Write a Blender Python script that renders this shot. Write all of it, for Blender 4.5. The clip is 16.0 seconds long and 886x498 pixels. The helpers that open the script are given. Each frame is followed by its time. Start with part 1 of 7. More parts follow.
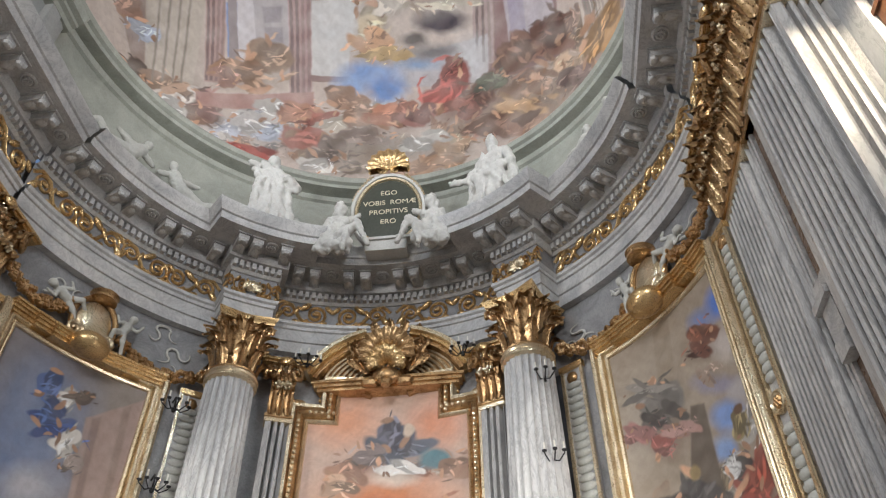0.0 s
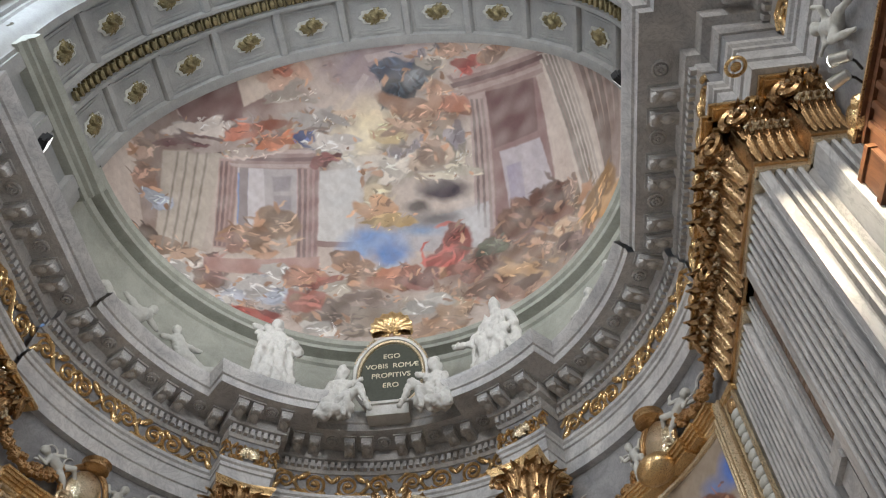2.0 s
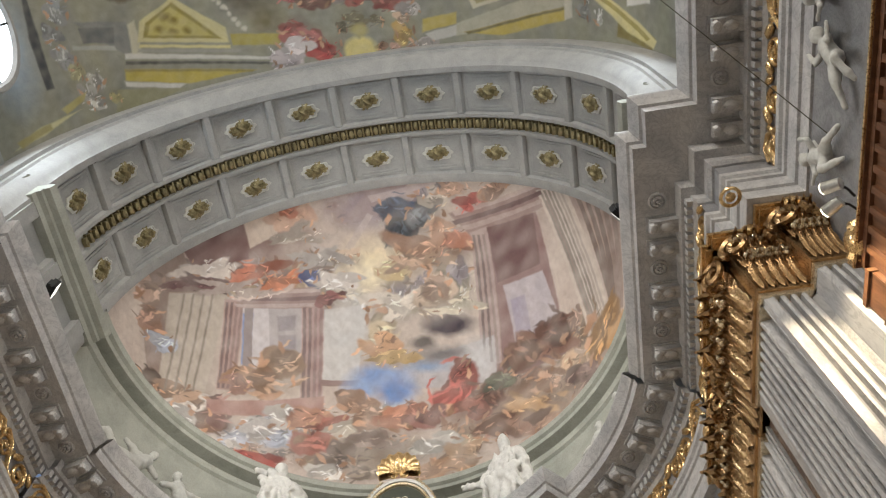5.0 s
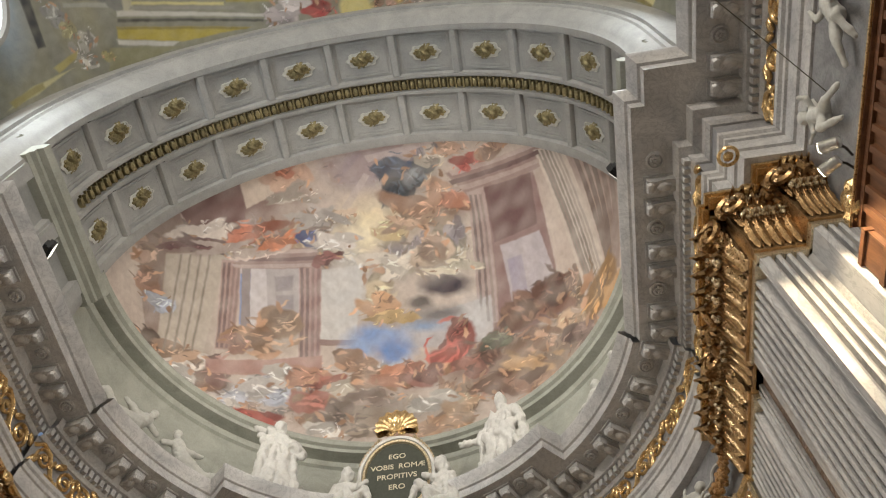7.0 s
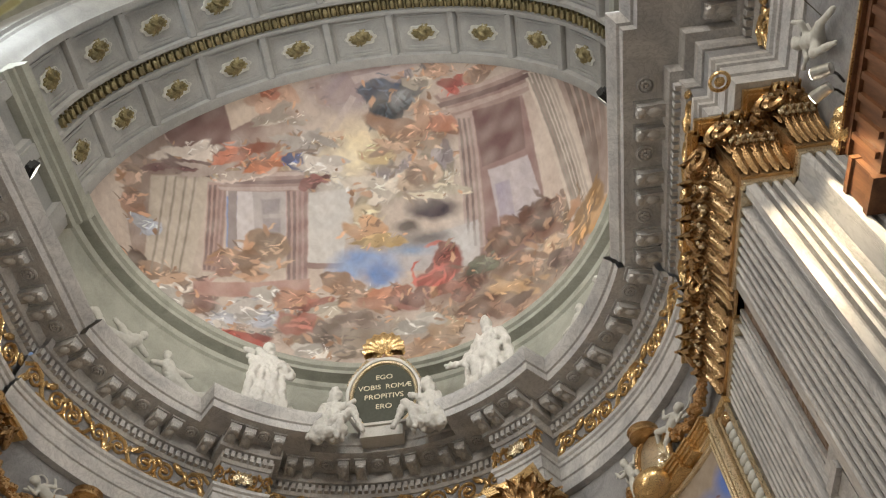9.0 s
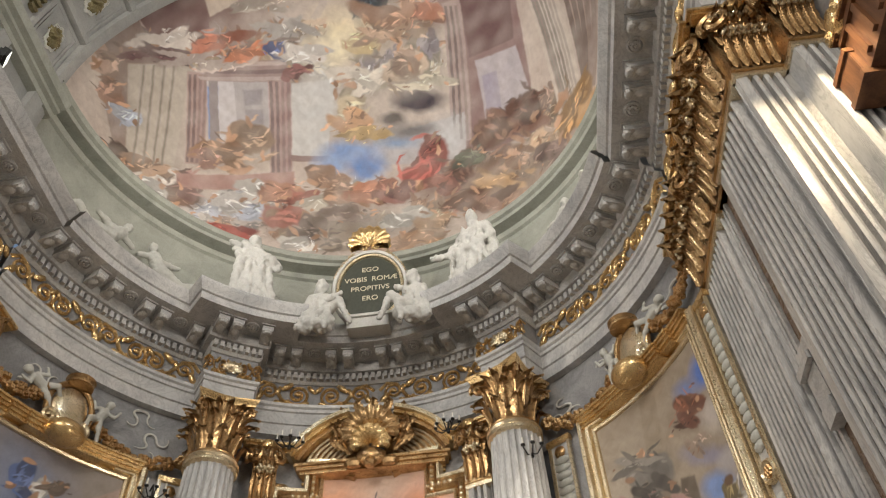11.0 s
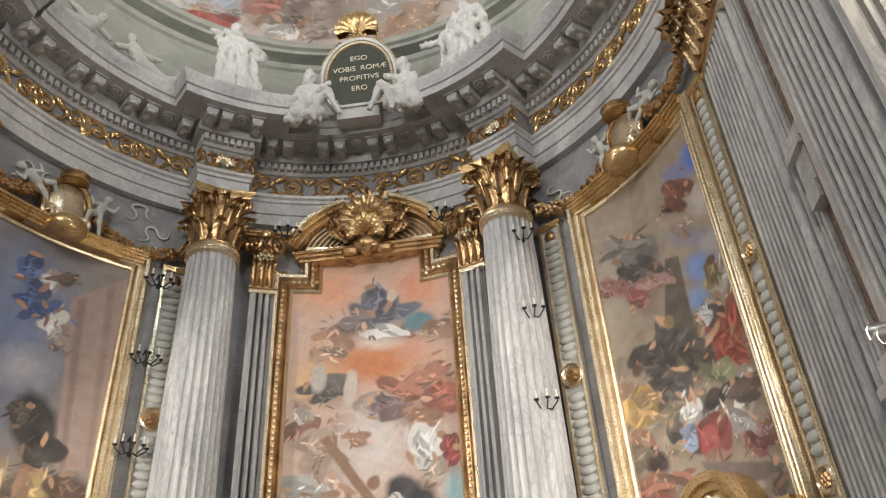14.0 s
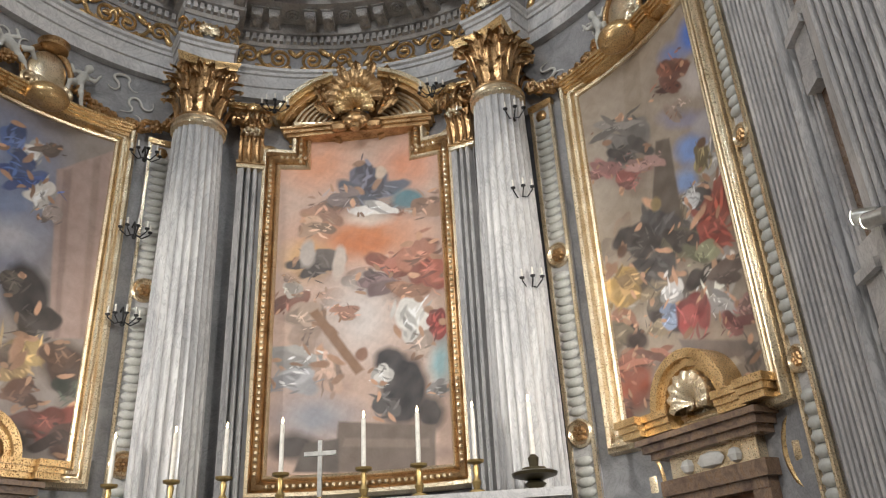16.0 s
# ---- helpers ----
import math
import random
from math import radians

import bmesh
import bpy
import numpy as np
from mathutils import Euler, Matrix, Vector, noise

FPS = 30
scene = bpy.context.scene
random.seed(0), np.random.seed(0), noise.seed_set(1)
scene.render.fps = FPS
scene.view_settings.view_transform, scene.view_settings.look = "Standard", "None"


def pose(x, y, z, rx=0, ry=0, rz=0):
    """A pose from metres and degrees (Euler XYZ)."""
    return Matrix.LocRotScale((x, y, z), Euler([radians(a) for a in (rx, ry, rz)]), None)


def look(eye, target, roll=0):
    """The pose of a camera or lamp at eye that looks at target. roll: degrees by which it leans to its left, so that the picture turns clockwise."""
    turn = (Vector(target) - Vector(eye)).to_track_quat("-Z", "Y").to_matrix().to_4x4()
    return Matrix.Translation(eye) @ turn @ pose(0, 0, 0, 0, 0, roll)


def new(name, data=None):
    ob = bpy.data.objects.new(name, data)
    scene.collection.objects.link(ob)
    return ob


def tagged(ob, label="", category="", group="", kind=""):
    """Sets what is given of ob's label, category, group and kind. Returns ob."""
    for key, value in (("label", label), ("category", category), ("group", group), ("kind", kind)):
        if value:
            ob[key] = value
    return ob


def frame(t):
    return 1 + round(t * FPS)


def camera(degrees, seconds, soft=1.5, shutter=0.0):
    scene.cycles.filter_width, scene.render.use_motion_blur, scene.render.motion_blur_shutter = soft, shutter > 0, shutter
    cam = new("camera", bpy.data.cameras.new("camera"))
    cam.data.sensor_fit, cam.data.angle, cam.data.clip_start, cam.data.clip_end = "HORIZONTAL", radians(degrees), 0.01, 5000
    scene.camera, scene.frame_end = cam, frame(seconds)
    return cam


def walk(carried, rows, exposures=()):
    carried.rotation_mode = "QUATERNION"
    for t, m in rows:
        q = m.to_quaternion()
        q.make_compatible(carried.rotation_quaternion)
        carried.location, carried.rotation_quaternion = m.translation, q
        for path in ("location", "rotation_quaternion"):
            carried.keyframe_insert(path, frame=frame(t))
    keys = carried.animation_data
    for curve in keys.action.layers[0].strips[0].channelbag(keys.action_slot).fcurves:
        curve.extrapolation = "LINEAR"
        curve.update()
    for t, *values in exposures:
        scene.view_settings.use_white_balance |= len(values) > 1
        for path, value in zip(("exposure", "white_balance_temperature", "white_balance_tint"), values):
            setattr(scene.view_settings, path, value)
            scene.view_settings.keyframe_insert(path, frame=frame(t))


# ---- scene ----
from math import sin, cos, pi, hypot, sqrt, atan2, acos

# The apse's axis is x = 0, its circle's centre y = 0; the camera stands in the choir and tilts up and down.
cam = camera(59.1, 16.0, 1.15)
EYE = (3.447, -9.512, 0.907)
TURNS = [
    (0.00, 134.15, 0.25, 6.70), (0.50, 137.24, 0.03, 6.87), (1.00, 140.18, -0.21, 6.95), (1.50, 143.28, -0.21, 6.90),
    (2.00, 146.05, 0.18, 6.97), (2.50, 148.68, 0.62, 6.97), (3.00, 152.13, 0.62, 7.00), (3.50, 154.60, 0.57, 7.23),
    (4.00, 156.49, 0.76, 7.85), (4.20, 157.04, 0.85, 7.93), (4.72, 156.05, 0.70, 8.32), (5.25, 155.85, 0.51, 8.53),
    (5.78, 154.77, 0.32, 8.63), (6.30, 155.24, 0.62, 8.47), (6.50, 154.64, 0.73, 8.44), (7.00, 153.02, 0.86, 8.45),
    (7.50, 151.36, 0.98, 8.15), (8.00, 149.86, 0.99, 8.15), (8.20, 149.49, 1.19, 8.00), (10.30, 143.08, 1.68, 7.19),
    (10.50, 142.37, 1.72, 7.09), (11.00, 139.65, 2.15, 6.78), (11.50, 136.79, 2.28, 6.71), (12.00, 134.77, 2.41, 6.73),
    (12.50, 132.37, 2.72, 6.77), (13.00, 129.28, 2.79, 7.05), (13.50, 126.65, 2.93, 7.08), (14.00, 124.34, 3.25, 6.99),
    (14.50, 122.08, 3.23, 6.74), (15.00, 119.82, 2.90, 6.40), (15.50, 117.50, 2.75, 6.03), (16.00, 115.37, 2.76, 5.76),
]
walk(cam, [(t, pose(*EYE, rx, ry, rz)) for t, rx, ry, rz in TURNS],
     exposures=[(0.0, 0.05, 6050, 10), (2.5, 0.0, 6150, 10), (4.2, 0.12, 6400, 10), (6.4, 0.10, 7000, 10), (12.0, 0.08, 6850, 10), (14.0, 0.0, 6450, 10), (16.0, 0.0, 6250, 10)])

# ---- light ----
world = bpy.data.worlds.new("sky")
scene.world = world
world.use_nodes = True
wn = world.node_tree
sky = wn.nodes.new("ShaderNodeTexSky")
sky.sky_type, sky.sun_disc, sky.sun_elevation, sky.sun_rotation = "NISHITA", False, radians(25), radians(-100)
wn.links.new(sky.outputs[0], wn.nodes["Background"].inputs[0])
wn.nodes["Background"].inputs[1].default_value = 0.1


def area_lamp(name, eye, target, sx, sy, watts, colour):
    data = bpy.data.lights.new(name, "AREA")
    data.shape, data.size, data.size_y, data.energy, data.color = "RECTANGLE", sx, sy, watts, colour
    lamp = new(name, data)
    lamp.matrix_world = look(eye, target)
    return lamp


def spot_lamp(name, eye, target, watts, angle, colour, radius=0.15):
    data = bpy.data.lights.new(name, "SPOT")
    data.energy, data.spot_size, data.spot_blend, data.color, data.shadow_soft_size = watts, radians(angle), 0.6, colour, radius
    lamp = new(name, data)
    lamp.matrix_world = look(eye, target)
    return lamp


WARM, COOL = (1.0, 0.94, 0.85), (0.80, 0.90, 1.0)
# daylight through the clerestory lunettes; floodlights on the cornices, spotlights on the east wall
area_lamp("window_light_west", (-8.0, -7.4, 22.0), (6, -4, 18.5), 2.8, 2.0, 520, COOL)
area_lamp("window_light_east", (8.0, -7.6, 22.0), (-6.5, -2, 16.5), 2.8, 2.0, 330, COOL)
# stands in for the nave's daylight; the end window it fills is unseen, added
area_lamp("nave_light_back", (0, -29.8, 19.0), (0, 5, 12), 7.5, 7.5, 3900, (1.0, 0.94, 0.86))
spot_lamp("floodlight_west", (-6.6, -2.6, 17.5), (0.5, 6, 25.0), 1500, 88, (1.0, 0.96, 0.9), 0.2)
spot_lamp("floodlight_east", (6.6, -2.5, 17.5), (-1.0, 6, 24.5), 1400, 98, (1.0, 0.96, 0.9), 0.2)
spot_lamp("spotlight_low_east", (7.6, -0.7, 5.9), (-0.5, 8, 5.6), 1900, 84, WARM, 0.1)
# added fill with no fixture, mirrors the east lamp to brighten the altar wall
spot_lamp("fill_low_west", (-7.6, -0.7, 5.9), (0.5, 8, 5.6), 1900, 84, WARM, 0.1)
spot_lamp("spotlight_high_east", (8.3, -4.7, 12.0), (-6.6, -0.5, 16.6), 1500, 46, WARM, 0.1)
# added fill from the unseen west side, brightens the east pilasters
spot_lamp("fill_high_west", (-8.3, -4.7, 12.0), (7.5, 1, 8.5), 1900, 76, WARM, 0.1)
spot_lamp("spotlight_pier", (8.3, -4.7, 11.3), (7.9, -1.2, 8.0), 420, 100, (1.0, 0.84, 0.58), 0.1)

# ---- materials ----
def nodes_of(name):
    m = bpy.data.materials.new(name)
    m.use_nodes = True
    nt = m.node_tree
    return m, nt, nt.nodes["Principled BSDF"]


def mapped(nt, scale, stretch=(1, 1, 1)):
    co, mp = nt.nodes.new("ShaderNodeTexCoord"), nt.nodes.new("ShaderNodeMapping")
    mp.inputs["Scale"].default_value = [scale * s for s in stretch]
    nt.links.new(co.outputs["Object"], mp.inputs[0])
    return mp.outputs[0]


def noise_tex(nt, vec, scale, detail=5, rough=0.6, warp=0.0):
    n = nt.nodes.new("ShaderNodeTexNoise")
    n.inputs["Scale"].default_value, n.inputs["Detail"].default_value = scale, detail
    n.inputs["Roughness"].default_value, n.inputs["Distortion"].default_value = rough, warp
    if vec is not None:
        nt.links.new(vec, n.inputs["Vector"])
    return n.outputs["Fac"]


def ramp(nt, fac, *stops):
    r = nt.nodes.new("ShaderNodeValToRGB")
    while len(r.color_ramp.elements) < len(stops):
        r.color_ramp.elements.new(0.5)
    for e, (at, c) in zip(r.color_ramp.elements, stops):
        e.position, e.color = at, (*c, 1)
    nt.links.new(fac, r.inputs[0])
    return r.outputs[0]


def mixed(nt, a, b, fac, mode="MULTIPLY"):
    m = nt.nodes.new("ShaderNodeMix")
    m.data_type, m.blend_type = "RGBA", mode
    for sock, v in ((m.inputs[6], a), (m.inputs[7], b), (m.inputs[0], fac)):
        if isinstance(v, (int, float)):
            sock.default_value = v
        elif isinstance(v, tuple):
            sock.default_value = (*v, 1)
        else:
            nt.links.new(v, sock)
    return m.outputs[2]


def bumped(nt, bsdf, height, strength, dist):
    b = nt.nodes.new("ShaderNodeBump")
    b.inputs["Strength"].default_value, b.inputs["Distance"].default_value = strength, dist
    nt.links.new(height, b.inputs["Height"])
    nt.links.new(b.outputs[0], bsdf.inputs["Normal"])


def marble(name, dark, light, rough=0.35, vein=0.35, scale=0.7, stretch=(1, 1, 1)):
    m, nt, b = nodes_of(name)
    v = mapped(nt, 1.0, stretch)
    big = noise_tex(nt, v, scale, 8, 0.62, 1.2)
    col = ramp(nt, big, (0.32, dark), (0.62, light))
    veins = noise_tex(nt, v, scale * 2.3, 10, 0.7, 2.5)
    vr = ramp(nt, veins, (0.46, (1, 1, 1)), (0.50, (1 - vein, 1 - vein, 1 - vein * 0.95)), (0.54, (1, 1, 1)))
    col = mixed(nt, col, vr, 0.8)
    fine = noise_tex(nt, v, 28, 4)
    col = mixed(nt, col, ramp(nt, fine, (0.3, (0.82, 0.81, 0.79)), (0.6, (1, 1, 1))), 0.6)
    nt.links.new(col, b.inputs["Base Color"])
    nt.links.new(ramp(nt, big, (0.3, (rough + 0.15,) * 3), (0.7, (rough - 0.05,) * 3)), b.inputs["Roughness"])
    bumped(nt, b, fine, 0.12, 0.01)
    return m


def gilt(name, base, deep, rough=0.3, relief=0.25, scale=18):
    m, nt, b = nodes_of(name)
    v = mapped(nt, 1.0)
    big, fine = noise_tex(nt, v, 2.2, 6, 0.65), noise_tex(nt, v, scale, 5)
    col = mixed(nt, ramp(nt, big, (0.3, deep), (0.65, base)), ramp(nt, fine, (0.25, (0.7, 0.64, 0.56)), (0.5, (1, 1, 1))), 0.3)
    nt.links.new(col, b.inputs["Base Color"])
    b.inputs["Metallic"].default_value = 0.85
    nt.links.new(ramp(nt, fine, (0.3, (rough + 0.25,) * 3), (0.6, (rough,) * 3)), b.inputs["Roughness"])
    bumped(nt, b, fine, relief, 0.02)
    return m


def plaster(name, a, c, rough=0.75, scale=1.4, relief=0.15):
    m, nt, b = nodes_of(name)
    v = mapped(nt, 1.0)
    big, fine = noise_tex(nt, v, scale, 8, 0.65, 0.6), noise_tex(nt, v, 22, 6)
    col = mixed(nt, ramp(nt, big, (0.3, a), (0.65, c)), ramp(nt, fine, (0.3, (0.8, 0.79, 0.76)), (0.6, (1, 1, 1))), 0.6)
    nt.links.new(col, b.inputs["Base Color"])
    b.inputs["Roughness"].default_value = rough
    bumped(nt, b, fine, relief, 0.02)
    return m


def painted(name, rough=0.6):
    """Paint laid on a surface: its colours are the mesh's own, broken up by brushwork and craquelure."""
    m, nt, b = nodes_of(name)
    at = nt.nodes.new("ShaderNodeAttribute")
    at.attribute_name = "paint"
    v = mapped(nt, 1.0)
    brush, fine = noise_tex(nt, v, 3.5, 8, 0.7, 1.5), noise_tex(nt, v, 30, 5)
    col = mixed(nt, at.outputs["Color"], ramp(nt, brush, (0.3, (0.84, 0.83, 0.82)), (0.58, (1.0, 1.0, 1.0))), 0.7)
    col = mixed(nt, col, ramp(nt, fine, (0.3, (0.9, 0.89, 0.88)), (0.6, (1, 1, 1))), 0.5)
    nt.links.new(col, b.inputs["Base Color"])
    b.inputs["Roughness"].default_value = rough
    bumped(nt, b, fine, 0.06, 0.01)
    return m


def plain(name, colour, rough=0.5, metal=0.0, glow=0.0):
    m, nt, b = nodes_of(name)
    v = mapped(nt, 1.0)
    n = noise_tex(nt, v, 12, 5)
    d = tuple(x * 0.78 for x in colour)
    nt.links.new(ramp(nt, n, (0.3, d), (0.6, colour)), b.inputs["Base Color"])
    b.inputs["Roughness"].default_value, b.inputs["Metallic"].default_value = rough, metal
    if glow:
        b.inputs["Emission Color"].default_value = (*colour, 1)
        b.inputs["Emission Strength"].default_value = glow
    return m


MARBLE = marble("pale_grey_marble", (0.40, 0.40, 0.41), (0.62, 0.61, 0.60), 0.35, 0.3)
MARBLE_COL = marble("streaked_column_marble", (0.38, 0.38, 0.39), (0.66, 0.65, 0.64), 0.3, 0.35, 0.9, (1, 1, 0.25))
STUCCO = plaster("grey_stucco", (0.30, 0.305, 0.30), (0.40, 0.40, 0.39))
STUCCO_GREEN = plaster("greenish_grey_stucco", (0.30, 0.31, 0.27), (0.42, 0.43, 0.38))
SLATE = marble("slate_grey_marble", (0.22, 0.22, 0.23), (0.33, 0.33, 0.34), 0.4, 0.3, 1.2)
# near-black tone that stands for the shade beside the columns
RECESS_SHADE = marble("blue_grey_recess_shade", (0.05, 0.055, 0.065), (0.11, 0.115, 0.13), 0.3, 0.3)
WHITE = plaster("white_stucco_figure", (0.52, 0.51, 0.49), (0.66, 0.65, 0.62), 0.6, 2.0)
RELIEF = plaster("pale_relief_stucco", (0.46, 0.46, 0.44), (0.62, 0.62, 0.58), 0.7, 2.0)
GOLD = gilt("bright_gilding", (0.78, 0.56, 0.29), (0.50, 0.32, 0.14), 0.24, 0.015, 40)
GOLD_OLD = gilt("old_gilding", (0.68, 0.45, 0.23), (0.25, 0.14, 0.06), 0.26, 0.06, 30)
GOLD_PALE = gilt("pale_gilding", (0.84, 0.73, 0.54), (0.60, 0.46, 0.28), 0.24, 0.015, 40)
OLIVE = gilt("olive_gilt_rosette", (0.40, 0.34, 0.19), (0.16, 0.14, 0.08), 0.5, 0.4)
BRECCIA = marble("brown_breccia_marble", (0.10, 0.06, 0.045), (0.32, 0.22, 0.15), 0.25, 0.5, 3.0)
WOOD = marble("brown_walnut_wood", (0.10, 0.04, 0.018), (0.20, 0.085, 0.035), 0.45, 0.3, 1.5, (2, 2, 0.2))
TABLET = plain("dark_green_tablet", (0.055, 0.06, 0.045), 0.45)
LETTER = plain("pale_gilt_letter", (0.72, 0.66, 0.50), 0.45)
WAX = plain("white_candle_wax", (0.82, 0.79, 0.72), 0.4)
FLAME = plain("candle_flame", (1.0, 0.72, 0.38), 0.5, 0, 14.0)
BRONZE = plain("dark_bronze", (0.10, 0.085, 0.05), 0.35, 0.8)
BRASS = plain("worn_brass", (0.45, 0.33, 0.14), 0.35, 0.9)
SILVER = plain("silvered_metal", (0.75, 0.74, 0.70), 0.3, 0.9)
IRON = plain("black_iron", (0.03, 0.03, 0.032), 0.5, 0.3)
FRESCO = painted("fresco_paint", 0.8)
CANVAS = painted("oil_paint", 0.5)
FLOOR = marble("floor_marble", (0.30, 0.28, 0.26), (0.48, 0.46, 0.43), 0.2, 0.3)

# ---- mesh tools ----
class Shape:
    """Vertices and faces gathered for one mesh."""

    def __init__(self):
        self.v, self.f = [], []

    def grid(self, rows, closed=False, cap=False):
        """Skin over rows of points, all of one length."""
        n, base = len(rows[0]), len(self.v)
        for r in rows:
            self.v.extend(tuple(p) for p in r)
        for i in range(len(rows) - 1):
            for j in range(n if closed else n - 1):
                a, b = base + i * n + j, base + i * n + (j + 1) % n
                self.f.append((a, b, b + n, a + n))
        if cap:
            self.f.append(tuple(base + j for j in range(n))[::-1])
            self.f.append(tuple(base + (len(rows) - 1) * n + j for j in range(n)))
        return self

    def box(self, x0, x1, y0, y1, z0, z1, m=None):
        pts = [Vector((x, y, z)) for z in (z0, z1) for x, y in ((x0, y0), (x1, y0), (x1, y1), (x0, y1))]
        if m is not None:
            pts = [m @ p for p in pts]
        b = len(self.v)
        self.v.extend(tuple(p) for p in pts)
        for f in ((3, 2, 1, 0), (4, 5, 6, 7), (0, 1, 5, 4), (1, 2, 6, 5), (2, 3, 7, 6), (3, 0, 4, 7)):
            self.f.append(tuple(b + k for k in f))
        return self

    def lathe(self, prof, n=16, m=None, flute=0, depth=0.0):
        """A turned form about z; prof holds (radius, z)."""
        m = m or Matrix()
        rows = []
        for r, z in prof:
            row = []
            for k in range(n):
                a = 2 * pi * k / n
                rr = r - depth * r * (abs(sin(a * flute / 2)) ** 0.6) if flute else r
                row.append(m @ Vector((rr * cos(a), rr * sin(a), z)))
            rows.append(row)
        return self.grid(rows, True, True)

    def ball(self, c, r, n=10, squash=(1, 1, 1), m=None):
        rows = []
        m = m or Matrix()
        for i in range(n // 2 + 1):
            t = -pi / 2 + pi * i / (n // 2)
            rr = max(cos(t), 0.02)
            rows.append([m @ (Vector(c) + Vector((r * squash[0] * rr * cos(2 * pi * k / n), r * squash[1] * rr * sin(2 * pi * k / n), r * squash[2] * sin(t)))) for k in range(n)])
        return self.grid(rows, True, True)

    def tube(self, pts, r, n=6, taper=None):
        """A rod along points; taper gives the radius factor at its ends and middle."""
        pts = [Vector(p) for p in pts]
        rows, side = [], None
        for i, p in enumerate(pts):
            d = (pts[min(i + 1, len(pts) - 1)] - pts[max(i - 1, 0)]).normalized()
            ref = Vector((0, 0, 1)) if abs(d.z) < 0.9 else Vector((1, 0, 0))
            u = d.cross(ref if side is None else d.cross(side)).normalized() if side is None else (side - d * side.dot(d)).normalized()
            side = u
            w = d.cross(u)
            rr = r * (taper(i / (len(pts) - 1)) if taper else 1)
            rows.append([p + (u * cos(2 * pi * k / n) + w * sin(2 * pi * k / n)) * rr for k in range(n)])
        return self.grid(rows, True, True)

    def add(self, other, m=None):
        b = len(self.v)
        self.v.extend(tuple(m @ Vector(p)) for p in other.v) if m is not None else self.v.extend(other.v)
        self.f.extend(tuple(b + k for k in f) for f in other.f)
        return self

    def mesh(self, name, mat, sharp=38):
        me = bpy.data.meshes.new(name)
        me.from_pydata(self.v, [], self.f)
        me.materials.append(mat)
        me.update()
        bm = bmesh.new()
        bm.from_mesh(me)
        bmesh.ops.recalc_face_normals(bm, faces=bm.faces)
        bm.to_mesh(me)
        bm.free()
        me.shade_smooth()
        me.set_sharp_from_angle(angle=radians(sharp))
        return me


def thing(name, label, category, group="", kind="", m=None):
    ob = new(name)
    ob.empty_display_size = 0.2
    if m is not None:
        ob.matrix_world = m
    return tagged(ob, label, category, group, kind)


def solid(name, shape, mat, label, category, group="", kind="", m=None, sharp=38):
    ob = new(name, shape.mesh(name, mat, sharp))
    if m is not None:
        ob.matrix_world = m
    return tagged(ob, label, category, group, kind)


def part(name, shape, mat, parent, label="", sharp=38, m=None, kind=""):
    ob = new(name, shape if isinstance(shape, bpy.types.Mesh) else shape.mesh(name, mat, sharp))
    ob.parent = parent
    if m is not None:
        ob.matrix_basis = m
    return tagged(ob, label, "", "", kind)


def on_ring(r, deg, z):
    a = radians(deg)
    return Vector((r * sin(a), r * cos(a), z))


def at_ring(r, deg, z):
    """A frame on the apse wall: x along the wall to the right as seen from inside, y outwards through the wall, z up."""
    return Matrix.Translation(on_ring(r, deg, z)) @ Matrix.Rotation(-radians(deg), 4, "Z")


def bent(shape, r):
    """Bend a flat shape (x along, y depth outwards, z up) on the ring of radius r about the apse's axis."""
    out = Shape()
    for x, y, z in shape.v:
        a = x / r
        out.v.append(((r + y) * sin(a), (r + y) * cos(a), z))
    out.f = list(shape.f)
    return out


def bent_part(name, shape, r, mat, parent, label="", sharp=38):
    return part(name, bent(shape, r), mat, parent, label, sharp)


def cut_box(shape, x0, x1, y0, y1, z0, z1, step=0.35):
    """A bar cut along x so that it can be bent."""
    n = max(1, int(abs(x1 - x0) / step))
    rows = [[(x0 + (x1 - x0) * i / n, y, z) for y, z in ((y0, z0), (y1, z0), (y1, z1), (y0, z1))] for i in range(n + 1)]
    return shape.grid(rows, True, True)


def framed(shape, outline, prof):
    """A moulding of profile (inset, depth) along a closed outline of (x, z), mitred, its turns at right angles."""
    n = len(outline)
    rings = []
    for inset, depth in prof:
        ring = []
        for i in range(n):
            p0, p1, p2 = Vector(outline[i - 1]), Vector(outline[i]), Vector(outline[(i + 1) % n])
            d0, d1 = (p1 - p0).normalized(), (p2 - p1).normalized()
            n0, n1 = Vector((-d0.y, d0.x)), Vector((-d1.y, d1.x))
            q = p1 + (n0 + n1) * (inset / (1 + n0.dot(n1)))
            ring.append((q.x, depth, q.y))
        rings.append(ring)
    fine = []
    for ring in rings:
        row = []
        for i in range(n):
            a, b = ring[i], ring[(i + 1) % n]
            k = 8 if abs(outline[i][0] - outline[(i + 1) % n][0]) > 1 else 1
            row += [tuple(a[c] + (b[c] - a[c]) * j / k for c in range(3)) for j in range(k)]
        fine.append(row)
    return shape.grid(fine, True, False)

# ---- the large structure ----
R0, BREAK, COLUMN = 7.96, 0.74, 30.92
Z_ARCHI, Z_CORNICE = 14.0, 16.95
ARCHITRAVE = [(-0.5, 14.0), (0.0, 14.0), (0.0, 14.34), (0.05, 14.36), (0.05, 14.72), (0.10, 14.74), (0.10, 14.84), (0.16, 14.88), (0.18, 14.96), (0.0, 14.98), (-0.5, 14.98)]
FRIEZE = [(0.0, 14.96), (0.0, 15.80), (-0.4, 15.80)]
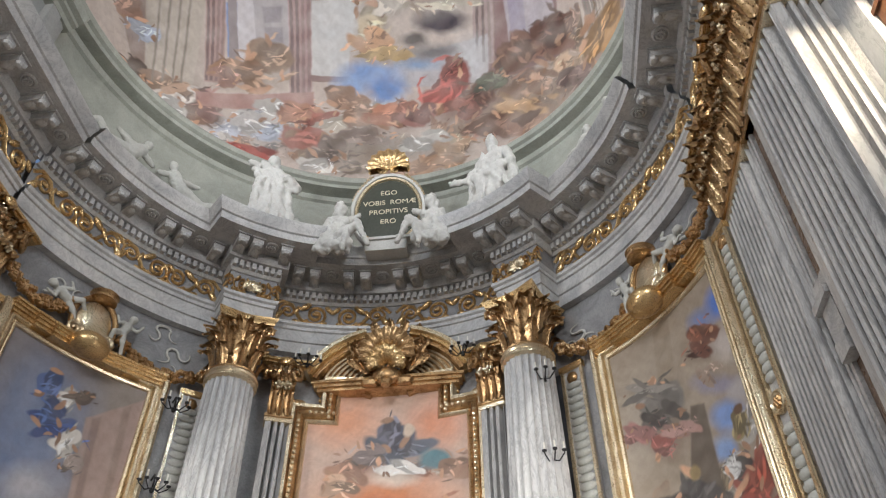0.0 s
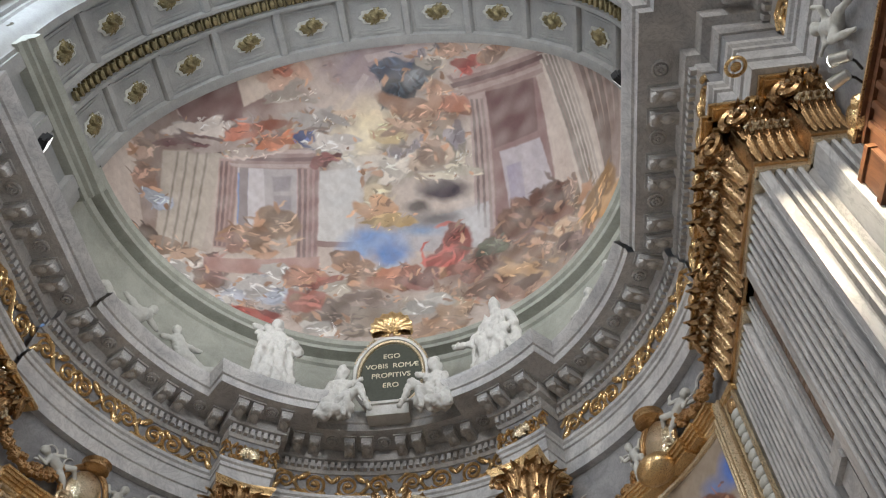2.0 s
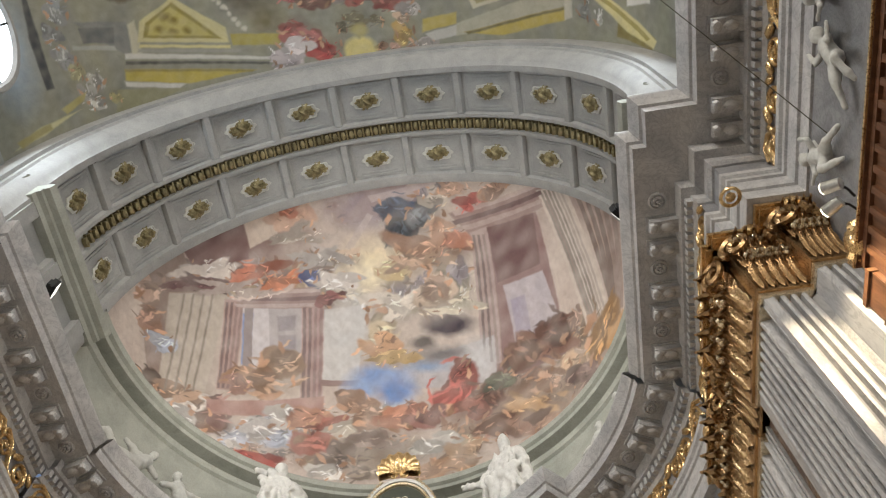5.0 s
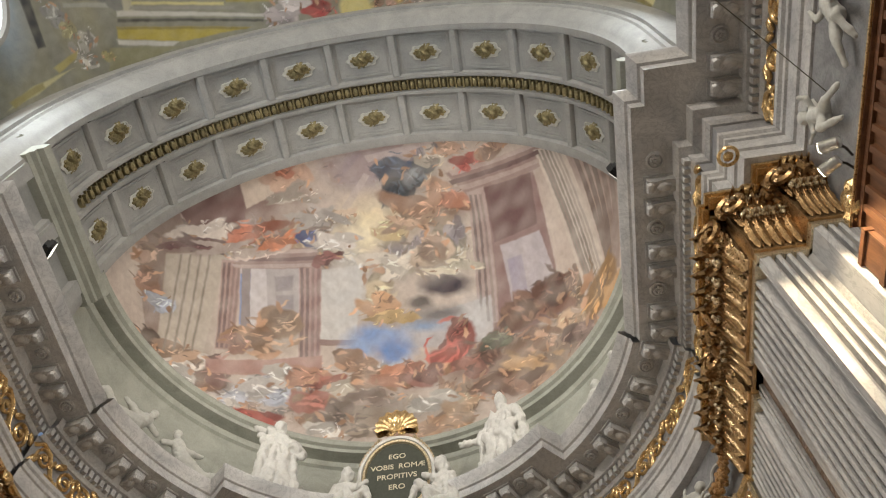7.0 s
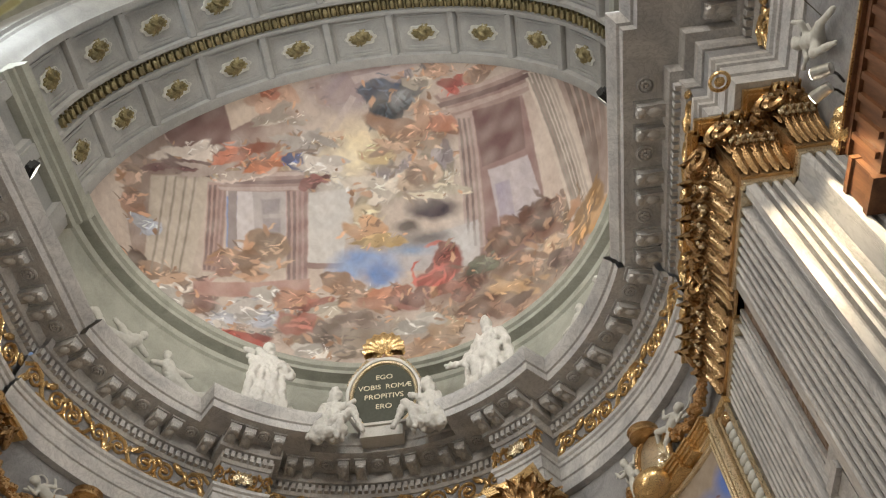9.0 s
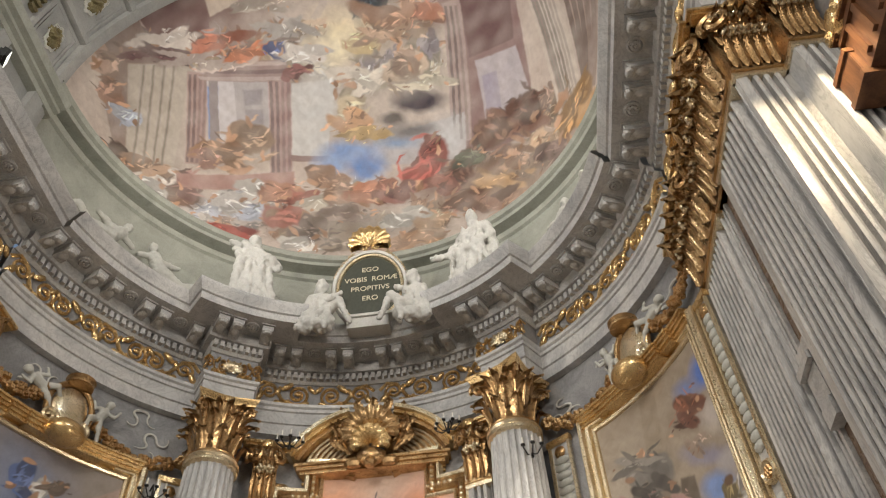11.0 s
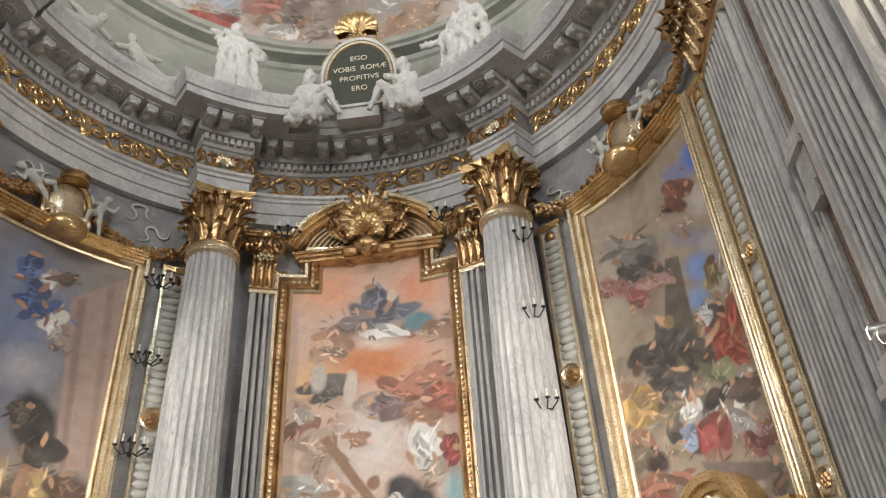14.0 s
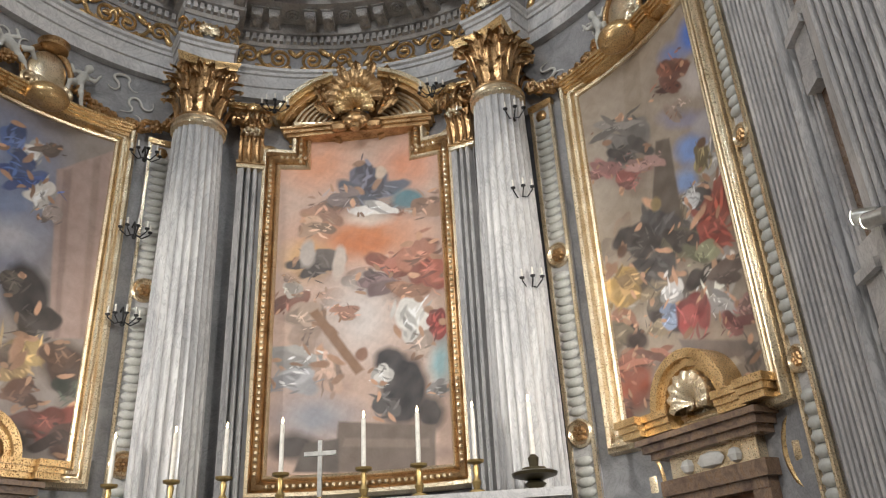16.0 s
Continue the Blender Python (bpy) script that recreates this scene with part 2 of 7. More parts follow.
BED = [(-0.4, 15.77), (0.05, 15.77), (0.12, 15.84), (0.12, 16.06), (0.30, 16.08), (0.34, 16.16), (0.34, 16.42), (-0.4, 16.42)]
CORONA = [(-0.4, 16.40), (1.18, 16.40), (1.20, 16.62), (1.26, 16.64), (1.30, 16.74), (1.40, 16.86), (1.42, 16.95), (-0.8, 16.97)]


def apse_line(p, steps=(26, 10, 18)):
    """The plan of the curved entablature, p metres in front of its frieze, with its breaks over the two columns."""
    r, rb = R0 - p, R0 - BREAK - p
    end = acos(1.5 / r)
    hw = (0.66 + 0.62 * p) / rb
    cl, cr, pts = radians(-COLUMN), radians(COLUMN), []
    for a0, a1, rad, n in ((-end, cl - hw, r, steps[0]), (cl - hw, cl + hw, rb, steps[1]), (cl + hw, cr - hw, r, steps[2]), (cr - hw, cr + hw, rb, steps[1]), (cr + hw, end, r, steps[0])):
        pts += [(rad * sin(a0 + (a1 - a0) * i / n), rad * cos(a0 + (a1 - a0) * i / n)) for i in range(n + 1)]
    return pts


def side_line(p, s):
    """The plan of the straight entablature at the choir's side (s: -1 or 1), stepping back towards the nave."""
    return [(s * (R0 - p), 1.5), (s * (R0 - p), -3.1 - p), (s * (8.25 - p), -3.1 - p), (s * (8.25 - p), -3.85 - p), (s * (9.3 - p), -3.85 - p), (s * (9.3 - p), -24.0)]


entablature = thing("entablature", "grey marble entablature round the apse with gilded frieze", "entablature", kind="structure")
for name, prof, mat in (("architrave", ARCHITRAVE, MARBLE), ("frieze", FRIEZE, SLATE), ("bed_moulding", BED, MARBLE), ("cornice", CORONA, MARBLE)):
    s = Shape().grid([[(*xy, z) for xy in apse_line(p)] for p, z in prof])
    part(name, s, mat, entablature)
    for side in (-1, 1):
        s = Shape().grid([[(*xy, z) for xy in side_line(p, side)] for p, z in prof])
        part(name, s, mat, entablature)

# apse wall, side walls, floor
wall = Shape()
ends = radians(76)
rows = []
for r, z in ((8.16, -0.1), (8.16, 14.1), (8.95, 14.1), (8.95, -0.1)):
    rows.append([(r * sin(-ends + 2 * ends * i / 60), r * cos(-ends + 2 * ends * i / 60), z) for i in range(61)])
wall.grid(rows + rows[:1])
apse_wall = solid("wall_apse", wall, SLATE, "curved slate-grey marble apse wall", "wall", kind="structure")
for side, name in ((-1, "wall_west"), (1, "wall_east")):
    w = Shape()
    w.box(*sorted((side * 8.11, side * 9.8)), -2.74, 2.2, -0.1, 15.9)
    w.box(*sorted((side * 9.35, side * 10.2)), -30, -2.7, -0.8, 17.0)
    solid(name, w, SLATE, "grey marble side wall of the choir", "wall", kind="structure")
floor_shape = Shape().box(-10.2, 10.2, -30, 9.2, -1.0, -0.68).box(-9.4, 9.4, -5.4, 9.0, -0.69, 0.0)
for k in range(3):
    floor_shape.box(-9.4, 9.4, -5.4 - 0.34 * (k + 1), -5.39 - 0.34 * k, -0.69, -0.17 * (k + 1))
solid("floor", floor_shape, FLOOR, "polished marble church floor with steps to the chancel", "floor", kind="structure")
# unseen end wall, added to close the nave round the back light
back = Shape()
for x0, x1, z0, z1 in ((-10.2, -4, -0.8, 32), (4, 10.2, -0.8, 32), (-4, 4, -0.8, 15), (-4, 4, 23, 32)):
    back.box(x0, x1, -31, -30, z0, z1)
solid("wall_south", back, STUCCO, "unseen plain plastered end wall, added with an opening for the back light", "wall", kind="structure")

# attic above the cornice, semi-dome and arch
Z_SPRING, R_DOME, Y_DOME = 21.28, 7.91, -0.1


def attic_line(r):
    n = 48
    return [(-r, -4.6), (-r, Y_DOME)] + [(-r * cos(pi * i / n), Y_DOME + r * sin(pi * i / n)) for i in range(1, n)] + [(r, Y_DOME), (r, -4.6)]


attic = Shape().grid([[(*xy, z) for xy in attic_line(r)] for r, z in ((8.06, 16.9), (8.06, 17.35), (8.16, 17.4), (8.16, 20.28), (8.06, 20.33), (8.01, 20.5), (8.31, 20.54), (8.31, 20.88))])
solid("attic_wall", attic, STUCCO_GREEN, "greenish grey stucco attic below the semi-dome", "wall", kind="structure")
mould = Shape().grid([[(*xy, z) for xy in attic_line(r)[1:-1]] for r, z in ((8.31, 20.82), (7.87, 20.84), (7.83, 20.94), (7.71, 20.98), (7.65, 21.1), (7.71, 21.22), (7.87, 21.3), (8.06, 21.3))])
solid("dome_moulding", mould, STUCCO_GREEN, "grey stucco moulding at the foot of the semi-dome", "moulding", kind="structure")

# ---- painting: colours laid on a surface's points ----
def srgb(c):
    c = np.array(c, float) / 255
    return np.where(c <= 0.04045, c / 12.92, ((c + 0.055) / 1.055) ** 2.4)


class Paint:
    """Colours over points with flat coordinates u and v in metres; strokes are laid one over the other."""

    def __init__(self, u, v, ground, seed, rag=0.12):
        self.rng = np.random.RandomState(seed)
        self.u0, self.v0 = np.asarray(u, float), np.asarray(v, float)
        self.c = np.tile(srgb(ground), (len(self.u0), 1))
        self.u, self.v = self.u0 + self.wave(1.1) * rag + self.wave(0.35) * rag * 0.6, self.v0 + self.wave(1.1) * rag + self.wave(0.35) * rag * 0.6

    def wave(self, size):
        w = np.zeros_like(self.u0)
        for _ in range(7):
            a, ph, k = self.rng.rand() * 2 * pi, self.rng.rand() * 6.28, 2 * pi / (size * (0.6 + self.rng.rand()))
            w += np.sin((self.u0 * cos(a) + self.v0 * sin(a)) * k + ph)
        return w / 4

    def lay(self, mask, colour):
        self.c += mask[:, None] * (srgb(colour) - self.c)
        return self

    def wash(self, colour, amount, size):
        return self.lay(np.clip(self.wave(size) * 0.5 + 0.4, 0, 1) * amount, colour)

    def blob(self, u, v, ru, rv, turn, colour, soft=0.35, amount=1.0):
        a, r = radians(turn), max(ru, rv)
        at = np.nonzero((np.abs(self.u - u) < r) & (np.abs(self.v - v) < r))[0]
        x, y = self.u[at] - u, self.v[at] - v
        p, q = (x * cos(a) + y * sin(a)) / ru, (-x * sin(a) + y * cos(a)) / rv
        mask = np.clip((1 - np.sqrt(p * p + q * q)) / soft, 0, 1) * amount
        self.c[at] += mask[:, None] * (srgb(colour) - self.c[at])
        return self

    def slab(self, pts, colour, soft=0.06, amount=1.0):
        """A filled convex outline, its corners in clockwise order as seen."""
        d = np.full(len(self.u), 1e9)
        x, y = self.u0 + (self.u - self.u0) * 0.25, self.v0 + (self.v - self.v0) * 0.25
        for (x0, y0), (x1, y1) in zip(pts, pts[1:] + pts[:1]):
            L = hypot(x1 - x0, y1 - y0)
            d = np.minimum(d, ((x - x0) * (y1 - y0) - (y - y0) * (x1 - x0)) / L)
        return self.lay(np.clip(d / soft + 0.5, 0, 1) * amount, colour)

    def drape(self, u, v, size, colour, turn=0, skin=(204, 160, 130), stretch=1.5):
        """A clump of cloth, light and dark folds and a few small flesh-coloured shapes: plain patches of paint."""
        base, r = np.array(colour, float), self.rng
        base = base * 0.74 + base.mean() * 0.26 + 6
        size *= 1.42
        self.blob(u + 0.15 * size, v - 0.3 * size, size * stretch * 1.1, size * 0.95, turn, base * 0.55 + 14, 0.9, 0.4)
        for _ in range(4):
            self.blob(u + r.uniform(-0.5, 0.5) * size * stretch, v + r.uniform(-0.4, 0.4) * size, size * stretch * r.uniform(0.45, 0.75), size * r.uniform(0.3, 0.55), turn + r.uniform(-35, 35), base * r.uniform(0.66, 1.08), 0.2)
        for _ in range(16):
            a, k = r.rand() * 6.28, r.rand() * 0.85
            f = r.choice((0.58, 0.72, 0.86, 1.1, 1.2))
            self.blob(u + cos(a) * k * size * stretch, v + sin(a) * k * size, size * (0.14 + 0.30 * r.rand()), size * (0.035 + 0.06 * r.rand()), turn + r.uniform(-60, 60), np.clip(base * f + 10, 0, 248), 0.45, 0.9)
        for _ in range(3):
            a = r.rand() * 6.28
            x, y = u + cos(a) * size * stretch * 0.7, v + sin(a) * size * 0.65
            self.blob(x, y, size * (0.18 + 0.24 * r.rand()), size * (0.09 + 0.06 * r.rand()), r.rand() * 180, np.array(skin) * (0.66 + 0.42 * r.rand()), 0.35)
        return self

    def crowd(self, u0, u1, v0, v1, n, size, colours):
        for _ in range(n):
            c = np.array(colours[self.rng.randint(len(colours))]) * (0.8 + 0.4 * self.rng.rand())
            self.drape(self.rng.uniform(u0, u1), self.rng.uniform(v0, v1), size * (0.6 + 0.7 * self.rng.rand()), np.clip(c, 0, 245), self.rng.uniform(-70, 70))
        return self

    def onto(self, me):
        at = me.color_attributes.new("paint", "FLOAT_COLOR", "POINT")
        at.data.foreach_set("color", np.hstack([np.clip(self.c, 0.004, 0.95), np.ones((len(self.c), 1))]).astype(np.float32).ravel())


def sheet_mesh(name, rows, mat):
    n, v, f = len(rows[0]), [tuple(p) for r in rows for p in r], []
    for i in range(len(rows) - 1):
        for j in range(n - 1):
            a = i * n + j
            f.append((a, a + 1, a + n + 1, a + n))
    me = bpy.data.meshes.new(name)
    me.from_pydata(v, [], f)
    me.materials.append(mat)
    me.shade_smooth()
    return me


def dome_flat(x, y, z):
    """Flat coordinates on the semi-dome, in metres from the middle of its shell."""
    p = np.stack([np.asarray(x), np.asarray(y) - Y_DOME, np.asarray(z) - Z_SPRING], -1)
    p = p / np.linalg.norm(p, axis=-1, keepdims=True)
    s = sqrt(0.5)
    e, n, c = p[..., 0], (p[..., 2] - p[..., 1]) * s, (p[..., 2] + p[..., 1]) * s
    th = np.arccos(np.clip(c, -1, 1))
    k = R_DOME * th / np.maximum(np.sin(th), 1e-6)
    return e * k, n * k

# ---- semi-dome with its fresco ----
NB, NA = 720, 420
beta, alpha = np.meshgrid(np.linspace(-pi / 2, pi / 2, NB), np.linspace(-0.02, pi / 2, NA))
dx, dy, dz = R_DOME * np.sin(beta), Y_DOME + R_DOME * np.cos(beta) * np.cos(alpha), Z_SPRING + R_DOME * np.cos(beta) * np.sin(alpha)
dome_me = sheet_mesh("semi_dome", np.stack([dx, dy, dz], -1).tolist(), FRESCO)
du, dv = dome_flat(dx.ravel(), dy.ravel(), dz.ravel())
f = Paint(0.927 * du + -0.002 * dv + 0.228, 0.920 * dv + -0.009 * du + -0.141, (202, 188, 178), 3, 0.06)
f.wash((214, 202, 192), 0.5, 3.0).wash((168, 146, 138), 0.35, 2.2)
FLESH, CLOTH = [(206, 160, 130), (190, 140, 110), (222, 190, 160)], [(206, 136, 114), (222, 214, 208), (228, 220, 212), (160, 132, 120), (184, 190, 206), (214, 188, 150), (146, 126, 116), (200, 176, 162), (206, 196, 190)]
f.crowd(-7.6, 6.5, -4.9, -2.6, 56, 0.36, CLOTH + FLESH)
f.crowd(-7.5, -1.5, 1.4, 3.0, 26, 0.42, CLOTH)
f.crowd(-1.5, 4.0, 1.0, 5.0, 30, 0.42, FLESH + [(222, 206, 180), (150, 140, 150)])
f.crowd(3.0, 7.6, -3.4, -1.0, 20, 0.42, [(150, 116, 98), (196, 160, 126), (170, 146, 130)])
f.blob(-5.28, 3.71, 3.15, 1.49, 1, (128, 102, 98), 0.8)
f.blob(-0.31, 4.72, 2.37, 1.15, -6, (160, 146, 152), 0.6)
f.blob(8.04, 2.77, 2.69, 1.25, -18, (170, 150, 142), 0.7)
f.blob(4.21, -3.66, 3.97, 1.34, -16, (142, 118, 102), 0.7)
f.blob(-1.14, -4.49, 3.13, 1.14, -4, (142, 130, 118), 0.7)
f.blob(-7.85, -1.05, 1.68, 2.70, 10, (150, 136, 126), 0.7)
f.slab([(-9.55, 2.68), (-7.86, 3.67), (-7.23, 1.89), (-8.04, -2.00), (-9.11, -1.79)], (150, 132, 124))
f.slab([(-8.26, 1.55), (-5.99, 1.82), (-6.91, -2.36), (-8.63, -2.26)], (190, 180, 168))
f.slab([(-6.10, 1.56), (-5.38, 1.55), (-5.79, -1.88), (-6.46, -1.95)], (176, 148, 144))
f.slab([(-5.49, 1.27), (-3.27, 1.40), (-3.46, -0.91), (-5.43, -1.02)], (208, 203, 206))
f.slab([(-5.46, 1.06), (-5.08, 1.07), (-5.24, -0.85), (-5.55, -0.87)], (124, 152, 206))
f.slab([(-4.54, 1.30), (-3.33, 1.36), (-3.45, -0.49), (-4.54, -0.54)], (182, 176, 178))
f.slab([(-4.23, 0.99), (-3.55, 1.03), (-3.60, 0.46), (-4.21, 0.44)], (160, 154, 158))
f.slab([(-4.22, 0.29), (-3.60, 0.31), (-3.62, -0.27), (-4.22, -0.28)], (162, 156, 160))
f.slab([(-3.33, 1.40), (-2.53, 1.27), (-2.78, -2.09), (-3.52, -2.09)], (176, 148, 146))
f.slab([(-2.53, 1.20), (-0.94, 1.26), (-1.55, -1.51), (-2.73, -1.39)], (208, 206, 204))
f.slab([(-5.78, 2.00), (-2.59, 2.04), (-2.65, 1.27), (-5.56, 1.27)], (158, 136, 134))
f.slab([(-7.86, 3.46), (-5.23, 4.56), (-5.15, 3.12), (-7.22, 2.54)], (120, 92, 90))
f.slab([(-5.33, 4.66), (-4.02, 4.97), (-4.00, 4.02), (-5.09, 3.50)], (206, 190, 176))
f.slab([(-2.03, 3.83), (-0.42, 5.36), (2.29, 5.41), (2.83, 4.69), (-0.14, 4.39), (-1.56, 3.38)], (164, 148, 150))
f.slab([(2.56, 4.00), (6.73, 4.11), (6.78, 3.26), (3.36, 2.81)], (150, 126, 122))
f.slab([(3.22, 3.05), (6.14, 3.15), (6.31, -2.32), (3.43, -2.35)], (142, 114, 112))
f.slab([(4.15, 0.98), (5.84, 1.03), (6.32, -1.44), (4.33, -1.61)], (186, 178, 184))
f.slab([(4.34, 0.41), (4.93, 0.43), (4.97, -1.03), (4.38, -1.08)], (168, 160, 176))
f.slab([(3.24, 3.15), (3.96, 3.21), (3.69, -1.77), (2.91, -1.63)], (176, 156, 152))
f.slab([(3.95, 3.17), (6.01, 3.14), (5.80, 1.29), (3.94, 1.13)], (112, 84, 84))
f.slab([(6.41, 3.85), (7.77, 3.72), (8.70, -2.05), (7.42, -2.11)], (206, 194, 184))
f.slab([(8.12, 3.55), (10.46, 2.11), (9.41, -2.04), (8.67, -1.80)], (182, 160, 150))
f.slab([(6.63, 3.40), (6.90, 3.37), (7.84, -2.01), (7.55, -2.00)], (160, 144, 136))
f.slab([(0.12, -0.92), (3.52, -0.67), (3.43, -2.35), (0.07, -1.97)], (190, 186, 188))
f.slab([(-6.06, 1.45), (-5.96, 1.46), (-6.33, -1.89), (-6.43, -1.90)], (126, 106, 103), 0.03)
f.slab([(-5.88, 1.46), (-5.78, 1.47), (-6.16, -1.87), (-6.26, -1.88)], (126, 106, 103), 0.03)
f.slab([(-5.70, 1.47), (-5.60, 1.48), (-5.99, -1.85), (-6.09, -1.86)], (151, 127, 123), 0.03)
f.slab([(-5.53, 1.48), (-5.43, 1.48), (-5.82, -1.84), (-5.92, -1.85)], (151, 127, 123), 0.03)
f.slab([(-3.29, 1.27), (-3.18, 1.27), (-3.37, -2.07), (-3.48, -2.07)], (126, 106, 105), 0.03)
f.slab([(-3.09, 1.27), (-2.98, 1.26), (-3.19, -2.07), (-3.30, -2.07)], (126, 106, 105), 0.03)
f.slab([(-2.89, 1.26), (-2.78, 1.26), (-3.00, -2.07), (-3.11, -2.07)], (151, 127, 125), 0.03)
f.slab([(-2.69, 1.25), (-2.57, 1.25), (-2.82, -2.07), (-2.93, -2.07)], (151, 127, 125), 0.03)
f.slab([(6.53, 3.82), (6.63, 3.79), (7.70, -1.84), (7.59, -1.80)], (148, 139, 132), 0.03)
f.slab([(6.71, 3.77), (6.82, 3.74), (7.86, -1.91), (7.75, -1.86)], (148, 139, 132), 0.03)
f.slab([(6.90, 3.72), (7.01, 3.69), (8.02, -1.98), (7.91, -1.93)], (148, 139, 132), 0.03)
f.slab([(7.09, 3.66), (7.20, 3.63), (8.19, -2.05), (8.07, -2.00)], (148, 139, 132), 0.03)
f.slab([(7.28, 3.61), (7.39, 3.58), (8.36, -2.12), (8.24, -2.07)], (177, 166, 158), 0.03)
f.slab([(7.47, 3.55), (7.58, 3.52), (8.53, -2.20), (8.41, -2.15)], (177, 166, 158), 0.03)
f.slab([(8.16, 3.16), (8.40, 3.09), (8.94, -1.77), (8.68, -1.64)], (131, 115, 108), 0.03)
f.slab([(8.60, 3.02), (8.85, 2.94), (9.06, -1.82), (8.79, -1.70)], (131, 115, 108), 0.03)
f.slab([(9.05, 2.87), (9.32, 2.77), (9.18, -1.88), (8.90, -1.75)], (131, 115, 108), 0.03)
f.slab([(9.54, 2.69), (9.82, 2.59), (9.30, -1.94), (9.02, -1.80)], (156, 137, 129), 0.03)
f.slab([(10.06, 2.50), (10.37, 2.38), (9.43, -2.00), (9.14, -1.86)], (156, 137, 129), 0.03)
f.slab([(3.31, 3.05), (3.42, 3.03), (3.12, -1.59), (3.02, -1.57)], (126, 112, 109), 0.03)
f.slab([(3.51, 3.01), (3.61, 2.99), (3.35, -1.65), (3.25, -1.62)], (126, 112, 109), 0.03)
f.slab([(3.70, 2.97), (3.81, 2.95), (3.58, -1.70), (3.48, -1.67)], (151, 134, 130), 0.03)
f.slab([(-5.74, 1.96), (-2.60, 2.00), (-2.61, 1.85), (-5.66, 1.83)], (196, 178, 172), 0.03)
f.slab([(-5.75, 1.66), (-2.62, 1.71), (-2.63, 1.56), (-5.67, 1.54)], (126, 106, 106), 0.03)
f.slab([(-5.76, 1.41), (-2.64, 1.46), (-2.65, 1.31), (-5.68, 1.28)], (186, 168, 164), 0.03)
f.slab([(2.69, 4.04), (6.73, 4.11), (6.73, 3.96), (2.79, 3.86)], (190, 170, 164), 0.03)
f.slab([(2.62, 3.72), (6.62, 3.80), (6.62, 3.64), (2.72, 3.54)], (112, 90, 90), 0.03)
f.slab([(2.57, 3.44), (6.53, 3.52), (6.53, 3.37), (2.67, 3.25)], (176, 156, 150), 0.03)
f.slab([(-1.56, 3.38), (-0.55, 4.54), (-0.36, 4.41), (-1.32, 3.26)], (186, 172, 172), 0.03)
f.slab([(-0.46, 5.16), (2.28, 5.33), (2.33, 5.15), (-0.33, 4.89)], (190, 176, 176), 0.03)
f.slab([(-5.39, 1.27), (-5.07, 1.29), (-5.20, -0.96), (-5.51, -0.98)], (150, 140, 142), 0.03)
f.slab([(-2.77, -1.39), (0.08, -1.59), (0.07, -1.80), (-2.77, -1.60)], (150, 128, 124), 0.03)
f.slab([(-8.63, -2.26), (-6.82, -2.32), (-6.85, -2.56), (-8.70, -2.54)], (150, 136, 124), 0.03)
f.blob(-0.47, 2.77, 1.67, 1.27, -6, (240, 224, 190), 0.9)
f.blob(-0.84, 2.29, 0.83, 0.82, -5, (248, 236, 206), 0.8)
f.blob(-1.61, 0.49, 1.11, 1.66, -4, (208, 207, 206), 0.8)
f.blob(2.80, -1.36, 0.87, 1.04, -12, (206, 206, 208), 0.8)
f.blob(-0.71, -1.47, 1.40, 0.67, -5, (124, 156, 206), 0.6)
f.blob(-1.42, -1.83, 0.79, 0.53, -4, (140, 166, 208), 0.6)
f.blob(-0.14, -2.06, 0.90, 0.59, -6, (112, 144, 198), 0.6)
f.blob(1.02, -1.25, 1.03, 0.38, -8, (120, 150, 190), 0.8)
f.blob(1.90, 0.07, 1.23, 0.53, -10, (66, 60, 70), 0.5)
f.blob(1.56, -0.92, 1.26, 0.42, -9, (118, 116, 118), 0.7)
f.blob(0.88, -0.40, 0.62, 0.33, -8, (96, 90, 88), 0.6)
f.drape(0.66, 4.61, 0.54, (64, 84, 112), -8, stretch=1.45)
f.drape(0.63, 3.78, 0.62, (52, 72, 88), 23, stretch=1.04)
f.drape(1.47, 4.18, 0.52, (110, 120, 130), -9, stretch=1.06)
f.drape(1.39, 3.05, 0.49, (206, 150, 116), -9, stretch=2.20)
f.drape(0.22, 2.38, 0.33, (226, 196, 140), -7, stretch=1.92)
f.drape(0.89, 2.60, 0.33, (190, 150, 120), -8, stretch=2.60)
f.drape(2.46, 2.87, 0.41, (196, 120, 90), -10, stretch=1.62)
f.drape(3.66, 4.22, 0.29, (192, 76, 66), -11, stretch=2.41)
f.drape(2.99, 4.87, 0.33, (206, 160, 132), -10, stretch=1.94)
f.drape(4.58, 4.45, 0.42, (204, 156, 128), -12, stretch=1.40)
f.drape(2.11, 4.60, 0.31, (190, 176, 160), -9, stretch=1.80)
f.drape(-3.31, 4.63, 0.42, (206, 158, 130), -2, stretch=2.00)
f.drape(-3.07, 3.93, 0.21, (214, 196, 180), -2, stretch=4.99)
f.drape(-3.49, 4.96, 0.38, (200, 110, 80), -2, stretch=0.83)
f.drape(-6.59, 2.63, 0.34, (218, 204, 194), 4, stretch=3.69)
f.drape(-7.02, 2.02, 0.26, (120, 80, 82), 5, stretch=4.90)
f.drape(-4.82, 2.66, 0.42, (206, 112, 82), 1, stretch=2.05)
f.drape(-5.37, 1.91, 0.25, (208, 186, 176), 2, stretch=4.84)
f.drape(-4.12, 2.35, 0.29, (222, 120, 74), -0, stretch=2.37)
f.drape(-2.80, 2.32, 0.25, (66, 98, 184), -2, stretch=1.80)
f.drape(-1.98, 2.27, 0.37, (222, 212, 204), -4, stretch=2.20)
f.drape(-2.34, 1.57, 0.29, (150, 86, 84), -3, stretch=1.82)
f.drape(-1.60, 2.97, 0.29, (210, 180, 150), -4, stretch=1.86)
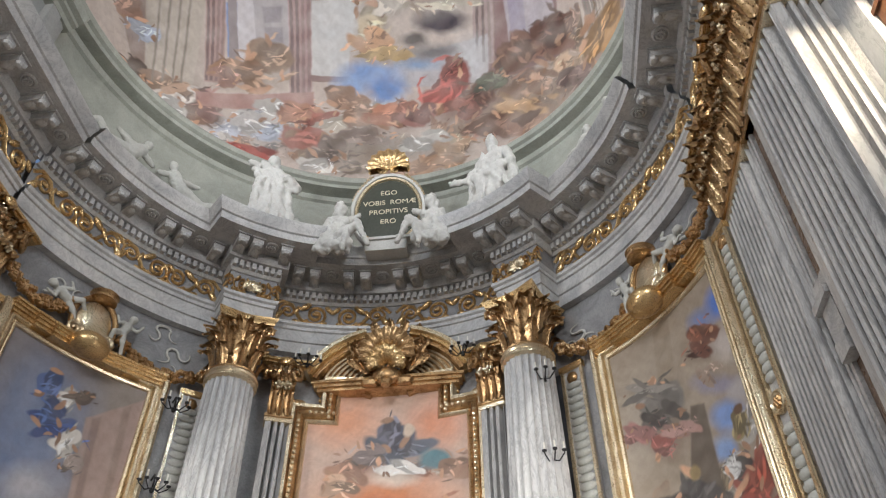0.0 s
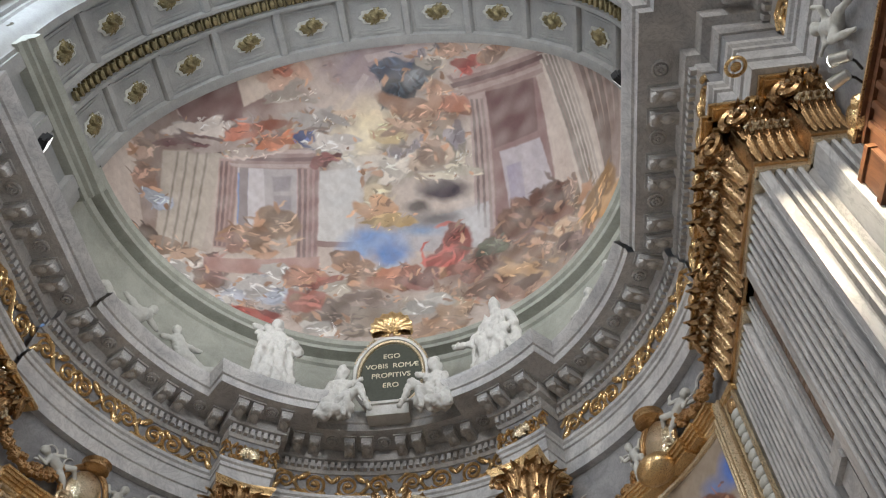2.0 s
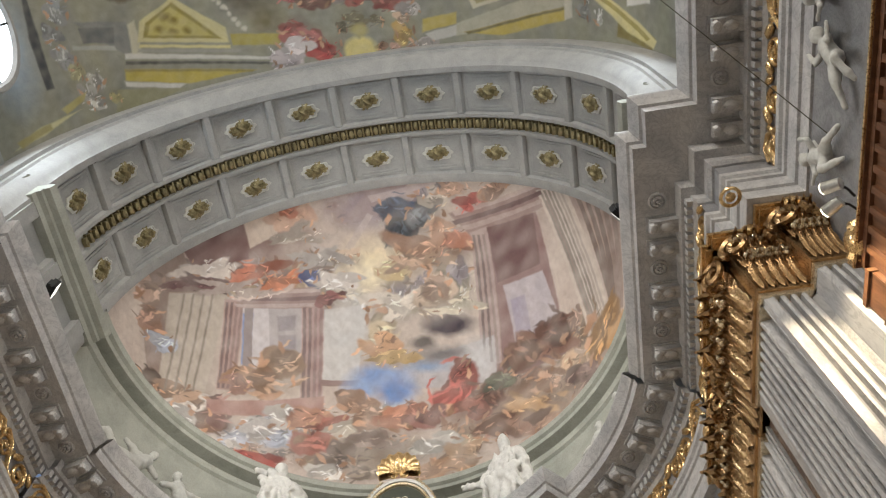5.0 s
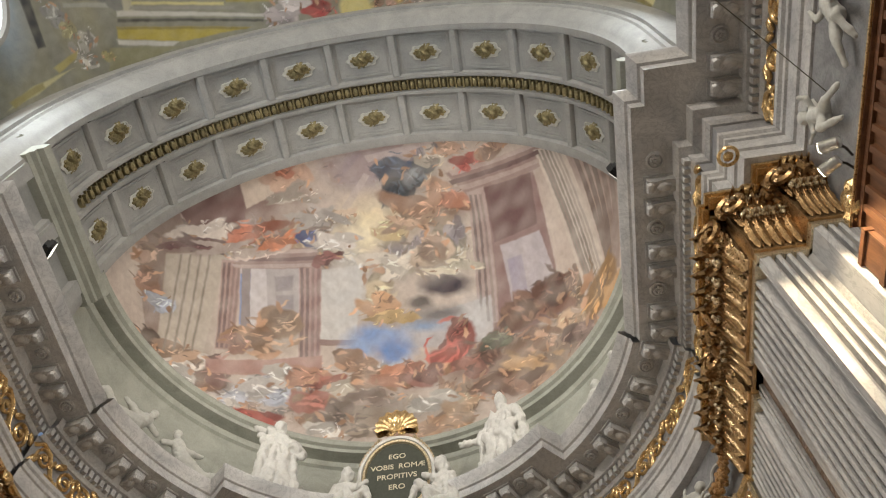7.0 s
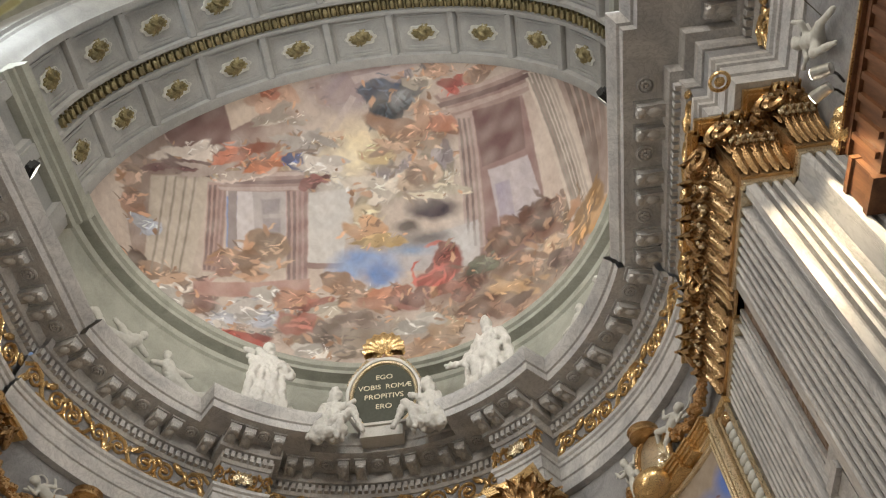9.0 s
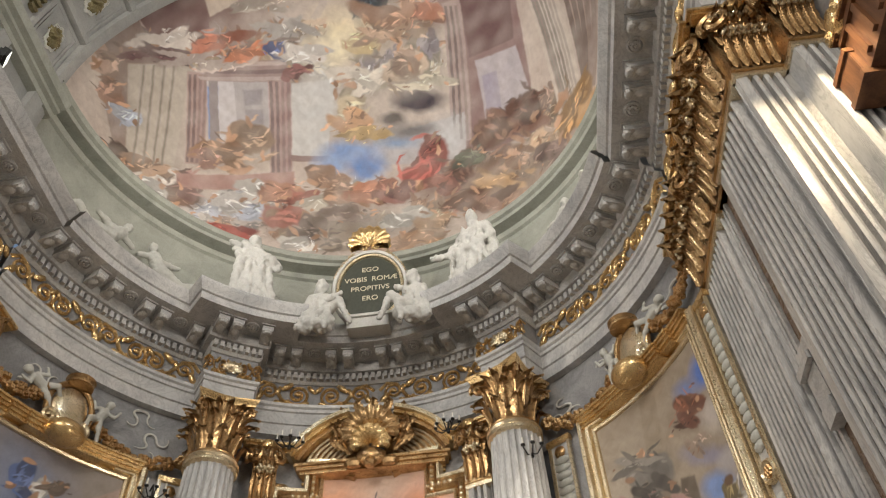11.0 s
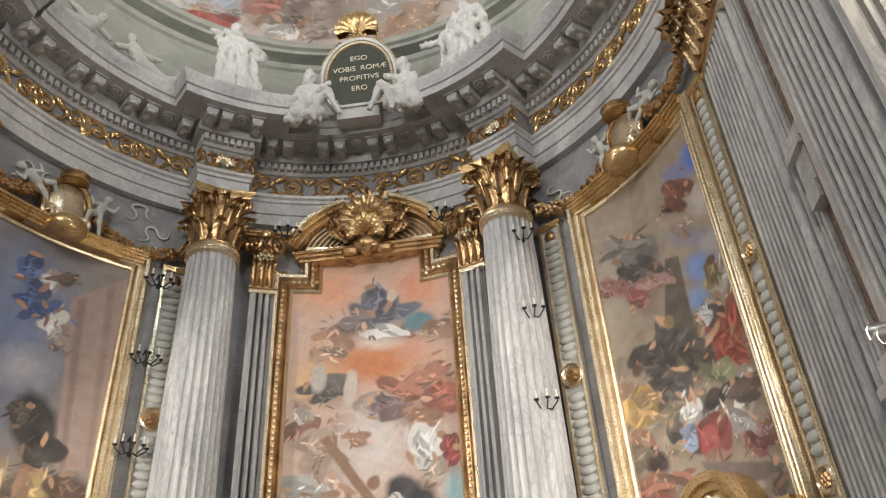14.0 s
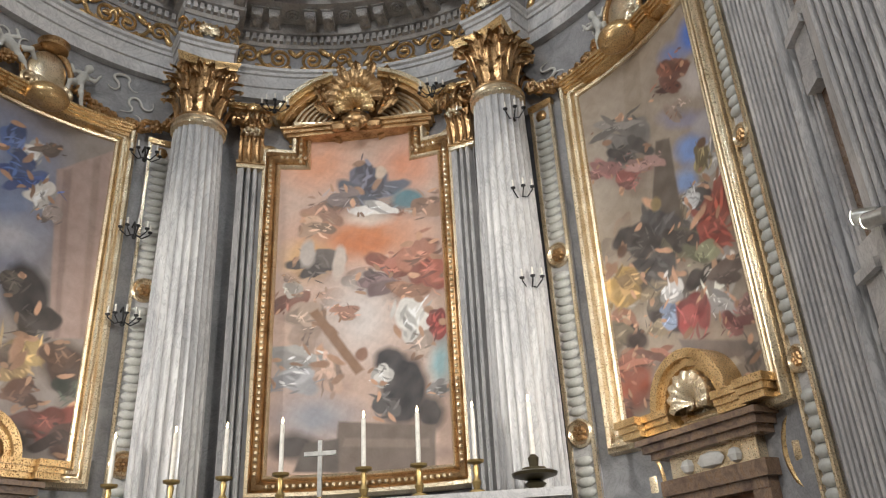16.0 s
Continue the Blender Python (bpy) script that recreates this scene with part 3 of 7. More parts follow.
f.drape(-2.43, 3.02, 0.29, (206, 196, 190), -3, stretch=3.55)
f.drape(-0.51, 0.29, 0.74, (228, 204, 164), -6, stretch=0.88)
f.drape(-0.75, -0.31, 0.46, (206, 150, 104), -5, stretch=1.50)
f.drape(-0.07, -0.73, 0.25, (222, 180, 112), -7, stretch=3.58)
f.drape(0.08, 1.16, 0.45, (226, 214, 198), -7, stretch=2.29)
f.drape(1.45, 1.18, 0.61, (210, 182, 156), -9, stretch=1.25)
f.drape(2.36, 0.72, 0.25, (222, 210, 184), -10, stretch=3.52)
f.drape(1.29, 1.62, 0.49, (196, 160, 136), -9, stretch=1.30)
f.drape(1.79, -2.23, 0.89, (184, 70, 58), 50, stretch=0.80)
f.drape(2.14, -1.65, 0.46, (150, 70, 60), -11, stretch=0.73)
f.drape(3.04, -2.69, 0.65, (120, 80, 64), -13, stretch=0.88)
f.drape(8.26, -2.31, 1.07, (208, 150, 84), 45, stretch=0.87)
f.drape(5.26, -1.65, 0.72, (128, 84, 66), -17, stretch=1.69)
f.drape(5.78, -1.27, 0.76, (120, 76, 60), -17, stretch=0.86)
f.drape(4.43, -1.74, 0.72, (146, 100, 78), -15, stretch=0.84)
f.drape(4.90, -3.64, 0.36, (208, 160, 110), -18, stretch=3.38)
f.drape(6.24, -3.55, 0.32, (190, 160, 136), -21, stretch=3.40)
f.drape(7.17, -3.58, 0.56, (140, 110, 100), -24, stretch=1.40)
f.drape(-8.96, 1.44, 0.76, (196, 158, 136), 10, stretch=0.77)
f.drape(-9.05, 0.30, 0.63, (182, 130, 104), 12, stretch=0.92)
f.drape(-8.54, -0.45, 0.36, (176, 190, 218), 11, stretch=1.56)
f.drape(-9.14, -2.28, 0.53, (110, 84, 68), 16, stretch=0.94)
f.drape(-4.75, -1.58, 0.96, (196, 150, 116), 3, stretch=0.29)
f.drape(-4.01, -0.81, 0.72, (190, 150, 118), 1, stretch=0.98)
f.drape(-5.24, -1.28, 0.56, (182, 132, 96), 4, stretch=1.26)
f.drape(-5.73, -1.65, 0.35, (206, 150, 130), 5, stretch=1.35)
f.drape(-7.41, -2.80, 0.51, (224, 212, 202), 11, stretch=2.08)
f.drape(-7.83, -2.30, 0.37, (190, 150, 120), 12, stretch=2.26)
f.drape(-6.79, -3.27, 0.52, (150, 112, 92), 10, stretch=1.41)
f.drape(-6.31, -2.84, 0.64, (150, 106, 98), 8, stretch=0.62)
f.drape(-7.80, -3.37, 0.48, (222, 216, 210), 14, stretch=1.31)
f.slab([(-6.81, -2.41), (-2.70, -1.99), (-2.71, -2.64), (-6.60, -2.98)], (176, 140, 132))
f.drape(-5.37, -4.79, 0.37, (192, 72, 60), 8, stretch=2.35)
f.drape(-4.44, -3.68, 0.50, (178, 188, 210), 4, stretch=1.61)
f.drape(-3.87, -2.86, 0.49, (222, 214, 206), 2, stretch=1.35)
f.drape(-5.02, -3.38, 0.46, (206, 200, 196), 5, stretch=1.28)
f.drape(-3.29, -2.85, 0.44, (206, 140, 110), 0, stretch=1.76)
f.drape(-2.42, -3.13, 0.40, (192, 104, 86), -2, stretch=1.67)
f.drape(-1.53, -2.30, 0.47, (176, 130, 100), -4, stretch=1.25)
f.drape(-1.64, -3.33, 0.31, (220, 206, 184), -3, stretch=2.91)
f.drape(-0.95, -2.94, 0.56, (206, 160, 130), -5, stretch=0.98)
f.drape(-0.16, -3.02, 0.48, (208, 130, 96), -6, stretch=1.51)
f.drape(0.44, -2.99, 0.48, (176, 104, 80), -8, stretch=1.11)
f.drape(0.94, -3.17, 0.39, (150, 96, 86), -9, stretch=1.36)
f.drape(-0.76, -3.84, 0.36, (150, 128, 116), -5, stretch=2.21)
f.drape(-2.99, -3.74, 0.77, (176, 96, 80), -0, stretch=0.76)
f.drape(-2.30, -4.43, 0.64, (130, 112, 100), -1, stretch=0.84)
f.drape(-2.47, -5.13, 0.33, (226, 220, 210), -1, stretch=2.08)
f.drape(-1.52, -4.93, 0.51, (158, 138, 120), -3, stretch=1.13)
f.drape(0.93, -4.28, 0.41, (206, 202, 194), -9, stretch=2.21)
f.drape(1.46, -5.29, 0.48, (196, 148, 110), -11, stretch=1.93)
f.drape(2.48, -4.81, 0.42, (176, 142, 112), -13, stretch=2.07)
f.drape(3.11, -4.04, 0.45, (160, 110, 84), -14, stretch=1.96)
f.drape(4.21, -4.58, 0.42, (150, 110, 90), -18, stretch=2.25)
f.drape(0.65, -5.39, 0.33, (176, 132, 100), -9, stretch=2.44)
f.drape(3.60, -2.39, 0.34, (104, 112, 88), -14, stretch=1.70)
f.drape(2.49, -3.23, 0.44, (150, 86, 70), -12, stretch=1.48)
f.drape(5.64, -2.98, 0.40, (196, 150, 120), -19, stretch=1.66)
f.slab([(-7.70, 1.58), (-7.62, 1.59), (-8.33, -2.42), (-8.41, -2.44)], (140, 130, 120))
f.slab([(-7.32, 1.62), (-7.24, 1.63), (-7.95, -2.33), (-8.04, -2.35)], (140, 130, 120))
f.slab([(-6.94, 1.66), (-6.86, 1.67), (-7.59, -2.25), (-7.67, -2.27)], (140, 130, 120))
f.slab([(-6.61, 1.69), (-6.53, 1.70), (-7.26, -2.19), (-7.34, -2.20)], (140, 130, 120))

f.wash((240, 232, 224), 0.20, 0.9).wash((118, 96, 90), 0.15, 0.6).wash((130, 108, 100), 0.13, 0.25)
f.onto(dome_me)
tagged(new("semi_dome", dome_me), "painted semi-dome fresco in rose, grey, gold and blue", "fresco", kind="structure")

# ---- coffered arch in front of it ----
def arch_pt(r, deg, y):
    """A point of the arch, its radius and depth told from the lip of its soffit."""
    a, r, y = radians(deg), r + 0.31, 1.09 * y + 0.40
    return Vector((r * sin(a), y, Z_SPRING + r * cos(a)))


def arch_band(s, prof, a0=-90, a1=90, n=72):
    rows = []
    for r, y in prof:
        row = [arch_pt(r, a0 + (a1 - a0) * i / n, y) for i in range(n + 1)]
        rows.append([Vector((row[0].x, row[0].y, 16.9))] + row + [Vector((row[-1].x, row[-1].y, 16.9))])
    return s.grid(rows)


arch = thing("coffered_arch", "grey stucco arch with two rows of coffers and rosettes", "arch", kind="structure")
s = arch_band(Shape(), [(8.3, -0.3), (7.46, -0.3), (7.42, -0.45), (7.42, -0.62), (7.60, -0.66), (7.60, -1.98), (7.42, -2.02), (7.42, -2.12), (7.52, -2.16), (7.52, -2.52), (7.42, -2.56), (7.42, -2.66), (7.60, -2.70), (7.60, -4.00), (7.42, -4.04), (7.42, -4.22), (7.46, -4.24), (7.52, -4.36), (7.70, -4.54), (7.92, -4.62), (7.95, -4.68), (8.08, -4.68), (8.08, -4.78), (8.40, -4.78), (8.40, -4.72), (9.6, -4.72)])
STEP = 16.96
for k in range(-6, 6):
    a = (k + 0.5) * STEP
    if abs(a) > 89:
        continue
    for y0, y1 in ((-0.64, -2.0), (-2.68, -4.02)):
        rows = [[arch_pt(r, a + da, y) for da, r in ((-1.1, 7.62), (-1.1, 7.50), (-0.75, 7.43), (0.75, 7.43), (1.1, 7.50), (1.1, 7.62))] for y in (y0, y1)]
        s.grid(rows)
part("soffit", s, STUCCO, arch)
roset = Shape()
for k in range(6):
    roset.ball((0, 0, 0), 1, 8, (0.48 - 0.05 * k, 0.20 - 0.02 * k, 0.05 + 0.035 * k), Matrix.Rotation(k * 0.5, 4, "Z"))
for k in range(10):
    a = 2 * pi * k / 10
    roset.ball((0.38 * cos(a), 0.15 * sin(a), 0.03), 0.08, 6, (1, 0.8, 0.9))
roset_me = roset.mesh("rosette", OLIVE)
plate = Shape()
ring = []
for k in range(40):
    a = 2 * pi * k / 40
    q = (abs(cos(a)) ** 3 + abs(sin(a)) ** 3) ** (-1 / 3) * (1 + 0.07 * cos(8 * a)) * (1.0 + 0.10 * max(0, cos(2 * a)) ** 4)
    ring.append((0.52 * q * cos(a), 0.27 * q * sin(a)))
plate.grid([[(x * m, y * m, z) for x, y in ring] for m, z in ((1.0, 0.0), (1.0, 0.035), (0.9, 0.045), (0.88, 0.02))], True, True)
plate_me = plate.mesh("plate", RELIEF)
for k in range(-5, 6):
    for y in (-1.32, -3.35):
        a = k * STEP
        m = Matrix.Translation(arch_pt(7.58, a, y)) @ Matrix.Rotation(radians(a), 4, "Y") @ Matrix.Rotation(pi, 4, "X")
        part("plate", plate_me, None, arch, m=m)
        part("rosette", roset_me, None, arch, m=m, label="olive gilt rosette")
fillet = Shape()
for w, d, z in ((0.90, 0.60, 0.05), (0.80, 0.50, 0.025)):
    for k in (-1, 1):
        fillet.box(-w, w, k * d - 0.03, k * d + 0.03, 0.0, z)
        fillet.box(k * w - 0.03, k * w + 0.03, -d + 0.03, d - 0.03, 0.0, z)
fillet_me = fillet.mesh("coffer_fillet", STUCCO)
for k in range(-5, 6):
    for y in (-1.32, -3.35):
        part("coffer_fillet", fillet_me, None, arch, m=Matrix.Translation(arch_pt(7.595, k * STEP, y)) @ Matrix.Rotation(radians(k * STEP), 4, "Y") @ Matrix.Rotation(pi, 4, "X"))
beads = Shape()
part("bead_channel", Shape().grid([[arch_pt(r, -84 + 168 * i / 72, y) for i in range(73)] for r, y in ((7.51, -2.17), (7.505, -2.34), (7.51, -2.51))]), BRONZE, arch)
for k in range(80):
    a = -88.5 + 177 * k / 79
    m = Matrix.Translation(arch_pt(7.44, a, -2.34)) @ Matrix.Rotation(radians(a), 4, "Y")
    beads.ball((0, 0, 0), 0.115, 6, (0.9, 1.55, 1.0), m)
    beads.box(-0.03, 0.03, -0.19, 0.19, 0.0, 0.09, m @ Matrix.Translation((0.14, 0, 0)))
part("bead_course", beads, OLIVE, arch, "olive gilt bead course", kind="stuff")

# impost cornice under the arch's two feet
for side in (-1, 1):
    prof = ((8.3, 19.62), (7.66, 19.64), (7.62, 19.78), (7.5, 19.82), (7.5, 19.94), (7.34, 19.98), (7.30, 20.1), (7.28, 20.24), (7.44, 20.3), (8.0, 20.32))
    s = Shape().grid([[(side * x, y, z) for x, z in prof] for y in (-4.3, -3.6, -2.0, 0.2)], False, False)
    s.f.append(tuple(range(len(prof)))[::-1])
    s.f.append(tuple(range(3 * len(prof), 4 * len(prof))))
    solid("impost_cornice", s, STUCCO_GREEN, "grey stucco impost cornice under the coffered arch", "cornice", "impost cornices", kind="structure")
    s = Shape()
    for y in (-3.9, -2.2, -0.45):
        s.box(*sorted((side * 7.66, side * 7.9)), y - 0.2, y + 0.2, 17.3, 19.62)
    solid("trim", s, STUCCO, "grey stucco strips on the attic under the arch", "moulding", "attic strips", kind="structure")

# ---- painted vault towards the nave ----
VN, VA = 206, 640
vy, va = np.meshgrid(np.concatenate([np.linspace(-4.2, -9, 190), np.linspace(-9.3, -30, 16)]), np.linspace(-pi / 2, pi / 2, VA), indexing="ij")
vx, vz = 9.25 * np.sin(va), Z_SPRING + 9.25 * np.cos(va)
vault_me = sheet_mesh("vault", np.stack([vx, vy, vz], -1).tolist(), FRESCO)
p = Paint((9.25 * va).ravel(), vy.ravel(), (150, 150, 138), 8, 0.05)
p.wash((112, 116, 116), 0.6, 2.2).wash((176, 170, 130), 0.35, 1.6)
p.blob(-12.37, -7.31, 1.23, 2.11, 10, (160, 176, 192), 0.8)
p.slab([(-11.48, -7.62), (-11.78, -6.09), (-11.21, -6.05), (-11.13, -7.55), (-11.09, -9.07), (-11.43, -9.12)], (66, 70, 74), 0.06)
p.slab([(-8.34, -6.43), (-7.80, -6.49), (-8.01, -7.42), (-9.82, -7.77)], (130, 132, 130), 0.06)
p.slab([(-8.11, -6.29), (-7.75, -6.33), (-7.71, -7.40), (-7.99, -7.31)], (196, 192, 170), 0.06)
p.slab([(-9.67, -7.08), (-8.61, -6.86), (-8.45, -7.33), (-9.69, -7.57)], (108, 110, 110), 0.06)
p.slab([(-10.13, -6.97), (-8.58, -6.63), (-8.63, -6.79), (-10.08, -7.10)], (176, 176, 170), 0.06)
p.slab([(-8.38, -6.29), (-3.38, -5.13), (-3.36, -5.23), (-8.33, -6.46)], (212, 210, 204), 0.06)
p.slab([(-8.44, -6.12), (-3.42, -4.97), (-3.40, -5.05), (-8.41, -6.22)], (84, 84, 82), 0.06)
p.slab([(-8.61, -5.63), (-6.37, -4.96), (-3.96, -4.89), (-8.53, -5.99)], (190, 172, 84), 0.06)
p.slab([(-8.55, -5.92), (-4.08, -4.84), (-3.96, -4.89), (-8.53, -5.99)], (150, 138, 80), 0.06)
p.slab([(-8.65, -5.44), (-6.81, -4.91), (-6.53, -5.00), (-8.66, -5.61)], (214, 212, 206), 0.06)
p.slab([(-9.28, -4.75), (-8.16, -4.71), (-6.52, -4.83), (-9.00, -5.43)], (150, 148, 118), 0.06)
p.slab([(-6.21, -7.86), (-7.53, -7.33), (-7.81, -6.72), (-4.67, -6.02), (-4.66, -6.54)], (206, 198, 150), 0.06)
p.slab([(-6.25, -7.72), (-7.36, -7.22), (-7.56, -6.80), (-4.83, -6.19), (-5.41, -6.80)], (150, 138, 74), 0.06)
p.slab([(-6.28, -7.61), (-7.22, -7.16), (-7.38, -6.85), (-5.08, -6.34), (-5.55, -6.79)], (190, 178, 110), 0.06)
p.blob(-6.93, -6.97, 0.25, 0.15, 10, (140, 126, 62), 0.7)
p.blob(-6.38, -7.10, 0.25, 0.15, 10, (140, 126, 62), 0.7)
p.blob(-5.98, -6.72, 0.25, 0.16, 10, (140, 126, 62), 0.7)
p.blob(-6.48, -6.78, 0.26, 0.15, 10, (140, 126, 62), 0.7)
p.blob(-6.63, -7.29, 0.25, 0.16, 10, (140, 126, 62), 0.7)
p.slab([(-7.79, -6.53), (-4.68, -5.82), (-4.65, -5.92), (-7.76, -6.62)], (216, 206, 150), 0.06)
p.slab([(-7.91, -6.39), (-4.32, -5.59), (-4.29, -5.70), (-7.84, -6.49)], (160, 158, 150), 0.06)
p.blob(-7.89, -8.40, 0.80, 0.42, 10, (96, 84, 66), 0.3)
p.blob(-7.87, -8.45, 0.65, 0.28, 10, (140, 124, 92), 0.5)
p.blob(-3.67, -7.41, 1.20, 0.86, 10, (96, 88, 74), 0.8)
p.blob(-3.16, -6.54, 0.80, 0.80, 10, (120, 112, 84), 0.8)
p.slab([(-4.55, -5.90), (-2.86, -5.57), (-2.77, -5.96), (-4.56, -6.30)], (176, 164, 90), 0.06)
p.blob(-4.80, -7.57, 0.13, 0.13, 10, (206, 202, 190), 0.6)
p.blob(-4.67, -7.38, 0.14, 0.13, 10, (206, 202, 190), 0.6)
p.blob(-4.54, -7.18, 0.14, 0.13, 10, (206, 202, 190), 0.6)
p.blob(-4.40, -6.98, 0.13, 0.14, 10, (206, 202, 190), 0.6)
p.blob(-4.27, -6.78, 0.14, 0.13, 10, (206, 202, 190), 0.6)
p.blob(-4.14, -6.58, 0.14, 0.14, 10, (206, 202, 190), 0.6)
p.blob(-4.00, -6.37, 0.14, 0.13, 10, (206, 202, 190), 0.6)
p.drape(-10.23, -8.05, 0.33, (172, 176, 178), 60, stretch=1.1)
p.drape(-10.64, -7.54, 0.28, (150, 154, 158), 60, stretch=1.1)
p.drape(-10.45, -6.82, 0.31, (168, 170, 172), 60, stretch=1.1)
p.drape(-10.04, -8.52, 0.28, (150, 158, 168), 60, stretch=1.1)
p.drape(-9.68, -5.92, 0.32, (200, 196, 188), 60, stretch=1.1)
p.drape(-10.04, -5.56, 0.27, (176, 172, 164), 60, stretch=1.1)
p.drape(-9.84, -5.23, 0.22, (206, 202, 194), 60, stretch=1.1)
p.drape(-10.18, -6.32, 0.24, (176, 168, 120), 60, stretch=1.1)
p.drape(-9.08, -5.21, 0.19, (190, 176, 110), 60, stretch=1.1)
p.slab([(-14.13, -4.86), (-12.17, -4.89), (-10.14, -5.31), (-10.24, -5.61), (-12.29, -5.14), (-13.99, -5.07)], (206, 200, 156), 0.06)
p.slab([(-11.08, -5.22), (-10.30, -5.45), (-10.11, -5.67), (-11.21, -5.43)], (180, 168, 110), 0.06)
p.slab([(-13.21, -4.82), (-11.77, -4.98), (-11.80, -5.16), (-13.35, -5.03)], (170, 160, 110), 0.06)
p.drape(-2.20, -7.17, 0.38, (190, 96, 96), 10, stretch=1.0)
p.drape(-1.32, -6.93, 0.39, (150, 96, 84), 10, stretch=1.4)
p.drape(-0.28, -6.97, 0.38, (206, 190, 186), 10, stretch=1.2)
p.drape(0.53, -6.86, 0.36, (176, 80, 72), 10, stretch=1.6)
p.drape(1.53, -6.53, 0.39, (176, 84, 76), 10, stretch=1.6)
p.drape(-2.25, -5.97, 0.39, (196, 90, 84), 10, stretch=1.1)
p.drape(-1.81, -5.59, 0.37, (206, 110, 104), 10, stretch=1.0)
p.drape(-1.19, -5.00, 0.38, (196, 64, 60), 10, stretch=1.6)
p.drape(-2.75, -5.13, 0.43, (216, 200, 204), 10, stretch=1.3)
p.drape(-2.26, -5.46, 0.31, (226, 214, 214), 10, stretch=1.4)
p.drape(-2.86, -4.63, 0.25, (170, 160, 164), 10, stretch=1.6)
p.drape(2.42, -4.70, 0.28, (196, 184, 178), 10, stretch=1.8)
p.drape(1.96, -4.58, 0.28, (206, 160, 136), 10, stretch=1.3)
p.drape(1.24, -4.83, 0.25, (190, 140, 120), 10, stretch=1.0)
p.drape(1.75, -5.29, 0.37, (226, 178, 92), 10, stretch=0.9)
p.drape(1.99, -6.08, 0.30, (196, 186, 182), 10, stretch=1.6)
p.drape(1.73, -5.80, 0.24, (206, 170, 140), 10, stretch=1.0)
p.drape(-0.06, -5.93, 0.30, (150, 140, 104), 10, stretch=1.5)
p.drape(-0.51, -5.79, 0.21, (120, 110, 84), 10, stretch=1.0)
p.drape(0.77, -5.82, 0.24, (130, 120, 92), 10, stretch=1.0)
p.drape(0.82, -4.88, 0.22, (128, 92, 72), 10, stretch=0.8)
p.blob(-0.01, -4.82, 0.68, 0.63, 10, (220, 206, 140), 0.25)
p.blob(-0.03, -4.68, 0.08, 0.08, 10, (60, 50, 40), 0.5)
p.blob(0.05, -5.61, 0.42, 0.28, 10, (176, 166, 116), 0.5)
p.slab([(2.39, -5.22), (3.74, -5.41), (3.79, -5.81), (2.47, -5.69)], (190, 172, 96), 0.06)
p.slab([(2.78, -4.88), (3.79, -5.01), (3.73, -5.37), (2.49, -5.15)], (196, 194, 188), 0.06)
p.slab([(3.67, -4.97), (4.81, -5.07), (8.22, -5.83), (8.30, -6.50), (3.74, -5.41)], (182, 178, 160), 0.06)
p.slab([(5.46, -4.88), (8.17, -5.36), (8.22, -5.79), (4.02, -5.07)], (192, 172, 92), 0.06)
p.slab([(4.12, -4.98), (8.21, -5.70), (8.22, -5.79), (4.02, -5.07)], (120, 112, 74), 0.06)
p.slab([(4.47, -5.86), (8.14, -6.63), (5.70, -6.73), (4.26, -6.32)], (206, 200, 178), 0.06)
p.slab([(4.62, -6.02), (7.53, -6.59), (5.92, -6.66), (4.48, -6.26)], (160, 150, 108), 0.06)
p.slab([(8.12, -5.36), (8.48, -5.44), (8.60, -6.62), (8.26, -6.63)], (204, 200, 186), 0.06)
p.blob(9.18, -5.84, 0.89, 0.70, 10, (140, 140, 130), 0.7)
p.drape(9.03, -5.67, 0.30, (150, 152, 148), 70, stretch=0.8)
p.drape(9.67, -5.51, 0.23, (200, 198, 192), 70, stretch=0.7)
p.slab([(10.49, -4.96), (12.32, -4.72), (12.59, -5.10), (10.63, -5.65)], (140, 128, 74), 0.06)
p.slab([(11.02, -5.13), (12.43, -4.80), (12.65, -5.03), (10.05, -6.14), (9.41, -6.06)], (226, 216, 160), 0.06)
p.slab([(12.05, -4.97), (12.25, -5.06), (9.99, -6.07), (9.72, -6.03)], (180, 166, 100), 0.03)
p.slab([(11.08, -5.89), (12.33, -6.05), (12.44, -6.71), (11.09, -6.65)], (232, 232, 228), 0.06)
p.drape(11.87, -6.29, 0.17, (190, 190, 188), 10, stretch=0.8)
p.wash((110, 108, 100), 0.18, 0.9).wash((206, 200, 186), 0.15, 0.4)
p.onto(vault_me)
tagged(new("vault", vault_me), "painted barrel vault with grey and yellow frames", "vault", kind="structure")
upper = Shape()
for side in (-1, 1):
    upper.box(*sorted((side * 9.15, side * 9.9)), -30, -4.6, 16.9, 21.5)
solid("wall_clerestory", upper, STUCCO, "grey plaster wall above the cornice", "wall", kind="structure")

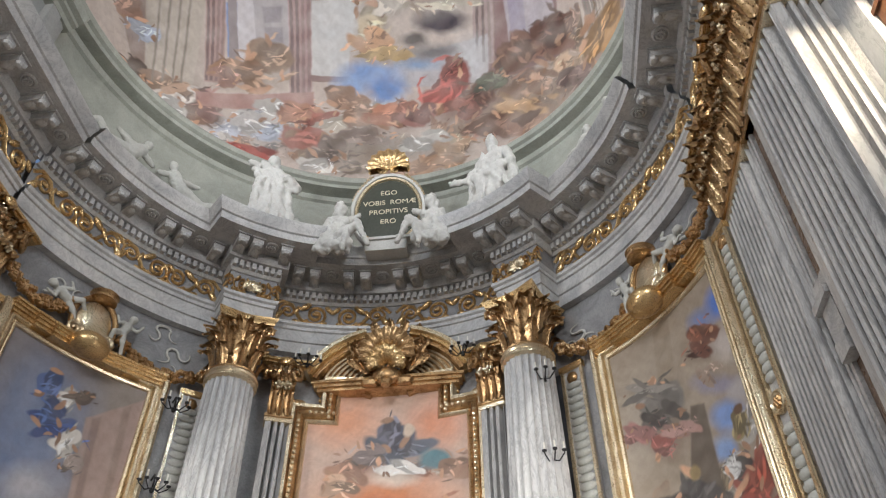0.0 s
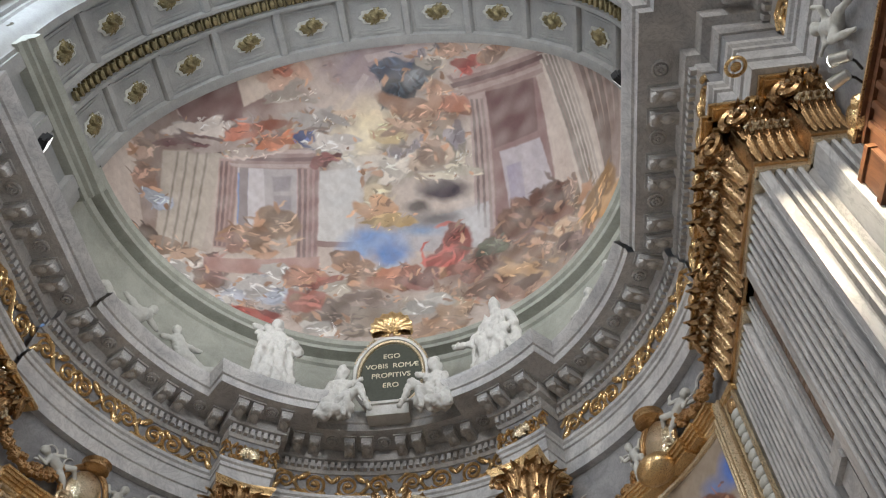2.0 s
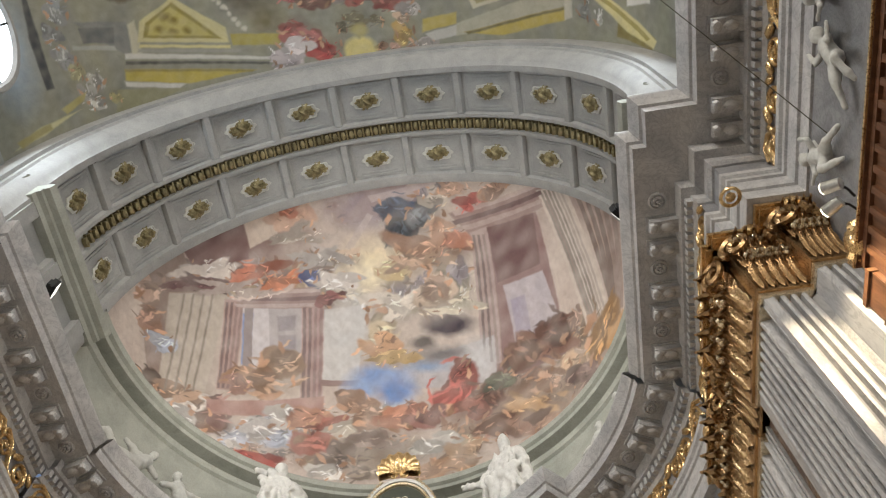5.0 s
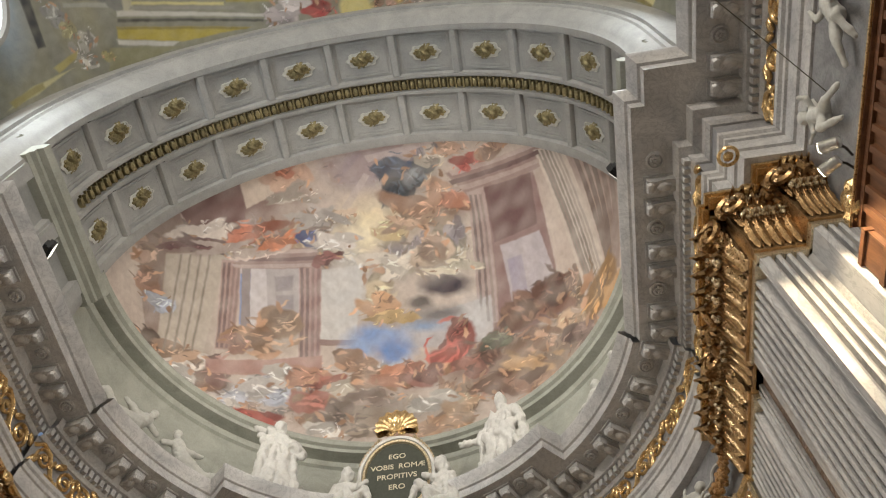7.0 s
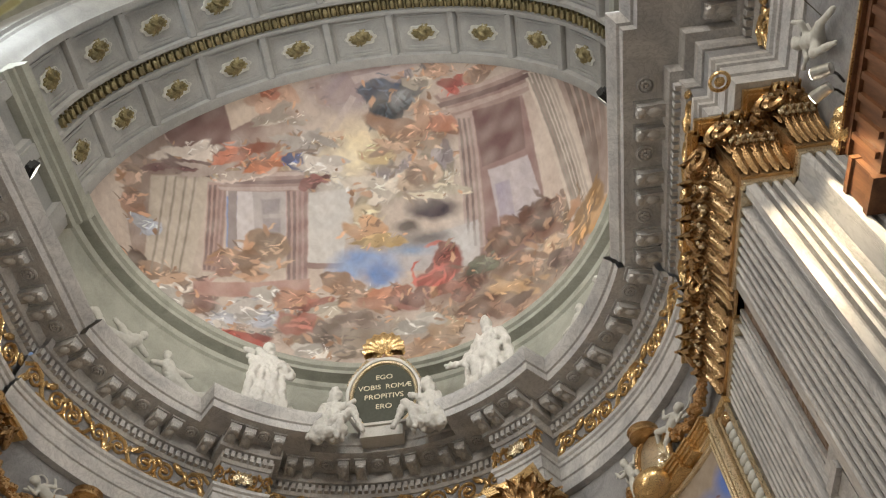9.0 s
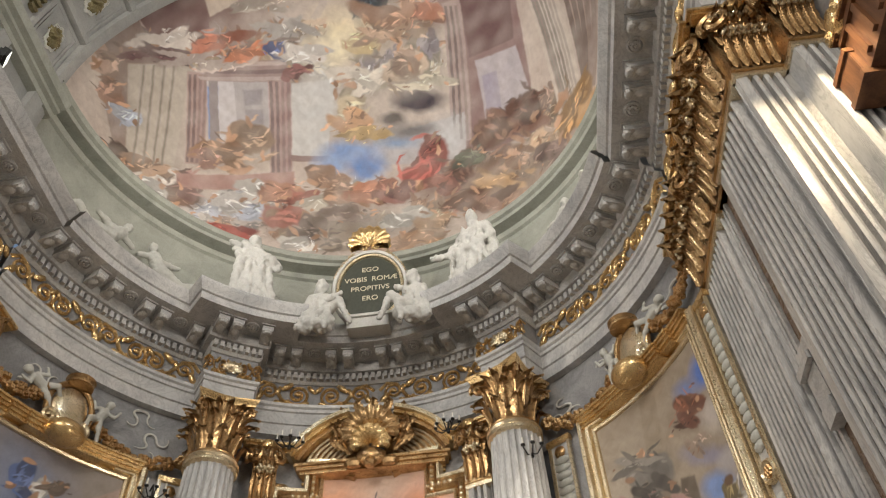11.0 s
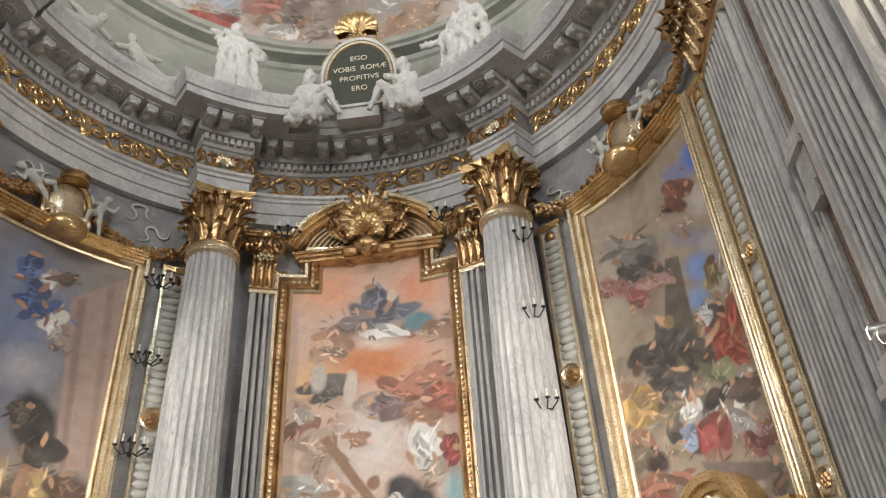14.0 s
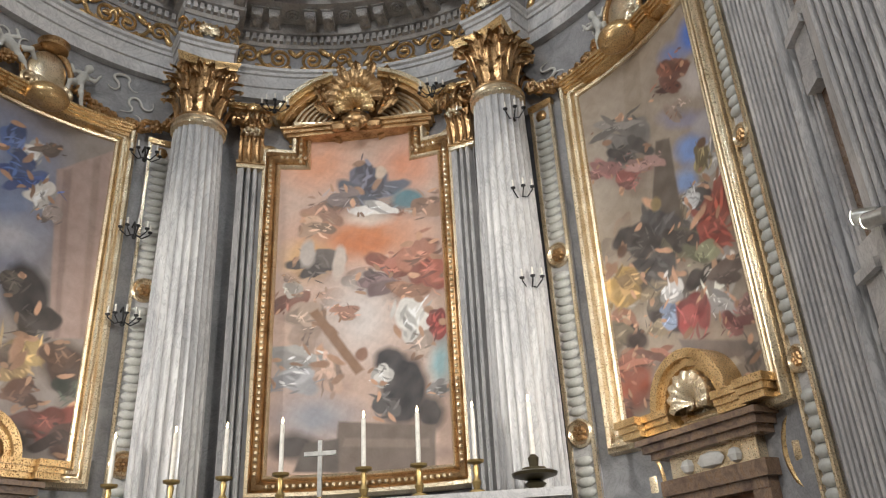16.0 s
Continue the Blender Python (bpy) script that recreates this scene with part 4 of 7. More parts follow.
# ---- columns, pilasters and their gilded capitals ----
def leaf(h, w, curl):
    """An acanthus leaf, standing on z = 0 with its back to +y, lobed, its tip rolled over towards -y."""
    s, rows, n = Shape(), [], 15
    for i in range(n + 1):
        t = i / n
        lobes = 0.72 + 0.38 * abs(sin(t * 4.5 * pi)) ** 0.7
        half = w * (0.5 + 0.6 * sin(pi * min(t * 1.08, 1)) ** 0.7) * lobes * (1.0 if t < 0.75 else 1 - 1.9 * (t - 0.75))
        if t < 0.72:
            z, y = h * t / 0.72 * 0.9, -0.35 * curl * (t / 0.72) ** 2
        else:
            a = (t - 0.72) / 0.28 * pi * 1.15
            z, y = h * 0.9 + 0.11 * h * sin(a), -0.35 * curl - 0.5 * curl * (1 - cos(a)) / 2 * 1.2
        rows.append([(half * u, y + 0.42 * w * abs(u) ** 1.5 + (0.10 * w if abs(u) == 0.4 else 0), z - 0.06 * h * abs(u)) for u in (-1, -0.7, -0.4, -0.12, 0, 0.12, 0.4, 0.7, 1)])
        rows[-1][4] = (0, rows[-1][4][1] - 0.2 * w, rows[-1][4][2])
    s.grid(rows)
    s.grid([[(x * 0.9, y + 0.10 * w, z - 0.01) for x, y, z in r][::-1] for r in rows])
    return s


def scroll(r, width, n=26, turns=1.6):
    """A volute in the xz plane, round y, from its eye outwards."""
    pts = [(r * (0.12 + 0.88 * t / n) * cos(turns * 2 * pi * t / n), 0, r * (0.12 + 0.88 * t / n) * sin(turns * 2 * pi * t / n)) for t in range(n + 1)]
    return Shape().tube(pts, width, 6)


def round_capital(parent, r, z0, z1, m):
    h = z1 - z0
    bell = Shape().lathe([(r * 1.0, z0), (r * 1.08, z0 + 0.05 * h), (r * 0.92, z0 + 0.09 * h), (r * 0.80, z0 + 0.2 * h), (r * 0.82, z0 + 0.6 * h), (r * 1.12, z0 + 0.88 * h)], 24, m)
    cap = part("capital", bell, GOLD_OLD, parent, "gilded Corinthian capital")
    for tier, (zz, lh, lw, curl, n, off) in enumerate(((0.05, 0.36, 0.27, 0.7, 8, 0), (0.30, 0.38, 0.27, 0.85, 8, 0.5), (0.56, 0.30, 0.17, 0.9, 16, 0.25))):
        me = leaf(lh * h, lw * r, curl * r).mesh("acanthus_leaf", GOLD_OLD, 60)
        for k in range(n):
            a = 2 * pi * (k + off) / n
            part("acanthus_leaf", me, None, cap, m=m @ Matrix.Rotation(a, 4, "Z") @ Matrix.Translation((0, -r * (1.0 - 0.05 * tier), z0 + zz * h)))
    vol = scroll(0.32 * r, 0.085 * r)
    for k in range(4):
        q = m @ Matrix.Rotation(pi / 4 + k * pi / 2, 4, "Z") @ Matrix.Translation((0, -r * 1.42, z0 + 0.76 * h)) @ Matrix.Rotation(pi / 2, 4, "Z")
        v = Shape().add(vol, q)
        v.tube([m @ Matrix.Rotation(pi / 4 + k * pi / 2, 4, "Z") @ Vector((0, -r * (1.0 + 0.42 * t), z0 + h * (0.48 + 0.38 * t ** 0.6))) for t in (0, 0.25, 0.5, 0.75, 1)], 0.08 * r, 6)
        part("volute", v, GOLD_OLD, cap)
    ab, rows = Shape(), []
    for z, k in ((z0 + 0.88 * h, 1.0), (z0 + 0.93 * h, 1.03), (z0 + 0.95 * h, 1.08), (z1, 1.12)):
        row = []
        for j in range(4):
            c0, c1 = pi / 4 + j * pi / 2, pi / 4 + (j + 1) * pi / 2
            for t in range(9):
                u = t / 9
                p = Vector((cos(c0), sin(c0), 0)).lerp(Vector((cos(c1), sin(c1), 0)), u) * r * 1.72 * k
                p *= 1 - 0.16 * sin(pi * u)
                row.append(m @ Vector((p.x, p.y, z)))
        rows.append(row)
    ab.grid(rows, True, True)
    for k in range(4):
        ab.ball((0, -r * 1.12, z0 + 0.93 * h), 0.15 * r, 8, (1.4, 0.8, 1), m @ Matrix.Rotation(k * pi / 2, 4, "Z"))
    part("abacus", ab, GOLD, cap)
    return cap


def flat_capital(parent, w, z0, z1, m, leaves=5, mat=None):
    """A pilaster's capital: m puts its middle on the shaft's face, x along, y into the wall."""
    mat = mat or GOLD_OLD
    h = z1 - z0
    s = Shape().box(-w / 2, w / 2, -0.05, 0.3, z0, z1 - 0.08 * h, m)
    s.box(-w / 2 - 0.05, w / 2 + 0.05, -0.1, 0.3, z0, z0 + 0.05 * h, m)
    cap = part("capital", s, mat, parent, "gilded pilaster capital")
    for zz, lh, n, curl in ((0.04, 0.42, leaves, 0.6), (0.16, 0.56, leaves - 1, 0.75), (0.50, 0.36, leaves, 0.85)):
        lw = 0.5 * w / leaves
        me = leaf(lh * h, lw, curl * 0.6).mesh("acanthus_leaf", mat, 60)
        for k in range(n):
            x = (k - (n - 1) / 2) * w / leaves
            part("acanthus_leaf", me, None, cap, m=m @ Matrix.Translation((x, -0.16, z0 + zz * h)))
    for sgn in (-1, 1):
        part("volute", Shape().add(scroll(0.17 * h, 0.04 * h), m @ Matrix.Translation((sgn * w * 0.47, -0.34, z0 + 0.74 * h)) @ Matrix.Rotation(sgn * 0.6, 4, "Z")), mat, cap)
        part("helix", Shape().add(scroll(0.12 * h, 0.035 * h), m @ Matrix.Translation((sgn * w * 0.14, -0.3, z0 + 0.76 * h))), mat, cap)
    a = Shape()
    for k, (z, d) in enumerate(((0.86, 0.16), (0.91, 0.28), (0.95, 0.34))):
        a.box(-w / 2 - d, w / 2 + d, -d - 0.1, 0.3, z0 + z * h, z0 + (z + 0.05) * h, m)
    a.ball((0, -0.46, z0 + 0.92 * h), 0.14, 8, (1.5, 0.7, 1), m)
    part("abacus", a, GOLD, cap)
    fl = Shape()
    for q in range(5):
        fl.ball((0.09 * cos(q * 1.257), 0, 0.09 * sin(q * 1.257)), 0.06, 6)
    fl.ball((0, -0.06, 0), 0.05, 6)
    fl_me = fl.mesh("flower", GOLD_PALE)
    for k in range(2 * leaves - 1):
        part("flower", fl_me, None, cap, m=m @ Matrix.Translation(((k - (leaves - 1)) * 0.5 * w / leaves, -0.34, z0 + (0.82 if k % 2 == 0 else 0.5) * h)) @ Matrix.Rotation(0.7 * k, 4, "Y"))
    return cap


def fluted_column(deg):
    col = thing("column", "fluted grey marble column with gilded Corinthian capital", "column", "columns beside the altar painting", m=at_ring(7.28, deg, 0))
    shaft = Shape()
    prof = [(0.72, 1.2), (0.715, 3.5), (0.70, 6.0), (0.67, 8.5), (0.63, 10.8), (0.60, 12.08)]
    shaft.lathe(prof, 240, None, 24, 0.075)
    part("shaft", shaft, MARBLE_COL, col, sharp=60)
    part("astragal", Shape().lathe([(0.61, 12.05), (0.67, 12.09), (0.67, 12.17), (0.64, 12.21), (0.68, 12.26), (0.64, 12.33)], 32), GOLD_PALE, col)
    part("base", Shape().lathe([(1.0, 0.0), (1.0, 0.8), (0.96, 0.82), (0.98, 0.92), (0.9, 1.0), (0.84, 1.05), (0.88, 1.14), (0.78, 1.2)], 32), MARBLE, col)
    round_capital(col, 0.58, 12.31, 13.98, Matrix())
    return col


for d in (-COLUMN, COLUMN):
    fluted_column(d)


def pilaster(label, group, m, w, z0, z_neck, z_top, flutes, depth=0.25, mat=None, leaves=5):
    """A fluted pilaster: m puts its middle on its face, x along, y into the wall."""
    pil = thing("pilaster", label, "pilaster", group, m=m)
    row, n = [(-w / 2, depth)], flutes
    edge = 0.10 * w
    row.append((-w / 2, 0))
    pitch = (w - 2 * edge) / n
    for k in range(n):
        x = -w / 2 + edge + k * pitch
        row += [(x + pitch * 0.04, -0.012), (x + pitch * 0.30, -0.03), (x + pitch * 0.56, -0.012), (x + pitch * 0.60, 0.12), (x + pitch * 0.78, 0.2), (x + pitch * 0.96, 0.12)]
    row += [(w / 2, 0), (w / 2, depth)]
    s = Shape().grid([[(x, y, z) for x, y in row] for z in (z0, z_neck)])
    part("shaft", s, mat or MARBLE_COL, pil, sharp=30)
    b = Shape()
    for z, d in ((0, 0.14), (z0 - 0.3, 0.1), (z0 - 0.15, 0.05)):
        b.box(-w / 2 - d, w / 2 + d, -d, depth, z, z0 - 0.3 if z == 0 else z + 0.15)
    part("base", b, MARBLE, pil)
    part("astragal", Shape().box(-w / 2 - 0.04, w / 2 + 0.04, -0.05, depth, z_neck - 0.02, z_neck + 0.14), GOLD_PALE, pil)
    flat_capital(pil, w, z_neck + 0.1, z_top, Matrix(), leaves)
    return pil


for d in (-20.6, 20.6):
    pilaster("slim fluted marble pilaster behind the column", "slim pilasters beside the altar painting", at_ring(7.84, d, 0), 0.62, 1.2, 11.7, 13.4, 3, 0.34, leaves=3)

EAST, WEST = Matrix.Rotation(-pi / 2, 4, "Z"), Matrix.Rotation(pi / 2, 4, "Z")
for side, turn in ((-1, WEST), (1, EAST)):
    for x, y, w, n, deep in ((7.91, 1.10, 2.1, 9, 0.25), (7.84, -1.76, 1.95, 8, 0.3)):
        pilaster("broad fluted grey marble pilaster with gilded capital", "pilasters along the choir walls", Matrix.Translation((side * x, y, 0)) @ turn, w, 1.2, 12.15, 13.98, n, deep)
    pilaster("fluted grey marble pilaster on the pier's end", "pilasters along the choir walls", Matrix.Translation((side * 8.28, -2.86, 0)), 0.85, 1.2, 12.15, 13.98, 4, 0.14)
    pilaster("fluted grey marble pilaster on the pier's step", "pilasters along the choir walls", Matrix.Translation((side * 9.0, -3.3, 0)), 0.6, 1.2, 12.15, 13.98, 3, 0.6)

# ---- ornaments of the entablature ----
def along(pts, first, step, inset=0.3):
    """Places at even steps along a plan line: point and direction."""
    out, pts = [], [Vector((x, y, 0)) for x, y in pts]
    L = [0]
    for a, b in zip(pts, pts[1:]):
        L.append(L[-1] + (b - a).length)
    total, s = L[-1], first
    n = max(1, int((total - 2 * first) / step + 0.5))
    step = (total - 2 * first) / n
    for k in range(n + 1):
        s = first + k * step
        i = max(j for j in range(len(L) - 1) if L[j] <= s + 1e-6)
        d = (pts[i + 1] - pts[i]).normalized()
        out.append((pts[i] + d * (s - L[i]), d))
    return out


def runs(p):
    """The separate straight or curved runs of the entablature, p in front of the frieze, each left to right as seen from inside."""
    line = apse_line(p)
    cut, parts = [27, 11, 19, 11, 27], []
    for c in cut:
        parts.append(line[:c])
        line = line[c:]
    west, east = side_line(p, -1), side_line(p, 1)
    parts += [west[0:2][::-1], west[4:6][::-1], east[0:2], east[4:6]]
    parts[6] = [(west[4][0], -11.0), west[4]]
    parts[8] = [east[4], (east[4][0], -11.0)]
    return parts


def seat(p, d, z):
    return Matrix.Translation((p.x, p.y, z)) @ Matrix(((d.x, -d.y, 0, 0), (d.y, d.x, 0, 0), (0, 0, 1, 0), (0, 0, 0, 1)))


br = Shape()
prof = [(0.02, 0.0), (-0.22, 0.03), (-0.40, 0.0), (-0.54, 0.0), (-0.62, 0.04), (-0.63, 0.20), (-0.60, 0.24), (0.02, 0.24)]
br.grid([[(x, y, z) for y, z in prof] for x in (-0.15, 0.15)], True, True)
br.ball((0, -0.56, 0.03), 0.12, 8, (1.2, 1.0, 0.8))
br.ball((0, -0.28, 0.0), 0.10, 8, (1.1, 1.6, 0.5))
br.box(-0.19, 0.19, -0.68, 0.02, 0.205, 0.25)
modillion_me = br.mesh("modillion", MARBLE)
ro = Shape()
ro.lathe([(0.20, 0.06), (0.20, 0.0), (0.16, -0.02), (0.13, 0.02), (0.10, 0.0)], 16)
for k in range(8):
    ro.ball((0.085 * cos(k * pi / 4), 0.085 * sin(k * pi / 4), -0.015), 0.045, 6)
ro.ball((0, 0, -0.04), 0.045, 6)
rosette_me = ro.mesh("rosette", MARBLE)
dent = Shape()
for i, run in enumerate(runs(0.30)):
    n = 0.55 if i not in (1, 3) else 0.3
    spots = along(run, n * 0.6, 0.525)
    for k, (p, d) in enumerate(spots):
        if k % 3 != 2:
            part("modillion", modillion_me, None, entablature, m=seat(p, d, 16.15))
        else:
            q = p + Vector((d.y, -d.x, 0)) * 0.42
            part("rosette", rosette_me, None, entablature, m=seat(q, d, 16.36))
for run in runs(0.12):
    for p, d in along(run, 0.1, 0.19):
        dent.box(-0.055, 0.055, -0.13, 0.02, 15.85, 16.05, seat(p, d, 0))
part("dentil_course", dent, MARBLE, entablature, kind="stuff")

# gilded scrolls on the frieze
sc = Shape()
for sx in (1,):
    sc.add(scroll(0.25, 0.035, 30, 1.9), Matrix.Translation((-0.32, 0, 0.0)))
    sc.add(scroll(0.20, 0.03, 30, 1.7), Matrix.Translation((0.30, 0, 0.03)) @ Matrix.Rotation(pi, 4, "Z") @ Matrix.Rotation(0.5, 4, "Y"))
    sc.tube([(-0.62, 0, -0.26), (-0.3, 0, -0.29), (0.0, 0, -0.15), (0.22, 0, 0.18), (0.45, 0, 0.25), (0.62, 0, 0.1)], 0.04, 6)
    for x, z, r, a in ((-0.08, 0.16, 0.12, 0.6), (0.05, -0.24, 0.11, -0.3), (0.5, -0.12, 0.13, 0.9), (-0.6, 0.14, 0.10, -0.7), (0.1, 0.06, 0.09, 1.2), (-0.32, 0, 0.07, 0), (0.3, 0.03, 0.06, 0), (0.42, -0.26, 0.08, 0.3), (-0.5, -0.2, 0.07, 0.3)):
        sc.ball((0, 0, 0), r, 6, (1.35, 0.4, 0.55), Matrix.Translation((x, -0.02, z)) @ Matrix.Rotation(a, 4, "Y"))
big = Shape()
big.add(sc, Matrix.Diagonal((1.32, 1.9, 1.5, 1)))
sc = big
scroll_me = sc.mesh("scroll_ornament", GOLD, 60)


def shell_shape(r, ribs=9, spread=200, bulge=0.35):
    """A scallop in the xz plane with its hinge at the origin, swelling towards -y."""
    s, rows = Shape(), []
    n = ribs * 6
    for i in range(8):
        t = 0.08 + 0.92 * i / 7
        row = []
        for k in range(n + 1):
            a = radians(90 - spread / 2 + spread * k / n)
            w = 0.5 + 0.5 * cos(2 * pi * k / 6 + pi)
            rr = r * t * (1 + 0.07 * w * t * t) * (0.86 + 0.14 * sin(a))
            y = -bulge * r * sin(pi * min(t, 0.97) * 0.72) - 0.07 * r * w * t
            row.append((rr * cos(a), y, rr * sin(a)))
        rows.append(row)
    s.grid(rows)
    s.grid([[(x, 0.0, z) for x, y, z in r] for r in (rows[-1], rows[0])])
    s.grid([rows[-1], [(x * 0.97, 0.0, z * 0.97) for x, y, z in rows[-1]]])
    for sg in (-1, 1):
        s.add(scroll(0.17 * r, 0.05 * r), Matrix.Translation((sg * 0.25 * r, -0.12 * r, -0.08 * r)))
    return s


small_shell_me = shell_shape(0.30).mesh("shell_ornament", GOLD_PALE, 50)
for i, run in enumerate(runs(0.03)):
    if i in (1, 3):
        (p, d), = along(run, sum((Vector(b) - Vector(a)).length for a, b in zip(run, run[1:])) / 2, 1e6)[:1]
        part("shell_ornament", small_shell_me, None, entablature, m=seat(p, d, 15.22), label="gilded shell")
        for sg in (-1, 1):
            part("scroll_ornament", scroll_me, None, entablature, m=seat(p + d * sg * 0.47, d, 15.36) @ Matrix.Diagonal((sg * 0.4, 1, 0.7, 1)))
    else:
        for k, (p, d) in enumerate(along(run, 0.85, 1.62)):
            part("scroll_ornament", scroll_me, None, entablature, m=seat(p, d, 15.38) @ Matrix.Diagonal((1 if k % 2 else -1, 1, 1, 1)), label="gilded scroll")

# ---- paintings in gilded frames, bent with the wall ----
R_WALL = 8.16


def picture_sheet(name, parent, u0, u1, z0, z1, nu, nz, paint_it, ground, seed, lean, notch=None):
    us, zs = np.linspace(u0, u1, nu), np.linspace(z0, z1, nz)
    U, Z = np.meshgrid(us, zs)
    r = R_WALL - 0.10
    A = U / R_WALL
    me = sheet_mesh(name, np.stack([r * np.sin(A), r * np.cos(A), Z], -1).tolist(), CANVAS)
    (a0, a1, a2), (b0, b1, b2) = lean
    c = Paint((a0 * U + a1 * Z + a2).ravel(), (b0 * U + b1 * Z + b2).ravel(), ground, seed, 0.035)
    paint_it(c)
    c.wash((230, 218, 208), 0.07, 0.5).wash((90, 74, 68), 0.12, 0.4).wash((110, 92, 84), 0.09, 0.16)
    c.onto(me)
    if notch:
        bm = bmesh.new()
        bm.from_mesh(me)
        nx, nz0 = notch
        gone = [f for f in bm.faces if f.calc_center_median().z > nz0 and abs(atan2(f.calc_center_median().x, f.calc_center_median().y)) * R_WALL > nx]
        bmesh.ops.delete(bm, geom=gone, context="FACES")
        bm.to_mesh(me)
        bm.free()
    ob = new(name, me)
    ob.parent = parent
    return ob


def paint_altar(c):
    c.wash((206, 170, 150), 0.4, 2.5)
    c.crowd(-1.9, 1.9, 7.4, 10.6, 16, 0.22, [(206, 150, 116), (214, 170, 140), (190, 110, 84), (222, 206, 190), (150, 120, 112)])
    c.blob(-1.19, 11.90, 1.35, 1.03, 0, (222, 160, 126), 0.8)
    c.blob(1.24, 11.71, 1.10, 1.02, -9, (216, 150, 118), 0.8)
    c.blob(0.02, 9.71, 2.20, 1.11, -4, (212, 140, 98), 0.8)
    c.blob(-1.40, 9.13, 0.85, 0.77, 0, (220, 176, 120), 0.8)
    c.blob(0.03, 7.59, 1.27, 1.60, -4, (222, 212, 206), 0.8)
    c.blob(-1.02, 5.14, 1.44, 0.79, -2, (158, 160, 168), 0.8)
    c.blob(0.04, 4.32, 2.36, 0.38, -3, (108, 98, 92), 0.7)
    c.blob(1.98, 6.28, 0.42, 0.81, -7, (156, 192, 198), 0.8)
    c.blob(0.03, 9.55, 0.88, 0.41, -4, (206, 126, 78), 0.6)
    c.blob(0.17, 10.26, 0.89, 0.32, -5, (226, 206, 190), 0.7)
    c.drape(0.55, 10.96, 0.50, (116, 122, 140), -6, stretch=1.83)
    c.blob(1.26, 10.67, 0.52, 0.36, -9, (92, 128, 138), 0.4)
    c.drape(0.17, 11.50, 0.58, (104, 104, 124), 65, stretch=0.58)
    c.drape(0.24, 10.58, 0.23, (222, 216, 210), -5, stretch=2.88)
    c.blob(0.52, 11.55, 0.18, 0.24, -6, (210, 190, 170))
    c.drape(-1.01, 10.56, 0.39, (198, 140, 108), -1, stretch=1.27)
    c.drape(-1.14, 10.08, 0.29, (206, 160, 126), -1, stretch=1.50)
    c.drape(1.83, 10.45, 0.42, (190, 140, 110), -10, stretch=1.11)
    c.drape(-0.58, 10.88, 0.37, (150, 130, 126), -2, stretch=1.06)
    c.drape(-1.12, 8.98, 0.37, (96, 86, 80), -1, stretch=1.53)
    c.blob(-1.34, 9.29, 0.23, 0.47, -0, (190, 180, 172))
    c.blob(-0.55, 9.04, 0.20, 0.53, -2, (206, 192, 180))
    c.drape(-0.39, 7.68, 0.23, (206, 140, 110), -3, stretch=1.31)
    c.drape(0.90, 8.70, 0.46, (188, 104, 78), -6, stretch=1.16)
    c.drape(1.56, 9.08, 0.55, (196, 120, 90), -8, stretch=0.81)
    c.drape(0.32, 8.45, 0.33, (140, 110, 110), -5, stretch=1.48)
    c.drape(1.39, 8.20, 0.30, (206, 140, 104), -7, stretch=1.97)
    c.drape(1.77, 8.59, 0.45, (186, 90, 66), -8, stretch=0.86)
    c.drape(1.30, 7.40, 0.57, (226, 222, 214), 64, stretch=0.75)
    c.drape(1.84, 7.13, 0.42, (184, 60, 50), 63, stretch=0.68)
    c.drape(1.43, 6.75, 0.33, (210, 180, 160), -6, stretch=0.67)
    c.drape(-1.21, 7.20, 0.66, (184, 150, 128), 59, stretch=0.70)
    c.drape(-1.36, 7.63, 0.32, (190, 158, 134), -1, stretch=1.28)
    c.drape(-1.45, 6.50, 0.33, (222, 216, 210), -1, stretch=1.76)
    c.drape(-0.78, 6.21, 0.55, (190, 150, 126), 78, stretch=0.44)
    c.drape(-1.57, 6.09, 0.36, (196, 196, 202), -1, stretch=1.49)
    c.slab([(-1.25, 7.69), (-1.06, 7.81), (0.11, 6.24), (-0.10, 6.12)], (146, 112, 86))
    c.blob(1.06, 5.69, 0.66, 0.99, -5, (46, 46, 50), 0.3)
    c.blob(0.73, 6.40, 0.47, 0.42, -5, (50, 50, 54), 0.4)
    c.drape(0.48, 6.12, 0.27, (206, 202, 196), -4, stretch=0.80)
    c.blob(0.06, 6.59, 0.19, 0.20, -3, (150, 112, 92))
    c.drape(0.58, 5.33, 0.34, (96, 92, 92), -4, stretch=0.86)
    c.blob(1.66, 5.11, 0.46, 0.52, -5, (58, 54, 54), 0.5)
    c.drape(1.88, 5.68, 0.21, (150, 146, 144), -6, stretch=1.17)
    c.slab([(-0.49, 5.05), (1.79, 4.84), (1.75, 3.78), (-0.60, 3.91)], (120, 106, 96))
    c.blob(-1.52, 4.50, 0.64, 0.43, -1, (76, 70, 68), 0.5)
    c.slab([(-1.26, 4.56), (-0.48, 4.66), (-0.47, 3.90), (-1.49, 3.93)], (96, 88, 82))
    c.slab([(-0.35, 4.66), (1.64, 4.54), (1.64, 4.35), (-0.40, 4.47)], (140, 126, 114))



